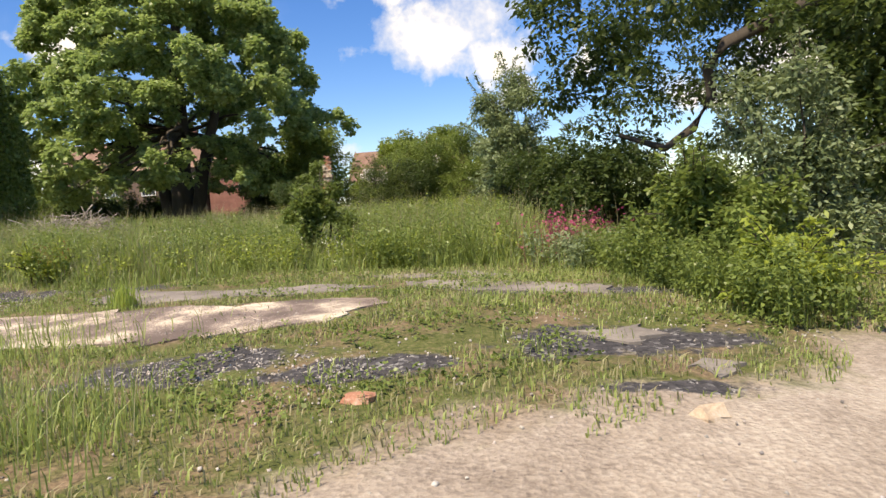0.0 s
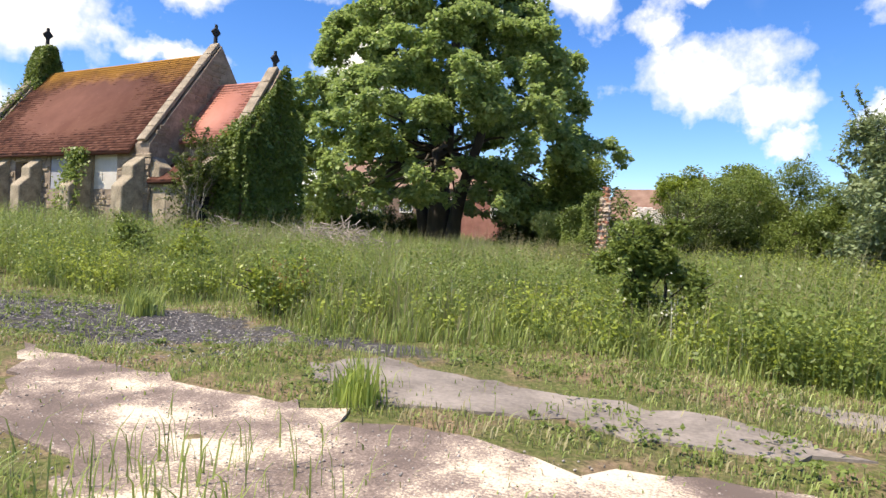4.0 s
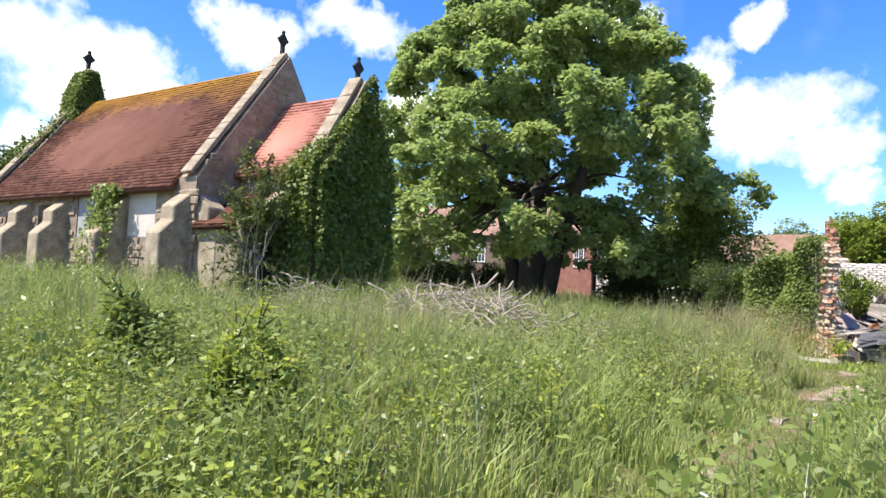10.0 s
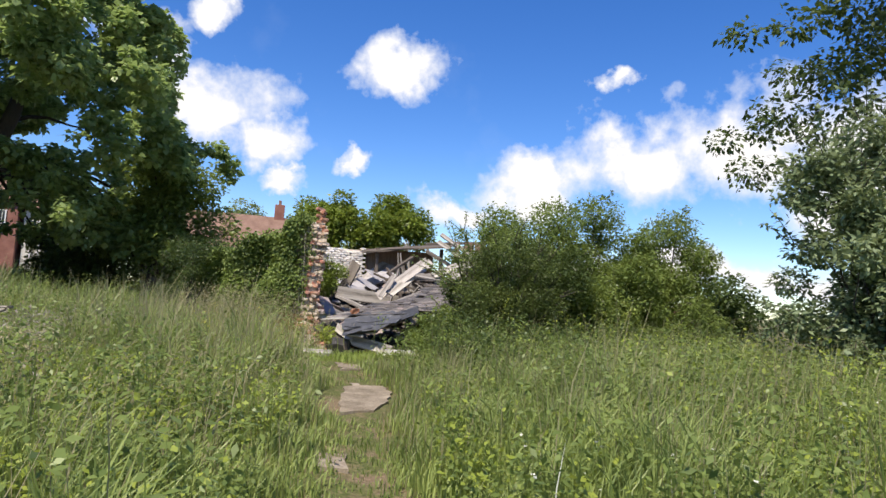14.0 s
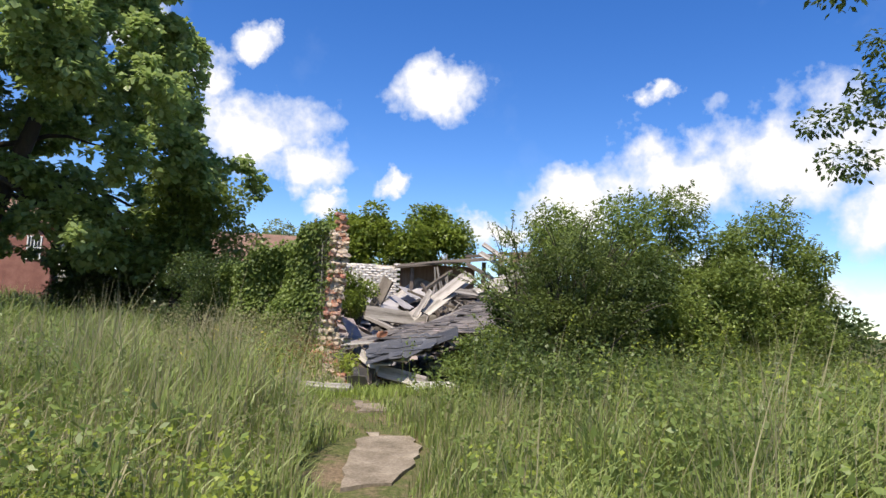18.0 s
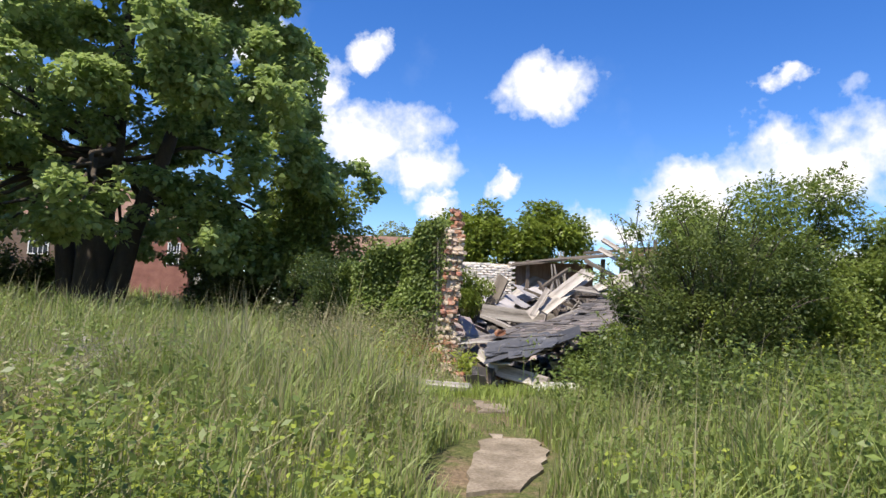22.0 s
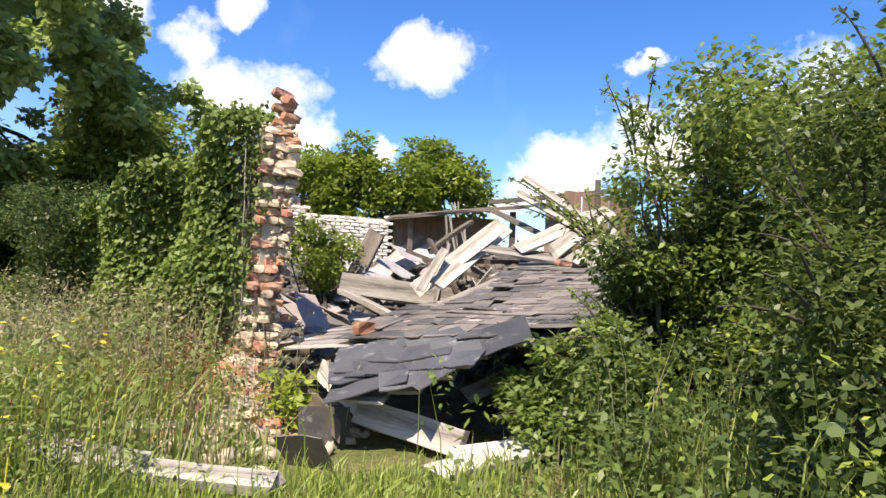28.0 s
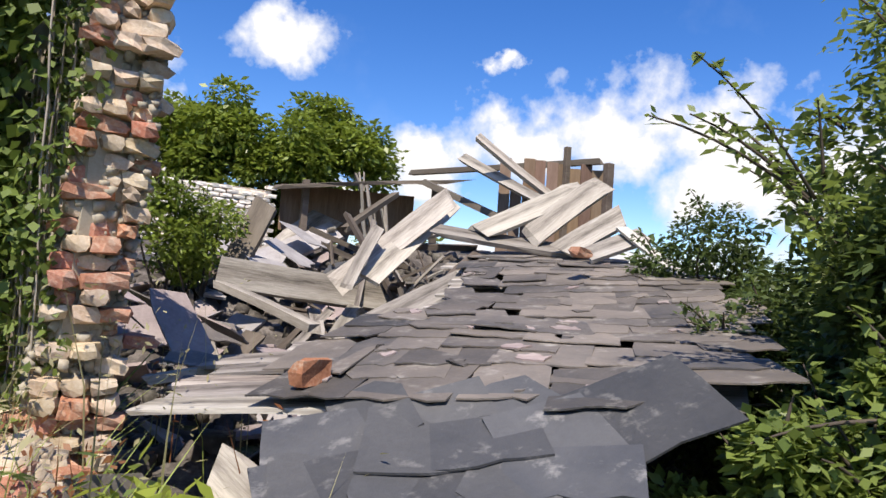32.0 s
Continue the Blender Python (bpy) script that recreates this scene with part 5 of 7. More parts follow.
for k in range(20):
    if k in (0, 3, 7):
        continue
    u, v = 0.66 + 0.29 * (k % 4) + prnd.uniform(-0.09, 0.09), -0.74 + 0.15 * (k // 4) + prnd.uniform(-0.05, 0.05)
    c = roof_pt(u, v, 0.004 + 0.009 * (k % 4))
    m = on_plane(c, roof_pt(u + 0.1, v) - roof_pt(u - 0.1, v), roof_pt(u, v + 0.1) - roof_pt(u, v - 0.1)) @ pose(0, 0, prnd.uniform(0, 0.02), prnd.gauss(0, 3.5), prnd.gauss(0, 3.5), prnd.gauss(8, 24))
    part("slate", BIGS[k % 6], roof, "large dark blue-grey slate", m)
for k in range(40):
    u, v = prnd.uniform(0.2, 1.9), prnd.uniform(0.0, 4.0)
    c = roof_pt(u, v, 0.017)
    me = prnd.choice(CHIPS)
    m = on_plane(c, roof_pt(u + 0.1, v) - roof_pt(u - 0.1, v), roof_pt(u, v + 0.1) - roof_pt(u, v - 0.1)) @ pose(0, 0, 0, prnd.gauss(0, 3), prnd.gauss(0, 3), prnd.uniform(0, 360))
    part("slate_chip", me, roof, m=m)

# Rubble that fills the shell of the building.
hx, hy = np.linspace(-4.85, 1.6, 90), np.linspace(23.4, 33.6, 130)
HX, HY = np.meshgrid(hx, hy)


def heap_z(x, y):
    base = np.interp(y, [23.4, 24.2, 25.5, 27, 29, 31, 33.6], [0.75, 0.95, 1.1, 1.25, 1.5, 2.0, 2.2])
    rise = 0.2 * np.clip(x + 2.6, 0, 3) * np.clip((y - 24.5) / 3, 0, 1)
    edge = np.clip((np.abs(x + 1.6) - 2.4) / 1.0, 0, 1)
    under = roof_z(x, y) - 0.22
    z = base + rise - 0.5 * edge * (x > -1.6)
    uv = (x - RO.x) * RU.x + (y - RO.y) * RU.y, (x - RO.x) * RV.x + (y - RO.y) * RV.y
    inside = (uv[0] > -0.2) & (uv[0] < 2.4) & (uv[1] > -1.1) & (uv[1] < 4.4)
    z = z - 1.6 * np.clip((uv[0] - 2.0) / 0.5, 0, 1) * np.clip((2.6 - uv[1]) / 0.6, 0, 1)
    z = z - 0.35 * (uv[0] < 0.2) * np.clip((uv[1] - 0.6) / 0.5, 0, 1) * np.clip((3.6 - uv[1]) / 0.8, 0, 1)
    return np.where(inside, np.minimum(z, under - 0.35 * (uv[1] < 0.3)), z)


rr = np.random.default_rng(9)
HZ = heap_z(HX, HY) + 0.05 * np.sin(HX * 7) * np.sin(HY * 6) + rr.normal(0, 0.018, HX.shape)
i, j = np.meshgrid(np.arange(len(hy) - 1), np.arange(len(hx) - 1), indexing="ij")
n = len(hx)
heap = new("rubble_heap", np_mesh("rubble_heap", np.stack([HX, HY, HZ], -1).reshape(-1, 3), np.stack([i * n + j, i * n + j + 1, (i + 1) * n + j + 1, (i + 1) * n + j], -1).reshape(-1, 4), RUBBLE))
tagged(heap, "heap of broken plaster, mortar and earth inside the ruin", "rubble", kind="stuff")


def chunks(name, label, pts, size, mat, r, parent=None, cat="rubble"):
    """Many small broken blocks at given places, one mesh."""
    n = len(pts)
    cube = np.array([(x, y, z) for x in (-1, 1) for y in (-1, 1) for z in (-1, 1)], float)
    fc = np.array([(0, 1, 3, 2), (4, 6, 7, 5), (0, 4, 5, 1), (2, 3, 7, 6), (0, 2, 6, 4), (1, 5, 7, 3)])
    s = size * r.uniform(0.4, 1.4, (n, 1, 1)) * r.uniform(0.5, 1.0, (n, 1, 3))
    v = (cube[None] * (1 + r.normal(0, 0.16, (n, 8, 3)))) * s * 0.5
    a = r.uniform(0, 6.28, (n, 2))
    ca, sa, cb, sb = np.cos(a[:, :1]), np.sin(a[:, :1]), np.cos(a[:, 1:] * 0.2), np.sin(a[:, 1:] * 0.2)
    x, y, z = v[..., 0] * ca - v[..., 1] * sa, v[..., 0] * sa + v[..., 1] * ca, v[..., 2]
    y, z = y * cb - z * sb, y * sb + z * cb
    v = np.stack([x, y, z], -1) + pts[:, None]
    f = (fc[None] + (np.arange(n) * 8)[:, None, None]).reshape(-1, 4)
    ob = new(name, np_mesh(name, v.reshape(-1, 3), f, mat))
    return tagged(ob, label, cat, kind="stuff")


q = np.stack([rr.uniform(-4.8, 0.2, 900), rr.uniform(25, 33.4, 900)], -1)
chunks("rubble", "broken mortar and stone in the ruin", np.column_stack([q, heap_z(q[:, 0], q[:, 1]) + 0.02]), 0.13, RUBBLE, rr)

# Fallen timbers.
T = [((-2.6, 31.0, 2.2), (-1.11, 32.5, 3.2), 0.5, 0.05, WOOD, 30), ((-3.2, 30.6, 2.0), (-1.5, 31.6, 2.75), 0.42, 0.05, PLASTER, 25),
     ((-2.82, 27.6, 2.0), (-1.54, 27.9, 2.97), 0.24, 0.04, PALEWOOD, 50), ((-2.64, 27.4, 2.03), (-1.28, 28.3, 2.98), 0.22, 0.04, PALEWOOD, 40),
     ((-2.87, 27.3, 1.98), (-2.48, 27.6, 2.54), 0.12, 0.02, PALEWOOD, 20), ((-3.72, 28.4, 2.0), (-1.96, 28.2, 1.84), 0.3, 0.12, WOOD, 75),
     ((-3.79, 28.3, 1.89), (-3.42, 26.5, 1.64), 0.1, 0.07, PALEWOOD, 0), ((-3.49, 29.4, 1.95), (-3.01, 29.8, 2.92), 0.3, 0.08, DARKWOOD, 15),
     ((-0.78, 32.0, 2.95), (-0.88, 32.3, 3.87), 0.12, 0.03, PALEWOOD, 60), ((-0.66, 31.9, 2.9), (-0.98, 32.2, 3.8), 0.1, 0.03, PALEWOOD, 30), ((-0.9, 31.9, 2.9), (-0.78, 32.3, 3.85), 0.08, 0.03, PALEWOOD, 80),
     ((-3.03, 26.4, 1.66), (-1.96, 26.8, 2.1), 0.34, 0.04, WOOD, 12), ((-2.27, 28.2, 2.43), (-1.37, 27.6, 2.44), 0.14, 0.06, DARKWOOD, 10), ((-2.02, 27.0, 2.02), (-1.48, 27.3, 2.35), 0.16, 0.05, DARKWOOD, 30),
     ((-1.79, 27.6, 2.58), (-0.66, 26.6, 2.42), 0.24, 0.05, WOOD, 25), ((-1.47, 27.3, 2.6), (-0.55, 27.0, 3.1), 0.3, 0.04, PALEWOOD, 35), ((-1.12, 27.0, 2.55), (-0.42, 26.8, 3.15), 0.26, 0.04, PALEWOOD, 50),
     ((-0.99, 26.6, 2.45), (-0.49, 26.4, 2.8), 0.26, 0.04, WOOD, 40), ((-0.93, 26.3, 2.4), (-0.44, 26.2, 2.6), 0.22, 0.04, WOOD, 30), ((-0.57, 26.3, 2.68), (-0.57, 25.5, 2.2), 0.09, 0.03, BOARD_W, 30),
     ((-1.05, 28.2, 3.78), (0.35, 28.0, 3.0), 0.12, 0.05, PALEWOOD, 60), ((-0.95, 28.7, 3.62), (-0.2, 27.6, 2.95), 0.12, 0.05, WOOD, 60), ((-1.0, 29.6, 3.4), (-0.55, 28.4, 2.9), 0.1, 0.08, DARKWOOD, 0),
     ((-2.3, 29.0, 2.6), (-1.45, 29.5, 3.16), 0.09, 0.06, DARKWOOD, 0), ((-2.5, 28.0, 1.6), (-2.1, 28.6, 2.7), 0.06, 0.05, WOOD, 0), ((-2.0, 27.9, 1.7), (-2.4, 28.7, 2.75), 0.07, 0.05, DARKWOOD, 0),
     ((-1.4, 29.0, 2.2), (-2.6, 29.4, 2.6), 0.1, 0.06, DARKWOOD, 0), ((-2.6, 29.0, 1.9), (-1.2, 30.2, 2.5), 0.2, 0.05, WOOD, 20), ((-3.1, 28.9, 1.8), (-2.5, 30.3, 2.2), 0.2, 0.05, WOOD, 40),
     ((-2.9, 26.9, 1.5), (-2.2, 27.5, 1.75), 0.12, 0.02, PALEWOOD, 10), ((-3.0, 27.2, 1.5), (-2.5, 28.0, 1.75), 0.14, 0.02, PALEWOOD, 20), ((-1.7, 28.7, 2.5), (-1.0, 28.9, 2.7), 0.14, 0.04, WOOD, 20),
     ((-4.65, 25.5, 1.43), (-3.3, 25.45, 1.68), 0.07, 0.05, PALEWOOD, 0), ((-4.3, 26.2, 1.2), (-3.6, 27.5, 1.5), 0.18, 0.03, DARKWOOD, 10)]
LABEL = {WOOD.name: "grey weathered board fallen from the roof", PALEWOOD.name: "bleached pale board among the rubble", DARKWOOD.name: "dark decayed roof timber", PLASTER.name: "sheet of grey plastered boarding", BOARD_W.name: "white painted batten leaning on the boards"}
for p0, p1, w, t, mat, roll in T:
    plank(p0, p1, w, t, mat, LABEL[mat.name], roll)
# Splintered laths, battens and plaster sheets strewn over the heap.
for k in range(110):
    x, y = prnd.uniform(-4.3, -0.6), prnd.uniform(26.0, 32.3)
    a, e, ln = prnd.uniform(0, 6.28), prnd.gauss(0.22, 0.28), prnd.choice((0.35, 0.5, 0.7, 0.9, 1.3))
    d = Vector((math.cos(a) * math.cos(e), math.sin(a) * math.cos(e), math.sin(e)))
    z = float(heap_z(x, y)) + 0.05 + abs(d.z) * ln * 0.35 + prnd.uniform(0, 0.12)
    c = Vector((x, y, z))
    mat = prnd.choice((WOOD, WOOD, DARKWOOD, DARKWOOD, PALEWOOD))
    plank(c - d * ln / 2, c + d * ln / 2, prnd.choice((0.03, 0.05, 0.08, 0.13)), prnd.choice((0.015, 0.025, 0.04)), mat, LABEL[mat.name], prnd.uniform(0, 90))
for k in range(64):
    x, y = prnd.uniform(-4.6, -1.6), prnd.uniform(25.6, 32.2)
    mat = prnd.choice((MAUVE, MAUVE, PLASTER, DARKSLATE))
    ob = new("slab", bm_mesh("slab", ragged_plate(prnd.uniform(0.2, 0.5), prnd.uniform(0.18, 0.42), prnd.choice((0.01, 0.012, 0.03)), prnd, 0.9), mat))
    ob.matrix_basis = pose(x, y, float(heap_z(x, y)) + 0.07 + prnd.uniform(0, 0.08), prnd.gauss(18, 18), prnd.gauss(0, 20), prnd.uniform(0, 360))
    tagged(ob, {MAUVE.name: "broken mauve slate in the rubble", PLASTER.name: "grey plaster fragment in the rubble", DARKSLATE.name: "dark broken slate in the rubble"}[mat.name], "slab", "slabs in the rubble")
for k in range(9):
    x = -1.75 + 0.045 * k + prnd.gauss(0, 0.01)
    plank((x + 0.06, 29.6, 2.15), (x - 0.1 + prnd.gauss(0, 0.03), 29.75 + prnd.gauss(0, 0.04), prnd.uniform(2.9, 3.3)), 0.04, 0.02, PALEWOOD, "thin pale lath standing on end", prnd.uniform(0, 90), group="standing laths")
# Timbers at the front edge, and boards lying in the grass.
plank((-4.7, 24.25, 1.18), (-4.45, 23.4, 0.98), 0.13, 0.03, DARKWOOD, "splintered fascia board hanging from the eave", 82)
plank((-4.5, 24.32, 1.3), (-4.18, 23.5, 1.05), 0.17, 0.05, PALEWOOD, "pale fascia board slid from the roof edge", 70)
plank((-4.27, 23.62, 1.08), (-3.68, 22.98, 0.97), 0.19, 0.06, PALEWOOD, "pale plank with a split end resting in the grass", 62)
plank((-3.42, 23.74, 1.17), (-2.66, 24.34, 1.3), 0.13, 0.04, WOOD, "weathered batten under the eave", 50)
plank((-3.8, 22.7, 0.96), (-2.62, 23.12, 1.0), 0.24, 0.04, BOARD_W, "pale board lying in the grass", 15, group="boards in the grass")
plank((-4.05, 22.5, 0.93), (-3.62, 22.68, 0.95), 0.2, 0.03, BOARD_W, "pale board end in the grass", 8, group="boards in the grass")
plank((-6.15, 23.68, 0.99), (-5.52, 23.66, 0.99), 0.15, 0.04, PALEWOOD, "weathered board in the grass", 10, group="boards in the grass")
plank((-6.55, 23.5, 0.99), (-5.62, 22.72, 0.97), 0.17, 0.06, PALEWOOD, "weathered plank lying in the grass", 25, group="boards in the grass")
plank((-5.72, 22.8, 0.95), (-4.92, 22.36, 0.95), 0.15, 0.06, PALEWOOD, "weathered plank lying in the grass", 20, group="boards in the grass")

# Boarded partition still standing at the back.
part_hut = thing("board_partition", "standing remnant of brown vertical boarding with a top rail", "partition")
for k in range(9):
    s = k / 8
    x, y = -0.5 + 1.0 * s, 28.4 - 0.57 * s
    hgt = prnd.uniform(0.85, 0.95) if k not in (1,) else 0.6
    part("board", box_mesh("board", (0.138, 0.025, hgt + 0.5), BROWNWOOD, 0.004, 0.004, k), part_hut, m=pose(x, y, 2.2, prnd.gauss(0, 0.8), prnd.gauss(0, 0.5), -29.7))
part("rail", plank_mesh("rail", 3.15, 0.1, 0.07, DARKWOOD, prnd), part_hut, m=plank_pose((-0.65, 30.7, 3.7), (0.45, 27.78, 3.66)))
part("post", box_mesh("post", (0.07, 0.07, 1.8), DARKWOOD, 0.006), part_hut, m=pose(0.13, 28.0, 2.02))
part("post", box_mesh("post", (0.1, 0.1, 1.75), DARKWOOD, 0.006), part_hut, m=pose(0.58, 27.75, 1.9))
shed = thing("lean_to_roof", "dark sagging lean-to roof over the back of the ruin", "shed")
part("roof_sheet", plank_mesh("roof_sheet", 2.6, 1.0, 0.06, DARKWOOD, prnd), shed, m=plank_pose((-2.2, 31.9, 3.4), (0.2, 31.2, 3.72), 8))
part("back_board", box_mesh("back_board", (2.2, 0.04, 0.75), BROWNWOOD, 0.005, 0.01, 3), shed, m=pose(-1.1, 32.1, 2.75, 0, 0, -16))
part("post", box_mesh("post", (0.1, 0.1, 1.6), DARKWOOD, 0.006), shed, m=pose(-2.0, 31.6, 1.9))
part("post", box_mesh("post", (0.1, 0.1, 1.5), DARKWOOD, 0.006), shed, m=pose(0.0, 31.1, 2.1))

# Loose slates slid into the gap.
LOOSE = [((-4.42, 26.1, 1.68), (-38, 6, 24), 1.15, MAUVE), ((-4.1, 26.4, 1.62), (-20, 20, 60), 0.9, MAUVE), ((-4.6, 26.7, 1.6), (-30, -10, 10), 1.1, MAUVE), ((-4.75, 26.3, 1.75), (-10, 40, 15), 1.0, SLATE), ((-4.5, 27.2, 1.75), (-15, 25, 40), 1.2, SLATE),
         ((-4.2, 27.6, 1.6), (-12, 10, 80), 1.2, MAUVE), ((-3.8, 26.0, 1.5), (-12, 5, 30), 0.8, MAUVE), ((-4.0, 27.0, 1.55), (-25, 8, 5), 0.9, SLATE), ((-4.7, 27.8, 1.8), (-20, 14, 33), 1.3, MAUVE), ((-4.35, 25.75, 1.5), (-8, -12, 70), 0.8, SLATE),
         ((-3.0, 29.4, 2.1), (-25, 10, 20), 1.5, PLASTER), ((-2.6, 30.1, 2.3), (-30, -8, 60), 1.6, PLASTER), ((-3.3, 30.4, 2.3), (-22, 12, 0), 1.6, PLASTER), ((-2.2, 30.9, 2.6), (-28, 5, 35), 1.5, PLASTER), ((-3.6, 30.9, 2.3), (-20, 0, 50), 1.5, PLASTER),
         ((-4.86, 24.2, 1.15), (-70, 10, 30), 1.0, SLATE), ((-4.75, 23.9, 1.0), (-60, 0, 50), 1.0, SLATE), ((-4.55, 23.5, 0.95), (-75, 5, 20), 1.0, SLATE), ((-4.72, 23.0, 0.92), (-60, 10, 140), 0.9, SLATE)]
for k, (p, rot, s, mat) in enumerate(LOOSE):
    w, h = (0.62, 0.3) if k == 0 else (prnd.uniform(0.3, 0.42) * s, prnd.uniform(0.3, 0.45) * s)
    ob = new("slate", bm_mesh("slate", ragged_plate(h if k == 0 else w, w if k == 0 else h, 0.01, prnd, 0.7), mat))
    ob.matrix_basis = pose(*p, -rot[0], rot[1], rot[2])
    tagged(ob, "grey plaster slab broken in the rubble" if mat == PLASTER else "fallen slate leaning among the rubble", "slab" if mat == PLASTER else "slate", "slabs in the rubble" if mat == PLASTER else "fallen slates")


# ---- brick walls ----
def brick_mesh(size, mat, r, wear=0.008):
    """A worn brick: rounded arrises, knocked corners and an uneven skin."""
    bm = bmesh.new()
    bmesh.ops.create_cube(bm, size=1.0)
    bmesh.ops.subdivide_edges(bm, edges=bm.edges[:], cuts=1, use_grid_fill=True)
    for q in bm.verts:
        n = sum(abs(c) > 0.4 for c in q.co)
        q.co *= {3: 0.87, 2: 0.95, 1: 1.0}.get(n, 1.0) * (1 - (r.random() < 0.2) * (n == 3) * 0.14)
    bmesh.ops.scale(bm, vec=size, verts=bm.verts)
    for q in bm.verts:
        q.co += Vector((r.gauss(0, wear), r.gauss(0, wear), r.gauss(0, wear * 0.6)))
    return bm_mesh("brick", bm, mat)


STRETCH = [brick_mesh((0.205, 0.11, 0.071), m, prnd) for m in (BRICK, BRICK, BUFF, BUFF, BUFF)]
HEADER = [brick_mesh((0.104, 0.16, 0.071), m, prnd) for m in (BRICK, BUFF, BUFF, BRICK, BUFF, BUFF)]
BATS = [brick_mesh((w, 0.1, 0.06), m, prnd, 0.01) for w in (0.07, 0.12, 0.15) for m in (BRICK, BUFF)]
FALLEN = [brick_mesh((prnd.uniform(0.12, 0.2), 0.1, 0.065), m, prnd, 0.012) for m in (BRICK, BRICK, BUFF)]
wall_end = thing("brick_wall", "ragged end of a broken brick wall under ivy", "wall", (-4.97, 24.9, 0))
WB = Vector((-0.42, 0.907))
k = 0
z = 0.78
while z < 3.42:
    lean = 0.02 * math.sin(z * 3) + 0.042 * (z - 1.5)
    ext = float(np.interp(z, [0.78, 1.0, 1.25, 1.5, 1.75, 3.8], [0.42, 0.3, 0.16, 0.07, 0.0, -0.02]))
    out = prnd.uniform(-0.04, 0.05) - ext * 0.7
    x = -0.165 + prnd.uniform(-0.025, 0.025)
    right = 0.115 + prnd.uniform(-0.03, 0.035)
    # Broken bricks of mixed length fill the course from edge to edge.
    while x < right - 0.04:
        kind = prnd.random()
        w, me = (0.1, prnd.choice(HEADER)) if kind < 0.5 else ((0.2, prnd.choice(STRETCH)) if kind < 0.68 and x < -0.04 else (0.11, prnd.choice(BATS)))
        if prnd.random() > 0.04:
            part("brick", me, wall_end, m=pose(x + w / 2 + lean + WB.x * out * 0.4, out + prnd.uniform(-0.035, 0.035), z, prnd.gauss(0, 2.5), prnd.gauss(0, 2.5), prnd.gauss(0, 5)))
        x += w + 0.008
    for depth in (1, 2, 3):
        dy = out + depth * 0.13
        part("brick", prnd.choice(STRETCH), wall_end, m=pose(WB.x * dy * 0.7 + lean + 0.02, dy, z, prnd.gauss(0, 2), prnd.gauss(0, 2), prnd.gauss(0, 3)))
    for e in range(int(max(0.0, ext) / 0.1)):
        for depth in range(3):
            part("brick", prnd.choice(STRETCH + BATS), wall_end, m=pose(lean - 0.18 - 0.13 * e, out + depth * 0.12 + prnd.uniform(-0.05, 0.05), z, prnd.gauss(0, 8), prnd.gauss(0, 8), prnd.gauss(0, 30)))
    z += 0.0735
    k += 1
# Lumps of lime mortar squeezed between the courses.
squeeze = np.stack([rr.uniform(-0.18, 0.14, 1500), rr.normal(0.03, 0.03, 1500), rr.uniform(0.75, 3.42, 1500)], -1)
squeeze[:, 0] += 0.02 * np.sin(squeeze[:, 2] * 3) + 0.042 * (squeeze[:, 2] - 1.5)
squeeze += [-4.97, 24.9, 0]
squeeze[:, 1] -= 0.7 * np.interp(squeeze[:, 2], [0.78, 1.0, 1.25, 1.5, 1.75], [0.42, 0.3, 0.16, 0.07, 0.0]) - 0.01
# Mortar and hidden bricks behind the ragged end; the wall slopes down as it runs back.
bm = bmesh.new()
prof = []
for s in np.linspace(0.0, 3.4, 15):
    top = float(np.interp(s, [0, 0.25, 0.6, 1.5, 2.6, 3.4], [3.4, 3.38, 3.2, 3.0, 2.8, 2.6])) + prnd.uniform(-0.06, 0.06)
    ring = []
    for side in (-1, 1):
        for zz in np.linspace(0.6, top, 9):
            o = side * (0.098 + prnd.uniform(-0.02, 0.015))
            ring.append(bm.verts.new((WB.x * s + WB.y * o * 1.0 + 0.042 * (zz - 1.5), WB.y * s - WB.x * o, zz)))
    prof.append(ring)
for a, b in zip(prof, prof[1:]):
    for q in range(8):
        bm.faces.new((a[q], a[q + 1], b[q + 1], b[q]))
        bm.faces.new((a[9 + q + 1], a[9 + q], b[9 + q], b[9 + q + 1]))
    bm.faces.new((a[8], a[17], b[17], b[8]))
for q in range(8):
    bm.faces.new((prof[0][q + 1], prof[0][q], prof[0][9 + q], prof[0][10 + q]))
bmesh.ops.recalc_face_normals(bm, faces=bm.faces[:])
chunks("mortar", "crumbling lime mortar between the broken bricks", squeeze, 0.04, MORTAR, rr)
part("mortar_core", bm_mesh("mortar_core", bm, MORTAR), wall_end, "pale lime mortar core")
part("iron_bracket", box_mesh("iron_bracket", (0.02, 0.12, 0.5), IRON, 0.004), wall_end, "dark metal bracket", pose(0.17, 0.12, 2.72, 0, -6, 0))
crest = thing("chimney_stub", "broken brick stub on top of the wall", "brickwork", (-4.88, 24.98, 3.42))
for k, (dx, dz, rz) in enumerate(((0, 0.03, 5), (0.05, 0.1, 30), (-0.02, 0.17, 12), (0.03, 0.24, 60), (-0.03, 0.3, 20))):
    part("brick", STRETCH[k % 2], crest, m=pose(dx, 0, dz, prnd.gauss(0, 5), prnd.gauss(0, 5), rz))


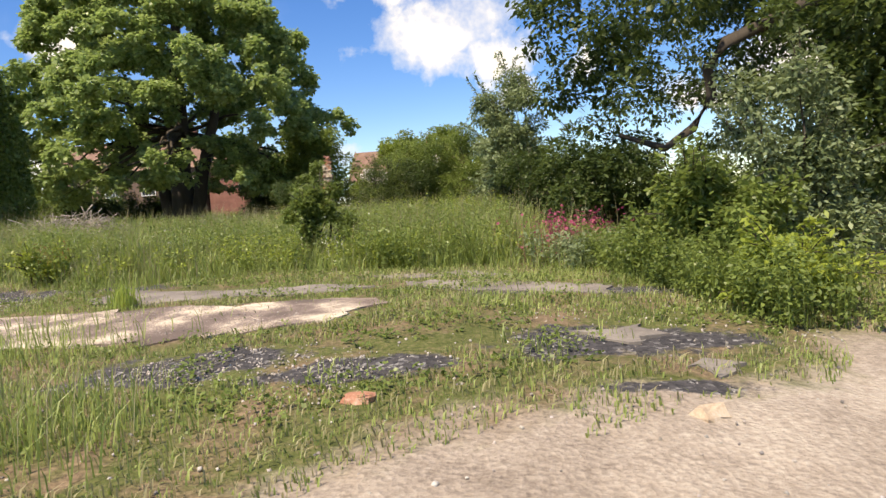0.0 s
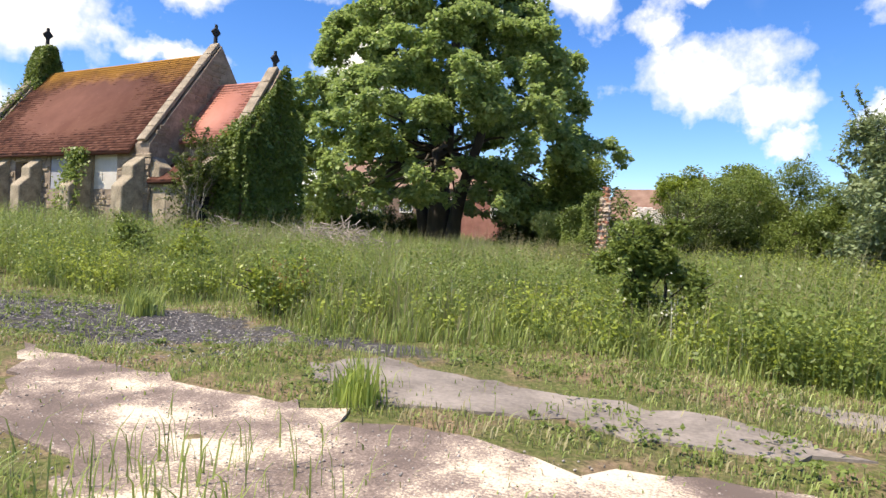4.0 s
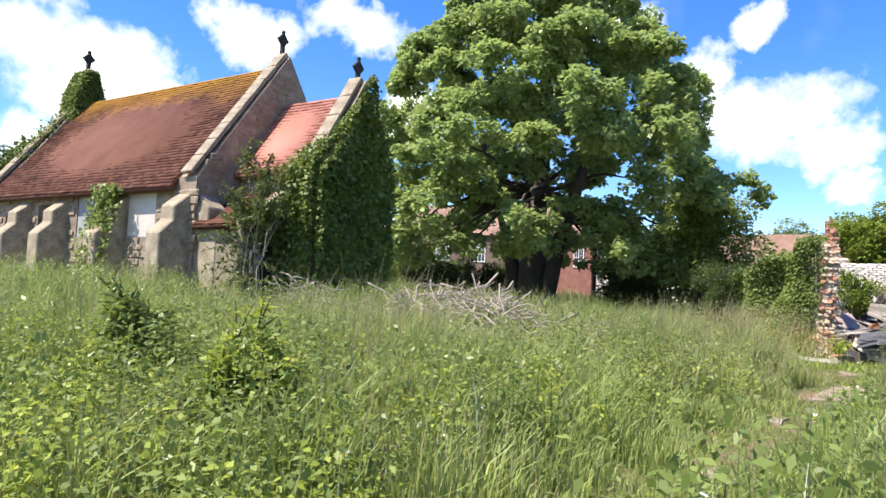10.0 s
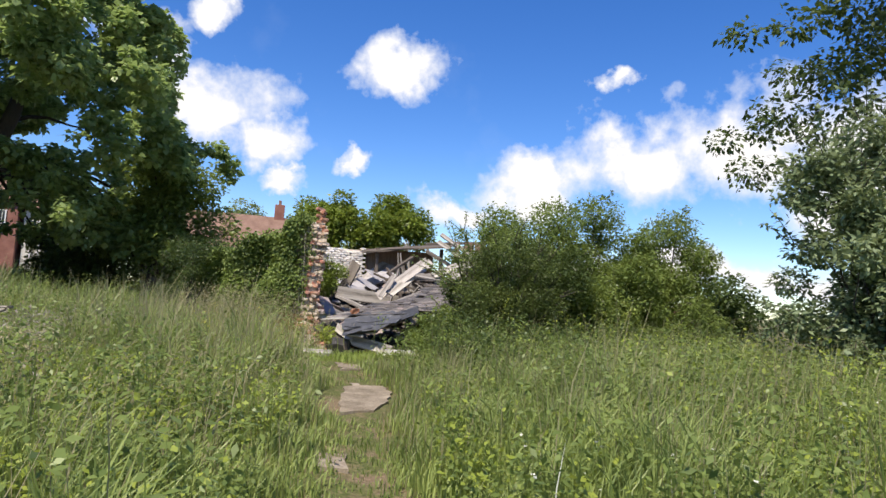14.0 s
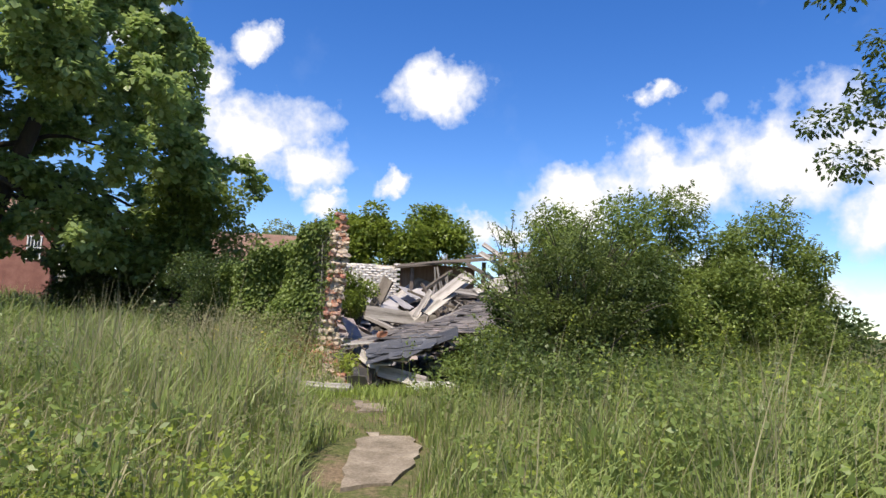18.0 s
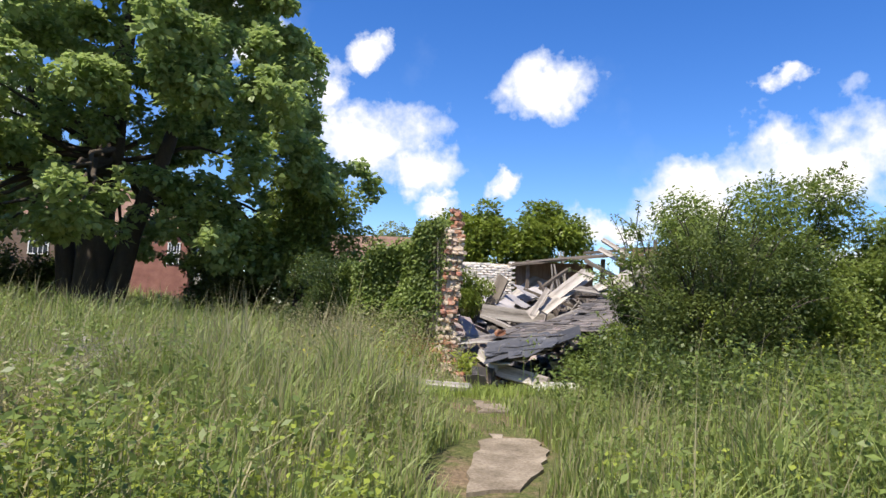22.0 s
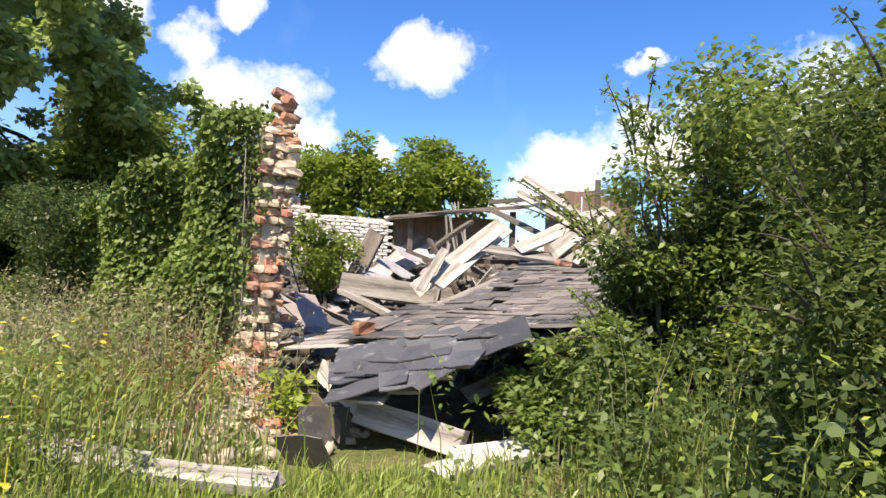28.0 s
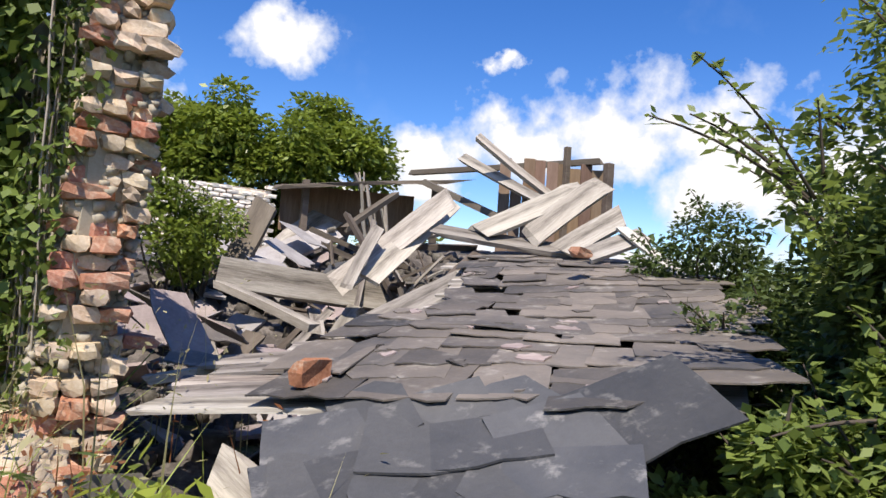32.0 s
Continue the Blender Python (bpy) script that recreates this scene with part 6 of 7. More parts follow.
def wall_ivy(r, total):
    s = r.uniform(0.1, 4.2, total) ** 1.0
    top = np.interp(s, [0, 0.25, 0.6, 1.5, 2.6, 4.2], [3.3, 3.42, 3.34, 3.05, 2.8, 2.5]) + 0.12 * np.sin(s * 5)
    low = 0.85 + 0.6 * np.clip(s - 0.3, 0, 1)
    z = low + (top - low) * r.uniform(0, 1, total) ** 0.8 + r.normal(0, 0.05, total)
    bulge = 0.12 + 0.22 * np.abs(np.sin(s * 2.2 + z * 1.3)) + 0.1 * np.sin(z * 4 + s) + 0.25 * np.clip(s - 0.8, 0, 1.5)
    o = -(0.1 + bulge * r.uniform(0.2, 1, total) ** 0.5)
    over = r.uniform(0, 1, total) < 0.12
    o = np.where(over, r.uniform(-0.3, 0.15, total), o)
    z = np.where(over, top + np.abs(r.normal(0, 0.06, total)), z)
    k = ~((s < 0.32) & (z < 2.9) & (r.uniform(0, 1, total) < 0.85))
    p = np.stack([-4.97 + WB.x * s + WB.y * o, 24.9 + WB.y * s - WB.x * o, z], -1)[k]
    return p, np.tile([-WB.y, WB.x, 0.0], (len(p), 1))


ivy_on("ivy", "thick glossy ivy hanging over the broken wall", wall_ivy, 34000, IVY, 61, 0.068)


def ivy_hang(r, total):
    s = r.uniform(0.0, 0.45, total)
    z = r.uniform(0.85, 3.5, total)
    p = np.stack([-5.06 + WB.x * s + 0.04 * (z - 1.5) - np.abs(r.normal(0, 0.08, total)) + 0.05 * np.sin(z * 5), 24.8 + WB.y * s, z], -1)
    return p, np.tile([-0.7, -0.7, 0.0], (total, 1))


ivy_on("ivy", "trailing ivy strands at the wall's edge", ivy_hang, 1500, IVY, 62, 0.05)
stems_ = []
for k in range(12):
    s, z0, z1 = rr.uniform(0.1, 0.6), rr.uniform(0.8, 1.6), rr.uniform(2.2, 3.5)
    zz = np.linspace(z0, z1, 8)
    xx = -4.97 + WB.x * s - 0.13 + np.cumsum(rr.normal(0, 0.012, 8))
    stems_.append(tube(np.stack([xx, 24.9 + WB.y * s - 0.1 + np.cumsum(rr.normal(0, 0.012, 8)), zz], -1), np.full(8, 0.005), 4))
tagged(new("ivy_stems", np_mesh("ivy_stems", *join(stems_), DEADWOOD)), "woody ivy stems on the wall", "ivy", kind="stuff")

white = thing("limewashed_wall", "ruined limewashed brick wall at the back of the shell", "wall", (-4.8, 33.6, 0))
part("core", box_mesh("core", (3.0, 0.2, 2.55), LIMEWASH, 0.02, 0.02, 4, 3), white, m=pose(1.3, 0.14, 0.95))
WBR = [brick_mesh((0.212, 0.1, 0.066), LIMEWASH, prnd, 0.006) for _ in range(6)]
for row in range(20):
    z = 2.25 + row * 0.077
    for c in range(13):
        x = c * 0.222 + (0.11 if row % 2 else 0)
        top = 3.62 + 0.1 * math.sin(x * 2.1) + (0.12 if x < 0.7 else 0) - (0.12 if 0.9 < x < 1.5 else 0)
        if z < top - prnd.uniform(0, 0.08):
            part("brick", prnd.choice(WBR), white, m=pose(x, prnd.gauss(0, 0.006), z, prnd.gauss(0, 1), prnd.gauss(0, 1), prnd.gauss(0, 1)))

# Bricks that have fallen.
LYING = [(-4.72, 25.4, 1.62, 20), (-4.15, 24.35, 1.6, 35), (-1.66, 25.6, 2.33, 10)]
for k, (x, y, z, a) in enumerate(LYING):
    ob = new("brick", STRETCH[k % 2])
    ob.matrix_basis = pose(x, y, z + (0.02 if k != 1 else 0.035), 4 if k != 1 else 90, 3, a)
    tagged(ob, "single red brick lying on the slates", "brick", "bricks on the roof")
for k in range(70):
    t = prnd.random()
    x, y = -5.25 + prnd.gauss(0, 0.28) + 0.5 * t, 24.35 - 0.9 * prnd.random() ** 1.3 + 0.2 * prnd.random()
    ob = new("brick", prnd.choice(FALLEN + STRETCH[:3]))
    lift = max(0.0, 0.44 - 0.8 * abs(x + 5.15)) * max(0, (y - 23.4))
    ob.matrix_basis = pose(x, y, gz(x, y) + 0.03 + lift, prnd.uniform(-40, 40), prnd.uniform(-40, 40), prnd.uniform(0, 180))
    tagged(ob, "fallen brick with mortar at the foot of the wall", "brick", "bricks fallen from the wall")
for k in range(26):
    x, y = -4.84 + prnd.gauss(0, 0.17), 23.98 + prnd.gauss(0, 0.13)
    ob = new("brick", prnd.choice(FALLEN[:2] + STRETCH[:2]))
    ob.matrix_basis = pose(x, y, gz(x, y) + 0.035 + (0.06 if k % 3 == 0 else 0.0), prnd.uniform(-25, 25), prnd.uniform(-25, 25), prnd.uniform(0, 180))
    tagged(ob, "broken red brick in the pile below the wall", "brick", "bricks fallen from the wall")
q = np.stack([rr.normal(-5.15, 0.36, 1500), 24.6 - np.abs(rr.normal(0, 0.5, 1500))], -1)
chunks("rubble", "crumbled mortar and brick below the wall", np.column_stack([q, ground_z(q[:, 0], q[:, 1]) + 0.02 + np.clip(0.42 - 0.8 * np.abs(q[:, 0] + 5.15), 0, 1) * np.clip(q[:, 1] - 23.4, 0, 1)]), 0.1, BUFF, rr)

# ---- broken concrete at the start ----
CONCRETE = surface("worn_concrete", [(0.11, 0.095, 0.08), (0.2, 0.175, 0.15), (0.29, 0.255, 0.22)], 1.6, 30, 0.95, 0.5, 0.2, random_by="object", spread=(0.34, 0.62))
MOTTLED = surface("mottled_pale_gravel", [(0.13, 0.1, 0.085), (0.2, 0.155, 0.13), (0.26, 0.205, 0.17), (0.5, 0.42, 0.32), (0.62, 0.54, 0.42)], 1.5, 70, 0.97, 1.0, spread=(0.43, 0.59), bump_d=0.006)
TRODDEN = surface("trodden_earth", [(0.13, 0.105, 0.07), (0.24, 0.195, 0.14), (0.38, 0.32, 0.24)], 2.5, 40, 0.97, 0.8, spread=(0.36, 0.64))
PEBBLE = surface("pebble", [(0.15, 0.13, 0.115), (0.32, 0.29, 0.26), (0.58, 0.54, 0.49)], 2, 30, 0.9, 0.3, 1.0)
srnd = random.Random(5)


def broken_slab(name, label, outline, up, mat, category="slab", group="broken concrete slabs", wob=0.12, thick=0.05):
    """A worn slab with a ragged outline, following the ground."""
    pts = []
    for (x0, y0), (x1, y1) in zip(outline, outline[1:] + outline[:1]):
        n = max(2, int(math.hypot(x1 - x0, y1 - y0) / 0.16))
        for k in range(n):
            s = k / n
            pts.append((x0 + (x1 - x0) * s + srnd.gauss(0, wob * 0.5), y0 + (y1 - y0) * s + srnd.gauss(0, wob * 0.5)))
    bm = bmesh.new()
    vs = [bm.verts.new((x, y, 0)) for x, y in pts]
    f = bm.faces.new(vs)
    bmesh.ops.triangulate(bm, faces=[f])
    bmesh.ops.subdivide_edges(bm, edges=[e for e in bm.edges if e.calc_length() > 0.4], cuts=2, use_grid_fill=False)
    bmesh.ops.triangulate(bm, faces=bm.faces[:])
    rim = [e for e in bm.edges if len(e.link_faces) == 1]
    out = bmesh.ops.extrude_edge_only(bm, edges=rim)
    low = {e for e in out["geom"] if isinstance(e, bmesh.types.BMVert)}
    for q in bm.verts:
        q.co.z = gz(q.co.x, q.co.y) + (up if q not in low else up - thick) + 0.008 * noise.noise((q.co.x * 2, q.co.y * 2, 0))
    bmesh.ops.recalc_face_normals(bm, faces=bm.faces[:])
    return tagged(new(name, bm_mesh(name, bm, mat)), label, category, group)


for k, o in enumerate(([(-6.6, 7.05), (-4.6, 6.75), (-2.95, 6.55), (-2.2, 6.35), (-1.5, 6.7), (-0.95, 6.5), (-0.72, 6.05), (-1.1, 5.35), (-1.8, 5.1), (-2.95, 5.15), (-3.6, 5.2), (-5.2, 5.75)],
                       [(-0.6, 7.5), (0.4, 7.6), (1.5, 6.6), (1.4, 6.0), (0.2, 6.35), (-0.25, 6.8)], [(-4.45, 7.5), (-4.1, 8.15), (-2.9, 7.95), (-1.6, 7.75), (-0.94, 7.3), (-1.5, 7.0), (-2.6, 7.15), (-3.6, 7.0)],
                       [(0.9, 4.55), (1.25, 4.75), (1.48, 4.5), (1.25, 4.16), (0.95, 4.28)], [(1.31, 3.63), (1.63, 3.69), (1.61, 3.49), (1.39, 3.4)], [(-1.2, 8.5), (0.2, 8.6), (0.9, 8.0), (-0.8, 7.9)])):
    broken_slab("concrete_slab", "worn pale concrete slab broken up by turf" if k else "worn strip of pale gravelly concrete", o, 0.014, CONCRETE if k else MOTTLED, wob=0.12 if k else 0.1)
for o in ([(-5.15, 19.75), (-4.66, 19.8), (-4.7, 19.3), (-4.98, 18.5), (-5.2, 18.05), (-5.62, 18.0), (-5.5, 18.5), (-5.38, 19.1)], [(-4.95, 21.45), (-4.55, 21.5), (-4.7, 20.9), (-5.05, 20.9)], [(-6.15, 16.2), (-5.9, 16.2), (-5.95, 15.8), (-6.2, 15.8)]):
    broken_slab("path_slab", "bare sandy paving slab on the trodden path", o, 0.026, TRODDEN, "slab", "slabs of the path", 0.05)
# The trodden line: a strip of bare earth that follows the ground, its width wandering.
way = []
for a, b in zip(FOOTWAY[1:-1], FOOTWAY[2:]):
    for t in np.linspace(0, 1, 14, endpoint=False):
        way.append(a + (b - a) * t)
way = np.array(way)
across = np.gradient(way, axis=0)
across = np.stack([across[:, 1], -across[:, 0]], -1) / np.linalg.norm(across, axis=1, keepdims=True)
wide = np.array([0.02 + 0.12 * noise.noise((x * 1.1, y * 1.1, 2.0)) + 0.08 * noise.noise((x * 5, y * 5, 4.0)) for x, y in way]).clip(0.008, 0.2)
strip = np.stack([way + across * (wide * e)[:, None] for e in (-1, -0.4, 0.4, 1)], 1).reshape(-1, 2)
n = len(way)
cols = np.arange(3)
f = np.stack([np.stack([i * 4 + cols, i * 4 + cols + 1, (i + 1) * 4 + cols + 1, (i + 1) * 4 + cols], -1) for i in range(n - 1)]).reshape(-1, 4)
tagged(new("footpath", np_mesh("footpath", np.column_stack([strip, ground_z(strip[:, 0], strip[:, 1]) + np.repeat(np.where(wide > 0.05, 0.018, -0.06), 4)]), f, TRODDEN, True)), "narrow trodden earth path through the grass", "path", kind="structure")
rr = np.random.default_rng(44)
q = np.concatenate([np.stack([rr.normal(-1.75, 0.45, 500), rr.normal(4.1, 0.25, 500)], -1), np.stack([rr.normal(-0.7, 0.35, 300), rr.normal(3.75, 0.25, 300)], -1), np.stack([rr.uniform(-9, -5, 1500), rr.uniform(6.8, 9.4, 1500)], -1), np.stack([rr.uniform(-2, 4, 500), rr.uniform(1.2, 4.6, 500)], -1), np.stack([rr.uniform(0.3, 2.5, 400), rr.uniform(4, 7, 400)], -1)])
g2 = np.stack([rr.uniform(-6.0, -0.9, 1300), rr.uniform(5.3, 6.5, 1300)], -1)
chunks("gravel", "loose pale gravel and stones", np.column_stack([q, ground_z(q[:, 0], q[:, 1]) + 0.003]), 0.014, PEBBLE, rr, cat="gravel")
chunks("gravel", "fine grit over the worn concrete", np.column_stack([g2, ground_z(g2[:, 0], g2[:, 1]) + 0.014]), 0.009, PEBBLE, rr, cat="gravel")
for x, y in ((1.15, 2.85), (-0.5, 3.3)):
    ob = new("brick", FALLEN[1 if x < 1 else 2])
    ob.matrix_basis = pose(x, y, gz(x, y) + 0.0, 5, 4, 33 * x)
    tagged(ob, "broken brick lying on the track", "brick", "bricks on the track")


# ---- weeds, brambles, flowers ----
def plants(name, label, pts, height, per, size, mat, r, droop=0.35, aspect=0.6, spread=0.12, stems=True, cat="plants"):
    """Leafy stalks: leaves set round upright stems, one mesh of leaves and one of stalks."""
    n = len(pts)
    z = ground_z(pts[:, 0], pts[:, 1])
    lean = r.normal(0, 0.16, (n, 2)) * height[:, None]
    k = np.repeat(np.arange(n), per)
    s = r.uniform(0.12, 1, n * per) ** 0.8
    a = r.uniform(0, 6.283, n * per)
    rad = spread * height[k] * r.uniform(0.1, 1.0, n * per) * (1.15 - 0.7 * s)
    p = np.stack([pts[k, 0] + lean[k, 0] * s + np.cos(a) * rad, pts[k, 1] + lean[k, 1] * s + np.sin(a) * rad, z[k] + height[k] * s], -1)
    v, f = leaf_quads(p, size, r, droop, aspect, np.stack([np.cos(a), np.sin(a), 0 * a], -1) * 0.7)
    ob = tagged(new(name, np_mesh(name, v, f, mat)), label, cat, kind="stuff")
    if stems:
        v, q, t = blades(pts, height, np.full(n, 0.008), r, 0.2)
        part("stalks", np_mesh("stalks", v, np.concatenate([q[:, [0, 1, 2]], q[:, [0, 2, 3]], t[:, :3]]), mat), ob)
    return ob


r = np.random.default_rng(60)


def clumped(r, n, x0, x1, y0, y1, groups, rad):
    c = scatter(r, groups, x0, x1, y0, y1)
    return c[r.integers(0, groups, n)] + r.normal(0, rad, (n, 2))


def clear_of_path(p, dist):
    return p[(line_distance(p, FOOTWAY) > dist) & (line_distance(p, PATHLINE) > max(0.6, dist))]


def bank(p):
    """Right of the path and short of the ruin."""
    lim = np.interp(p[:, 1], [12.5, 15, 18, 20, 22, 24], [-3.2, -3.7, -3.6, -3.5, -3.3, -3.0])
    return p[(p[:, 0] > lim) & (p[:, 1] < 22.7 + 0.25 * (p[:, 0] + 4))]


p = clear_of_path(bank(np.concatenate([scatter(r, 1500, -4.2, 3.5, 12.5, 23), scatter(r, 600, -4.2, -1.5, 15, 22.6)])), 0.8)
h = r.uniform(0.5, 1.05, len(p)) * np.interp(p[:, 1], [12.5, 15, 19, 23], [0.65, 0.95, 1.05, 1.0])
# Brambles nearer the ruin take the leaf with shade in its colour.
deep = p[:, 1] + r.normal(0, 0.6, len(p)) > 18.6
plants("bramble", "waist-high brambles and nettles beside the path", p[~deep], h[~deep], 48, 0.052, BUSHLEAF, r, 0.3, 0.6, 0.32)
plants("bramble", "tangled brambles at the foot of the elders, shade in their colour", p[deep], h[deep], 60, 0.05, DARKLEAF, r, 0.3, 0.6, 0.34)
p = clear_of_path(bank(scatter(r, 650, -4.2, 3.5, 12.5, 20.5)), 0.9)
plants("bramble", "fresh green nettle tops beside the path", p, r.uniform(0.6, 1.15, len(p)), 26, 0.05, LIMELEAF, r, 0.3, 0.5, 0.22)
p = clear_of_path(bank(scatter(r, 26, -2.9, 1, 20, 22.5)), 0.8)
plants("sapling", "pale young saplings among the brambles", p, r.uniform(0.9, 1.5, len(p)), 40, 0.055, LIMELEAF, r, 0.3, 0.5, 0.12)
p = clear_of_path(bank(scatter(r, 9000, -4.2, 3.5, 12.5, 22)), 1.1)
hh = r.uniform(0.5, 1.15, len(p))
grass_mesh("bank_grass", "tall grass growing up through the brambles", p, hh, 0.009 * r.uniform(0.5, 1.6, len(p)), GRASS, r, 0.5)
k = r.uniform(0, 1, len(p)) < 0.18
grass_mesh("seeding_grass", "pale seeding stalks over the brambles", p[k], hh[k] * 1.2, 0.007 * r.uniform(0.5, 1.3, k.sum()), DRYGRASS, r, 0.3)
p = scatter(r, 7000, -13, -5.2, 15, 26)
p = p[in_field(p) & (line_distance(p, FOOTWAY) > 0.35) & (line_distance(p, PATHLINE) > 0.9)]
grass_mesh("dead_grass", "bleached dead grass left of the path", p, r.uniform(0.3, 0.75, len(p)), 0.008 * r.uniform(0.5, 1.6, len(p)), DRYGRASS, r, 0.8)
p = np.concatenate([np.column_stack([r.normal(x, 0.45, 260), r.normal(y, 0.4, 260)]) for x, y in ((-9.4, 22.4), (-7.9, 22.3), (-9.0, 20.8))])
plants("dead_stalks", "bleached dead stalks in the tall grass", p, r.uniform(0.25, 0.6, len(p)), 8, 0.07, DRYSTALK, r, 0.2, 0.25, 0.25)
p = clear_of_path(clumped(r, 4000, -13, 1, 9.3, 18, 300, 0.24), 0.5)
p = p[in_field(p)]
plants("broadleaf_weeds", "pale green broad-leaved weeds in the grass", p, r.uniform(0.2, 0.62, len(p)), 16, 0.046, LIMELEAF, r, 0.4, 0.7, 0.3, False)
p = clear_of_path(clumped(r, 4200, -13, 1, 9.3, 20, 300, 0.25), 0.5)
p = p[in_field(p)]
plants("broadleaf_weeds", "dull green leafy weeds in the grass", p, r.uniform(0.2, 0.65, len(p)), 18, 0.042, BUSHLEAF, r, 0.4, 0.6, 0.3, False)
p = clear_of_path(np.concatenate([clumped(r, 5200, -20, 2, 9.3, 30, 260, 0.38), clumped(r, 1000, -11, 1.2, 9.2, 13.5, 60, 0.22)]), 0.45)
p = p[in_field(p)]
plants("nettles", "darker nettles standing in the grass", p, r.uniform(0.4, 0.95, len(p)), 26, 0.052, BUSHLEAF, r, 0.3, 0.5, 0.22)
p = scatter(r, 6500, -11, 3.5, 2.6, 9.8)
p = p[(p[:, 1] > 3.4 + 0.4 * p[:, 0]) & (np.array([noise.noise((a * 1.1, b * 1.1, 5.0)) for a, b in p]) > 0.0) & ~((p[:, 1] > 5.1) & (p[:, 1] < 6.8) & (p[:, 0] > -6.4) & (p[:, 0] < -0.8))]
plants("rosette_weeds", "low weeds and clover in the turf", p, r.uniform(0.03, 0.12, len(p)), 9, 0.034, BUSHLEAF, r, 0.1, 0.7, 0.9, False)
p = np.column_stack([r.normal(-4.78, 0.08, 26), r.normal(24.0, 0.2, 26)])
plants("dock", "coarse green dock leaves at the rubble's foot", p, r.uniform(0.25, 0.5, 26), 14, 0.12, LIMELEAF, r, 0.1, 0.45, 0.3)
p = np.column_stack([r.normal(-5.85, 0.5, 330), r.normal(24.4, 0.5, 330)])
plants("red_dock", "red-brown seeding dock by the wall", p, r.uniform(0.2, 0.7, 330), 16, 0.045, REDLEAF, r, 0.2, 0.5, 0.18)
p = np.column_stack([r.normal(-6.4, 0.75, 900), r.normal(25.0, 0.8, 900)])
plants("wild_flowers", "dry flowering weeds left of the wall", p, r.uniform(0.4, 1.2, 900), 18, 0.04, DRYGRASS, r, 0.2, 0.4, 0.18)
p = np.column_stack([r.normal(-6.6, 0.5, 26), r.normal(23.6, 0.8, 26)])
plants("ragwort", "yellow flower heads in the grass", p, r.uniform(0.5, 0.9, 26), 4, 0.05, YELLOWP, r, 0, 0.9, 0.05)
p = clear_of_path(np.concatenate([scatter(r, 90, -8, -1, 9.6, 14), scatter(r, 60, -3.5, 3, 13, 22)]), 0.7)
plants("white_flowers", "white flower heads scattered in the grass", p, r.uniform(0.45, 0.85, len(p)), 5, 0.026, WHITEP, r, -0.2, 0.95, 0.05)
p = np.column_stack([r.normal(1.75, 0.35, 110), r.normal(9.9, 0.3, 110)])
plants("valerian", "pink valerian flowers below the bushes", p, r.uniform(0.55, 0.85, 110), 8, 0.045, PINK, r, -0.2, 0.9, 0.12)
p = np.column_stack([r.normal(1.8, 0.4, 220), r.normal(9.4, 0.4, 220)])
plants("grey_weeds", "grey-green leafy weeds at the field edge", p, r.uniform(0.25, 0.55, 220), 14, 0.09, SILVER, r, 0.2, 0.35, 0.3)
y_ = r.uniform(4.4, 9.5, 700)
p = np.column_stack([2.0 + 0.12 * (7 - y_) + np.abs(r.normal(0, 0.5, 700)) - 0.1, y_])
plants("nettles", "leafy nettles and bindweed along the foot of the bushes", p, r.uniform(0.2, 0.65, 700), 26, 0.05, BUSHLEAF, r, 0.3, 0.5, 0.25)

# DARKLEAF bushes here carry the ruin side's shading in their leaf colour.
for at, rad, n, mat, lab, sd in (((-6.2, 9.7), (0.36, 0.32, 0.3), 2000, LIMELEAF, "young yellow-green shrub at the tarmac's edge", 71), ((-2.3, 10.9), (0.55, 0.5, 0.8), 11000, BUSHLEAF, "small dark green shrub in the grass", 72),
                                 ((-9.3, 11.5), (0.34, 0.3, 0.42), 2200, LIMELEAF, "pale young sapling in tall grass", 73), ((-11.2, 12.2), (0.5, 0.5, 0.4), 3000, BUSHLEAF, "low shrub in tall grass", 74),
                                 ((-3.0, 23.0), (0.38, 0.36, 0.45), 6000, BUSHLEAF, "sunlit leafy bush under the broken eave", 87), ((-2.72, 22.72), (0.5, 0.42, 0.52), 7000, BUSHLEAF, "bright leafy sapling against the slates", 75), ((-2.0, 22.9), (0.7, 0.6, 1.0), 16000, DARKLEAF, "elder against the ruin, shade put into its leaf colour", 76), ((-1.35, 24.0), (0.75, 0.8, 1.0), 15000, DARKLEAF, "bush pressing against the slates, shade put into its leaves", 85), ((-0.7, 25.2), (0.7, 0.7, 1.0), 12000, DARKLEAF, "bush behind the slates, shade put into its leaves", 86),
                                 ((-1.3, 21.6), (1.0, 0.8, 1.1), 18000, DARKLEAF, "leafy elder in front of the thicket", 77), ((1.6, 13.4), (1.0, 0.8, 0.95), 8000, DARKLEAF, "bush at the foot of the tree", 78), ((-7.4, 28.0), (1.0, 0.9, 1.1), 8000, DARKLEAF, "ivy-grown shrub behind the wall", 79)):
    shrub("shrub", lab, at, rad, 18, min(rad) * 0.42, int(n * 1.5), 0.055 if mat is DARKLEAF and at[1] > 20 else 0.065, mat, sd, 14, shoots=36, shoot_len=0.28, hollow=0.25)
p = np.column_stack([r.normal(-6.12, 0.13, 14), r.normal(9.65, 0.12, 14)])
plants("red_shoots", "red-brown young shoots on the shrub", p, r.uniform(0.55, 0.72, 14), 20, 0.035, REDLEAF, r, 0.1, 0.5, 0.1)
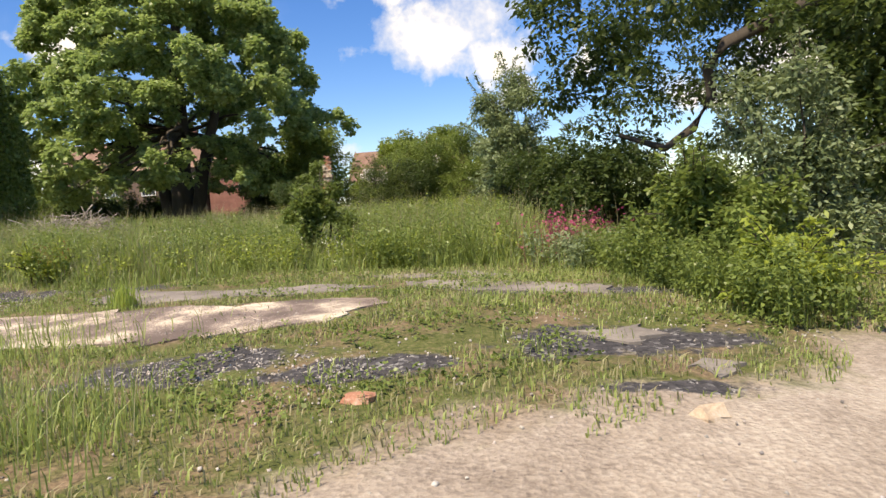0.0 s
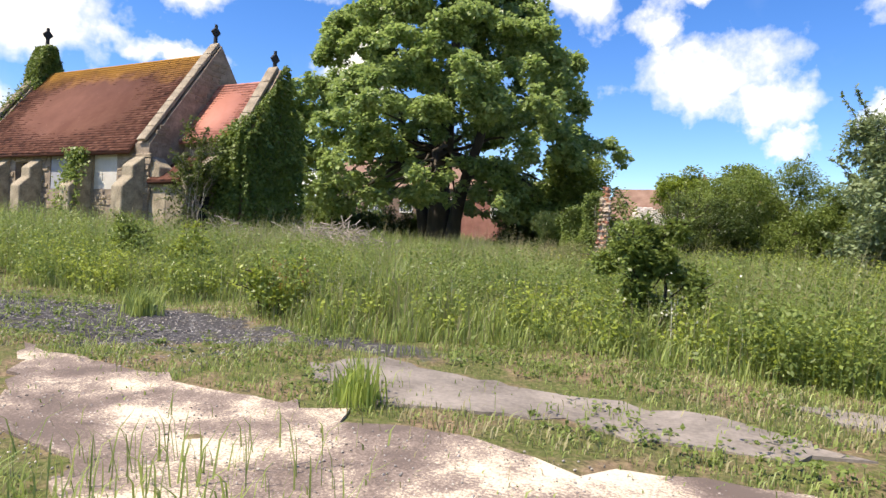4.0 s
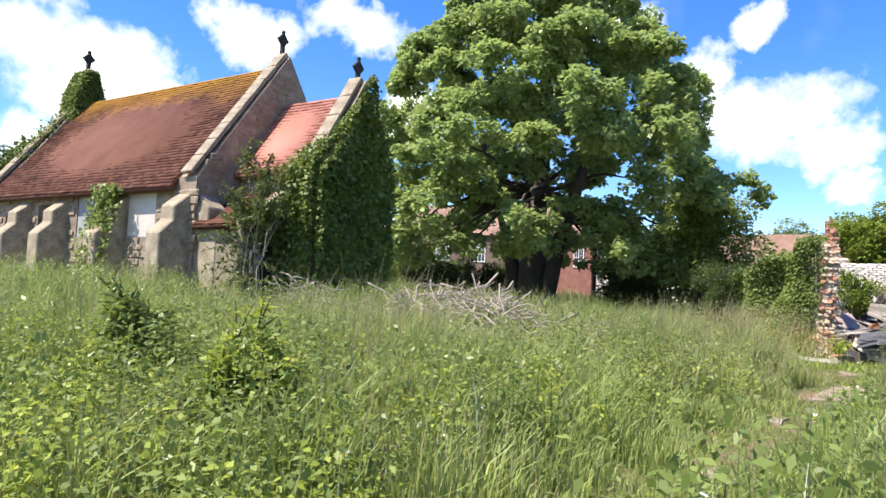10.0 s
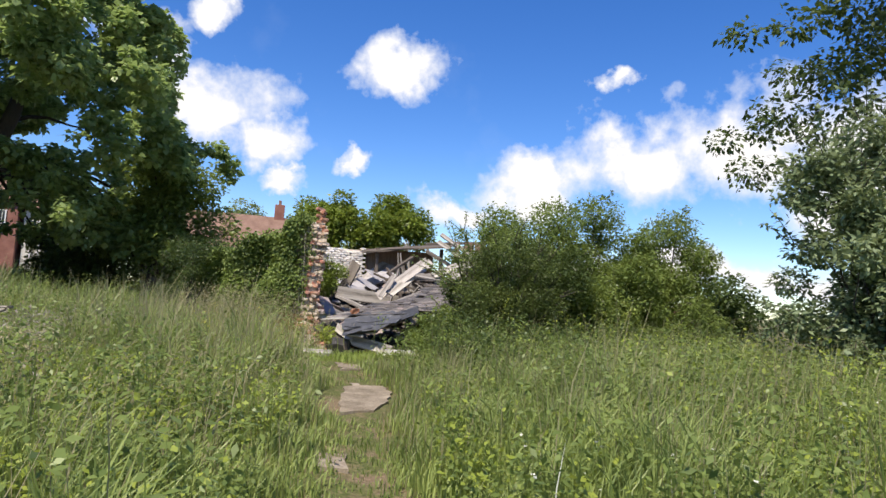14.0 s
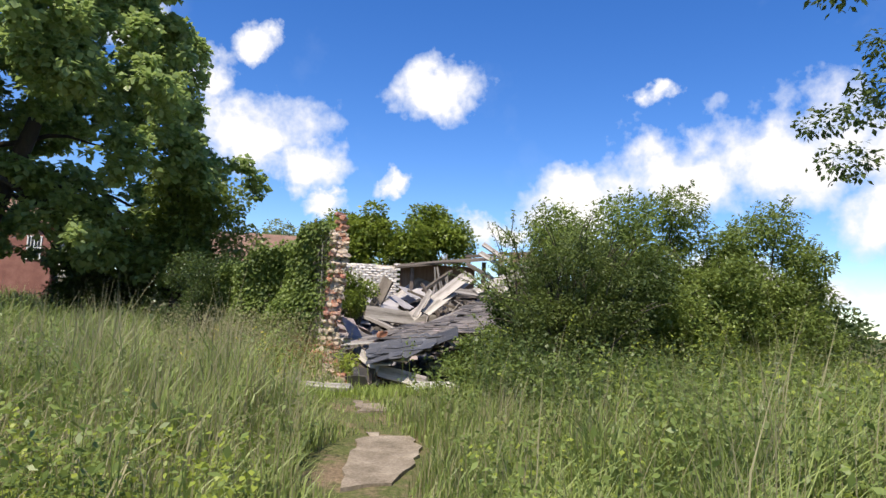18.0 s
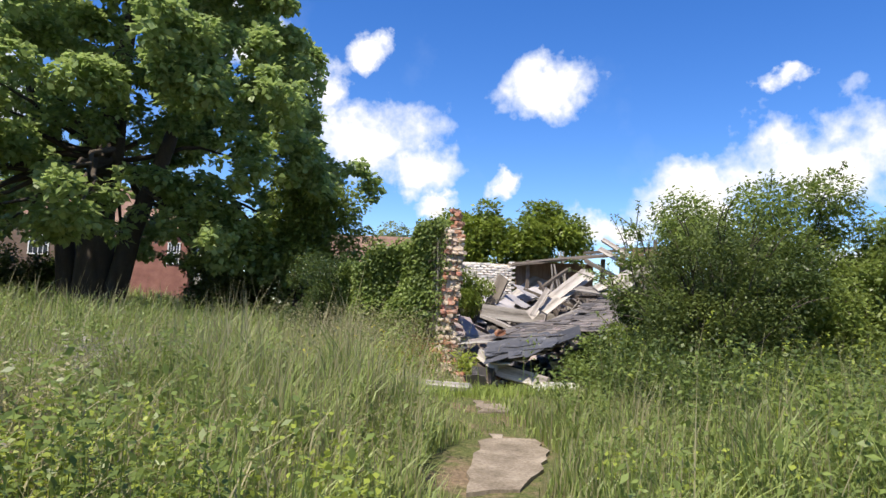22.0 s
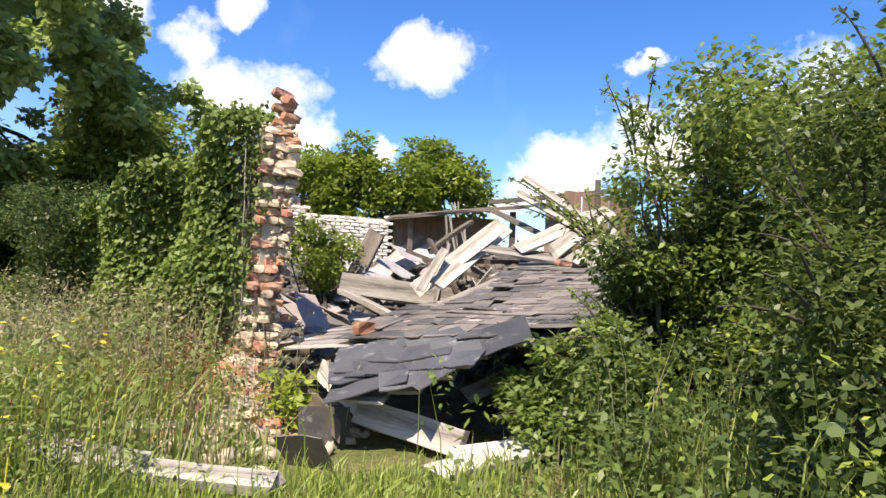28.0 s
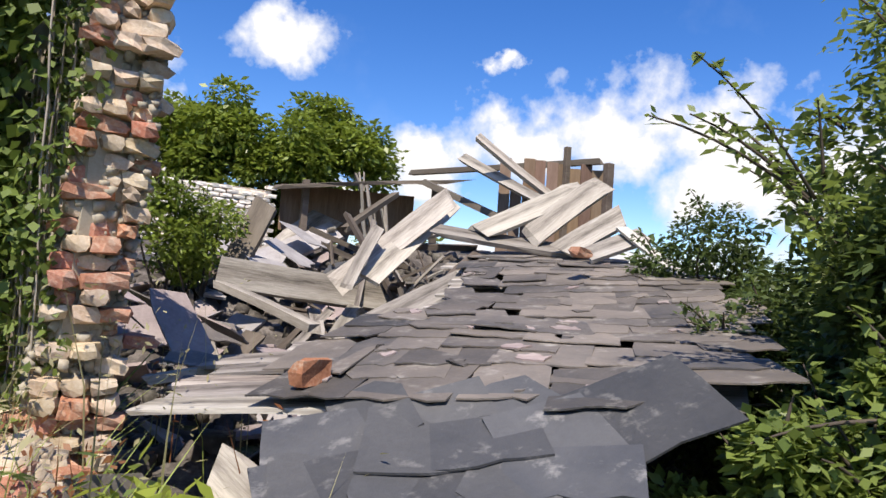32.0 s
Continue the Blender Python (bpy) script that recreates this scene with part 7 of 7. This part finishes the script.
for x, y in ((-3.62, 6.9), (-7.2, 8.7), (-7.35, 8.75)):
    t_ = np.random.default_rng(int(abs(x * 10)))
    grass_mesh("grass_tuft", "upright tuft of coarse grass", np.column_stack([t_.normal(x, 0.08, 160), t_.normal(y, 0.08, 160)]), t_.uniform(0.12, 0.36, 160), np.full(160, 0.012), FRESHGRASS if x > -5 else GRASS, t_, 0.45)

# ---- heap of dead branches ----
sticks = []
for k in range(1150):
    s = r.uniform(0, 1)
    c = np.array([-9.2 - 5.6 * s + r.normal(0, 0.3), 17.5 + 1.3 * s + r.normal(0, 0.45), 0])
    c[2] = gz(c[0], c[1]) + r.uniform(0.03, 0.92) * (0.75 + 0.4 * math.sin(s * 7))
    a, e, ln = r.uniform(0, 6.28), r.normal(0.15, 0.45), r.uniform(0.2, 0.75)
    d = np.array([math.cos(a) * math.cos(e), math.sin(a) * math.cos(e), math.sin(e)])
    t = np.linspace(-0.5, 0.5, 4)[:, None]
    pth = c + d * t * ln + r.normal(0, 0.04, (4, 3))
    pth[:, 2] = np.maximum(pth[:, 2], gz(c[0], c[1]) + 0.02)
    sticks.append(tube(pth, np.linspace(r.uniform(0.006, 0.02), 0.003, 4), 5))
tagged(new("brushwood_heap", np_mesh("brushwood_heap", *join(sticks), DEADWOOD)), "grey heap of dead cut branches", "branches", kind="stuff")
dr = np.column_stack([r.uniform(-14.8, -8.4, 1500), r.normal(18.0, 0.7, 1500)])
plants("dead_stalks", "dry stalks round the branch heap", dr, r.uniform(0.2, 0.6, 1500), 6, 0.08, DRYGRASS, r, 0.2, 0.3, 0.2)

# ---- houses beyond ----
HOUSEBRICK = surface("house_brick", [(0.16, 0.07, 0.055), (0.25, 0.115, 0.09), (0.33, 0.17, 0.13)], 1.5, 30, 0.9, 0.3)
DULLBRICK = surface("dull_brown_brick", [(0.11, 0.075, 0.056), (0.155, 0.11, 0.085), (0.2, 0.145, 0.115)], 1.5, 30, 0.9, 0.3)
ROOFTILE = surface("brown_roof_tile", [(0.13, 0.075, 0.055), (0.22, 0.135, 0.1), (0.3, 0.2, 0.15)], 1.2, 20, 0.9, 0.4)
RENDER_ = surface("pale_render", [(0.55, 0.52, 0.47), (0.72, 0.69, 0.63)], 1.0, 30, 0.9, 0.2)
GLASS = surface("window_glass", [(0.03, 0.035, 0.04), (0.06, 0.07, 0.08)], 1, 10, 0.08, 0.0, spec=0.6)
WHITEPAINT = surface("white_paint", [(0.68, 0.68, 0.66), (0.82, 0.82, 0.8)], 3, 30, 0.6, 0.05)


def house(label, at, rot, length, depth, eave, ridge, wall_mat, windows, chimney=True):
    """A plain house with a pitched roof, framed windows and a chimney."""
    t = thing("house", label, "house")
    t.matrix_basis = pose(*at, 0, 0, rot)
    bm = bmesh.new()
    prof = [(0, -2.5), (depth, -2.5), (depth, eave), (depth / 2, ridge), (0, eave)]
    vs = [bm.verts.new((0, y, z)) for y, z in prof]
    out = bmesh.ops.extrude_face_region(bm, geom=[bm.faces.new(vs)])
    bmesh.ops.translate(bm, vec=(length, 0, 0), verts=[e for e in out["geom"] if isinstance(e, bmesh.types.BMVert)])
    bmesh.ops.recalc_face_normals(bm, faces=bm.faces[:])
    part("wall", bm_mesh("wall", bm, wall_mat), t)
    pitch = math.degrees(math.atan2(ridge - eave, depth / 2))
    run = math.hypot(ridge - eave, depth / 2) + 0.35
    for side in (0, 1):
        me = box_mesh("roof", (length + 0.5, run, 0.12), ROOFTILE, 0.01)
        y, a = (depth / 4 - 0.1, pitch) if side == 0 else (depth * 3 / 4 + 0.1, -pitch)
        part("roof", me, t, m=pose(length / 2, y, (eave + ridge) / 2 - 0.02, a, 0, 0))
    if chimney:
        ch = part("chimney", box_mesh("chimney", (0.7, 0.6, 1.6), HOUSEBRICK, 0.02), t, m=pose(length * 0.85, depth / 2, ridge - 0.5))
        part("pot", box_mesh("pot", (0.2, 0.2, 0.35), ROOFTILE, 0.03), ch, m=pose(0, 0, 1.6))
    for x, z, w, h in windows:
        win = part("window", box_mesh("window", (w, 0.06, h), GLASS, 0.005), t, m=pose(x, -0.01, z))
        for dx, dz, sw, sh in ((0, -0.04, w + 0.1, 0.07), (0, h - 0.03, w + 0.1, 0.07), (-w / 2, 0, 0.07, h), (w / 2, 0, 0.07, h), (0, 0, 0.05, h), (-w / 4, 0, 0.03, h), (w / 4, 0, 0.03, h), (0, h * 0.5, w, 0.04)):
            part("frame", box_mesh("frame", (sw, 0.05, sh), WHITEPAINT), win, m=pose(dx, -0.035, dz))
    return t


house("brick house with brown tiled roof behind the trees", (-38.6, 62.0, 2.6), 1, 14.4, 8.0, 4.5, 7.6, DULLBRICK, [(x, 2.1, 1.3, 1.3) for x in (1.8, 5.5, 9.0, 13.1)])
house("red brick wing with tiled roof beside the house", (-23.9, 62.5, 2.5), 1, 4.4, 6.0, 4.3, 6.2, HOUSEBRICK, [(3.3, 2.0, 0.8, 1.5)], False)
house("small white rendered wing behind the trees", (-19.2, 63.0, 2.3), 1, 2.5, 5.0, 4.1, 5.6, RENDER_, [(1.0, 2.0, 0.8, 1.1)], False)
house("pale rendered cottage with brown roof", (-9.5, 58.0, 1.4), -4, 8.0, 6.5, 3.0, 5.6, RENDER_, [(2, 1.0, 1.2, 1.2), (5.5, 1.0, 1.2, 1.2)])
house("distant house with a chimney over the hedge", (62.0, 90.0, -2.5), 20, 9.0, 7.0, 3.4, 6.2, HOUSEBRICK, [(2.5, 1.3, 1.2, 1.2), (6, 1.3, 1.2, 1.2)])

# ---- hedges and far woods ----
for k, (x, y, rx, ry, rz, m) in enumerate(((6.0, 31, 2.6, 1.4, 1.3, DARKLEAF), (10.5, 30, 2.8, 1.5, 1.5, DARKLEAF), (15.5, 28.5, 3.0, 1.6, 1.7, DARKLEAF), (20.5, 26, 3.0, 2, 1.9, DARKLEAF), (2.5, 39, 2.5, 1.5, 1.3, BUSHLEAF), (14.0, 21.0, 2.6, 2, 1.6, DARKLEAF), (10.0, 13.5, 2.6, 2.0, 1.6, DARKLEAF), (13.5, 8.0, 3, 2, 2.0, DARKLEAF),
                                            (-28.5, 44.0, 3, 2, 1.3, BUSHLEAF), (-24.5, 43, 1.8, 1.4, 0.75, DARKLEAF), (-12.5, 42, 2.0, 1.4, 1.0, DARKLEAF), (-5.5, 41.5, 2.6, 1.5, 1.3, BUSHLEAF), (-25.0, 46.5, 2.6, 1.2, 1.0, DARKLEAF), (-21.5, 46.0, 2.0, 1.1, 0.85, DARKLEAF), (-13.6, 45.5, 2.0, 1.2, 1.3, DARKLEAF), (-30.5, 49.0, 2.4, 1.3, 1.5, BUSHLEAF))):
    shrub("hedge", "dense dark hedge bush at the field's far side" if y > 20 else "dark bushes beyond the track", (x, y), (rx, ry, rz), 22, 0.75, 7000, 0.2, m, 90 + k, 8, group="hedge bushes")
fr = np.random.default_rng(80)
cl = []
for k in range(260):
    a = fr.uniform(0, 2 * math.pi)
    d_ = fr.uniform(75, 150)
    x, y = d_ * math.sin(a), d_ * math.cos(a)
    hgt = fr.uniform(2.5, 7.0) * (0.7 if y > 0 and abs(a - math.pi) > 2.4 else 1.0)
    for c in range(3):
        cl.append((x + fr.normal(0, 2), y + fr.normal(0, 2), gz(x, y) + hgt * (0.3 + 0.25 * c), hgt * 0.45))
pp, dd = crown_points(cl, 60000, fr, 0.6)
v, f = leaf_quads(pp, 0.9, fr, 0.3, 0.7, dd * 0.5)
tagged(new("far_woods", np_mesh("far_woods", v, f, DARKLEAF)), "distant belt of trees round the fields", "trees", kind="stuff")
wst = tree_clumps(np.random.default_rng(81), 6.5, 2.4, 1.5, 60, 0.9)
leafy_thing("ash_tree", "dark tree beyond the west end of the church", "tree", (-44, 30.5, gz(-44, 30.5)), wst, 12000, 0.35, DARKLEAF, 10, trunk=(7, 0.3, (0, 0)), seed=82)
wst = tree_clumps(np.random.default_rng(83), 7, 2.6, 1.5, 40, 0.9)
leafy_thing("ash_tree", "thin grey-leaved tree far behind the ruin", "tree", (-4.5, 66, gz(-4.5, 66)), wst, 5000, 0.3, SILVER, 10, trunk=(5, 0.2, (0, 0)), seed=84)
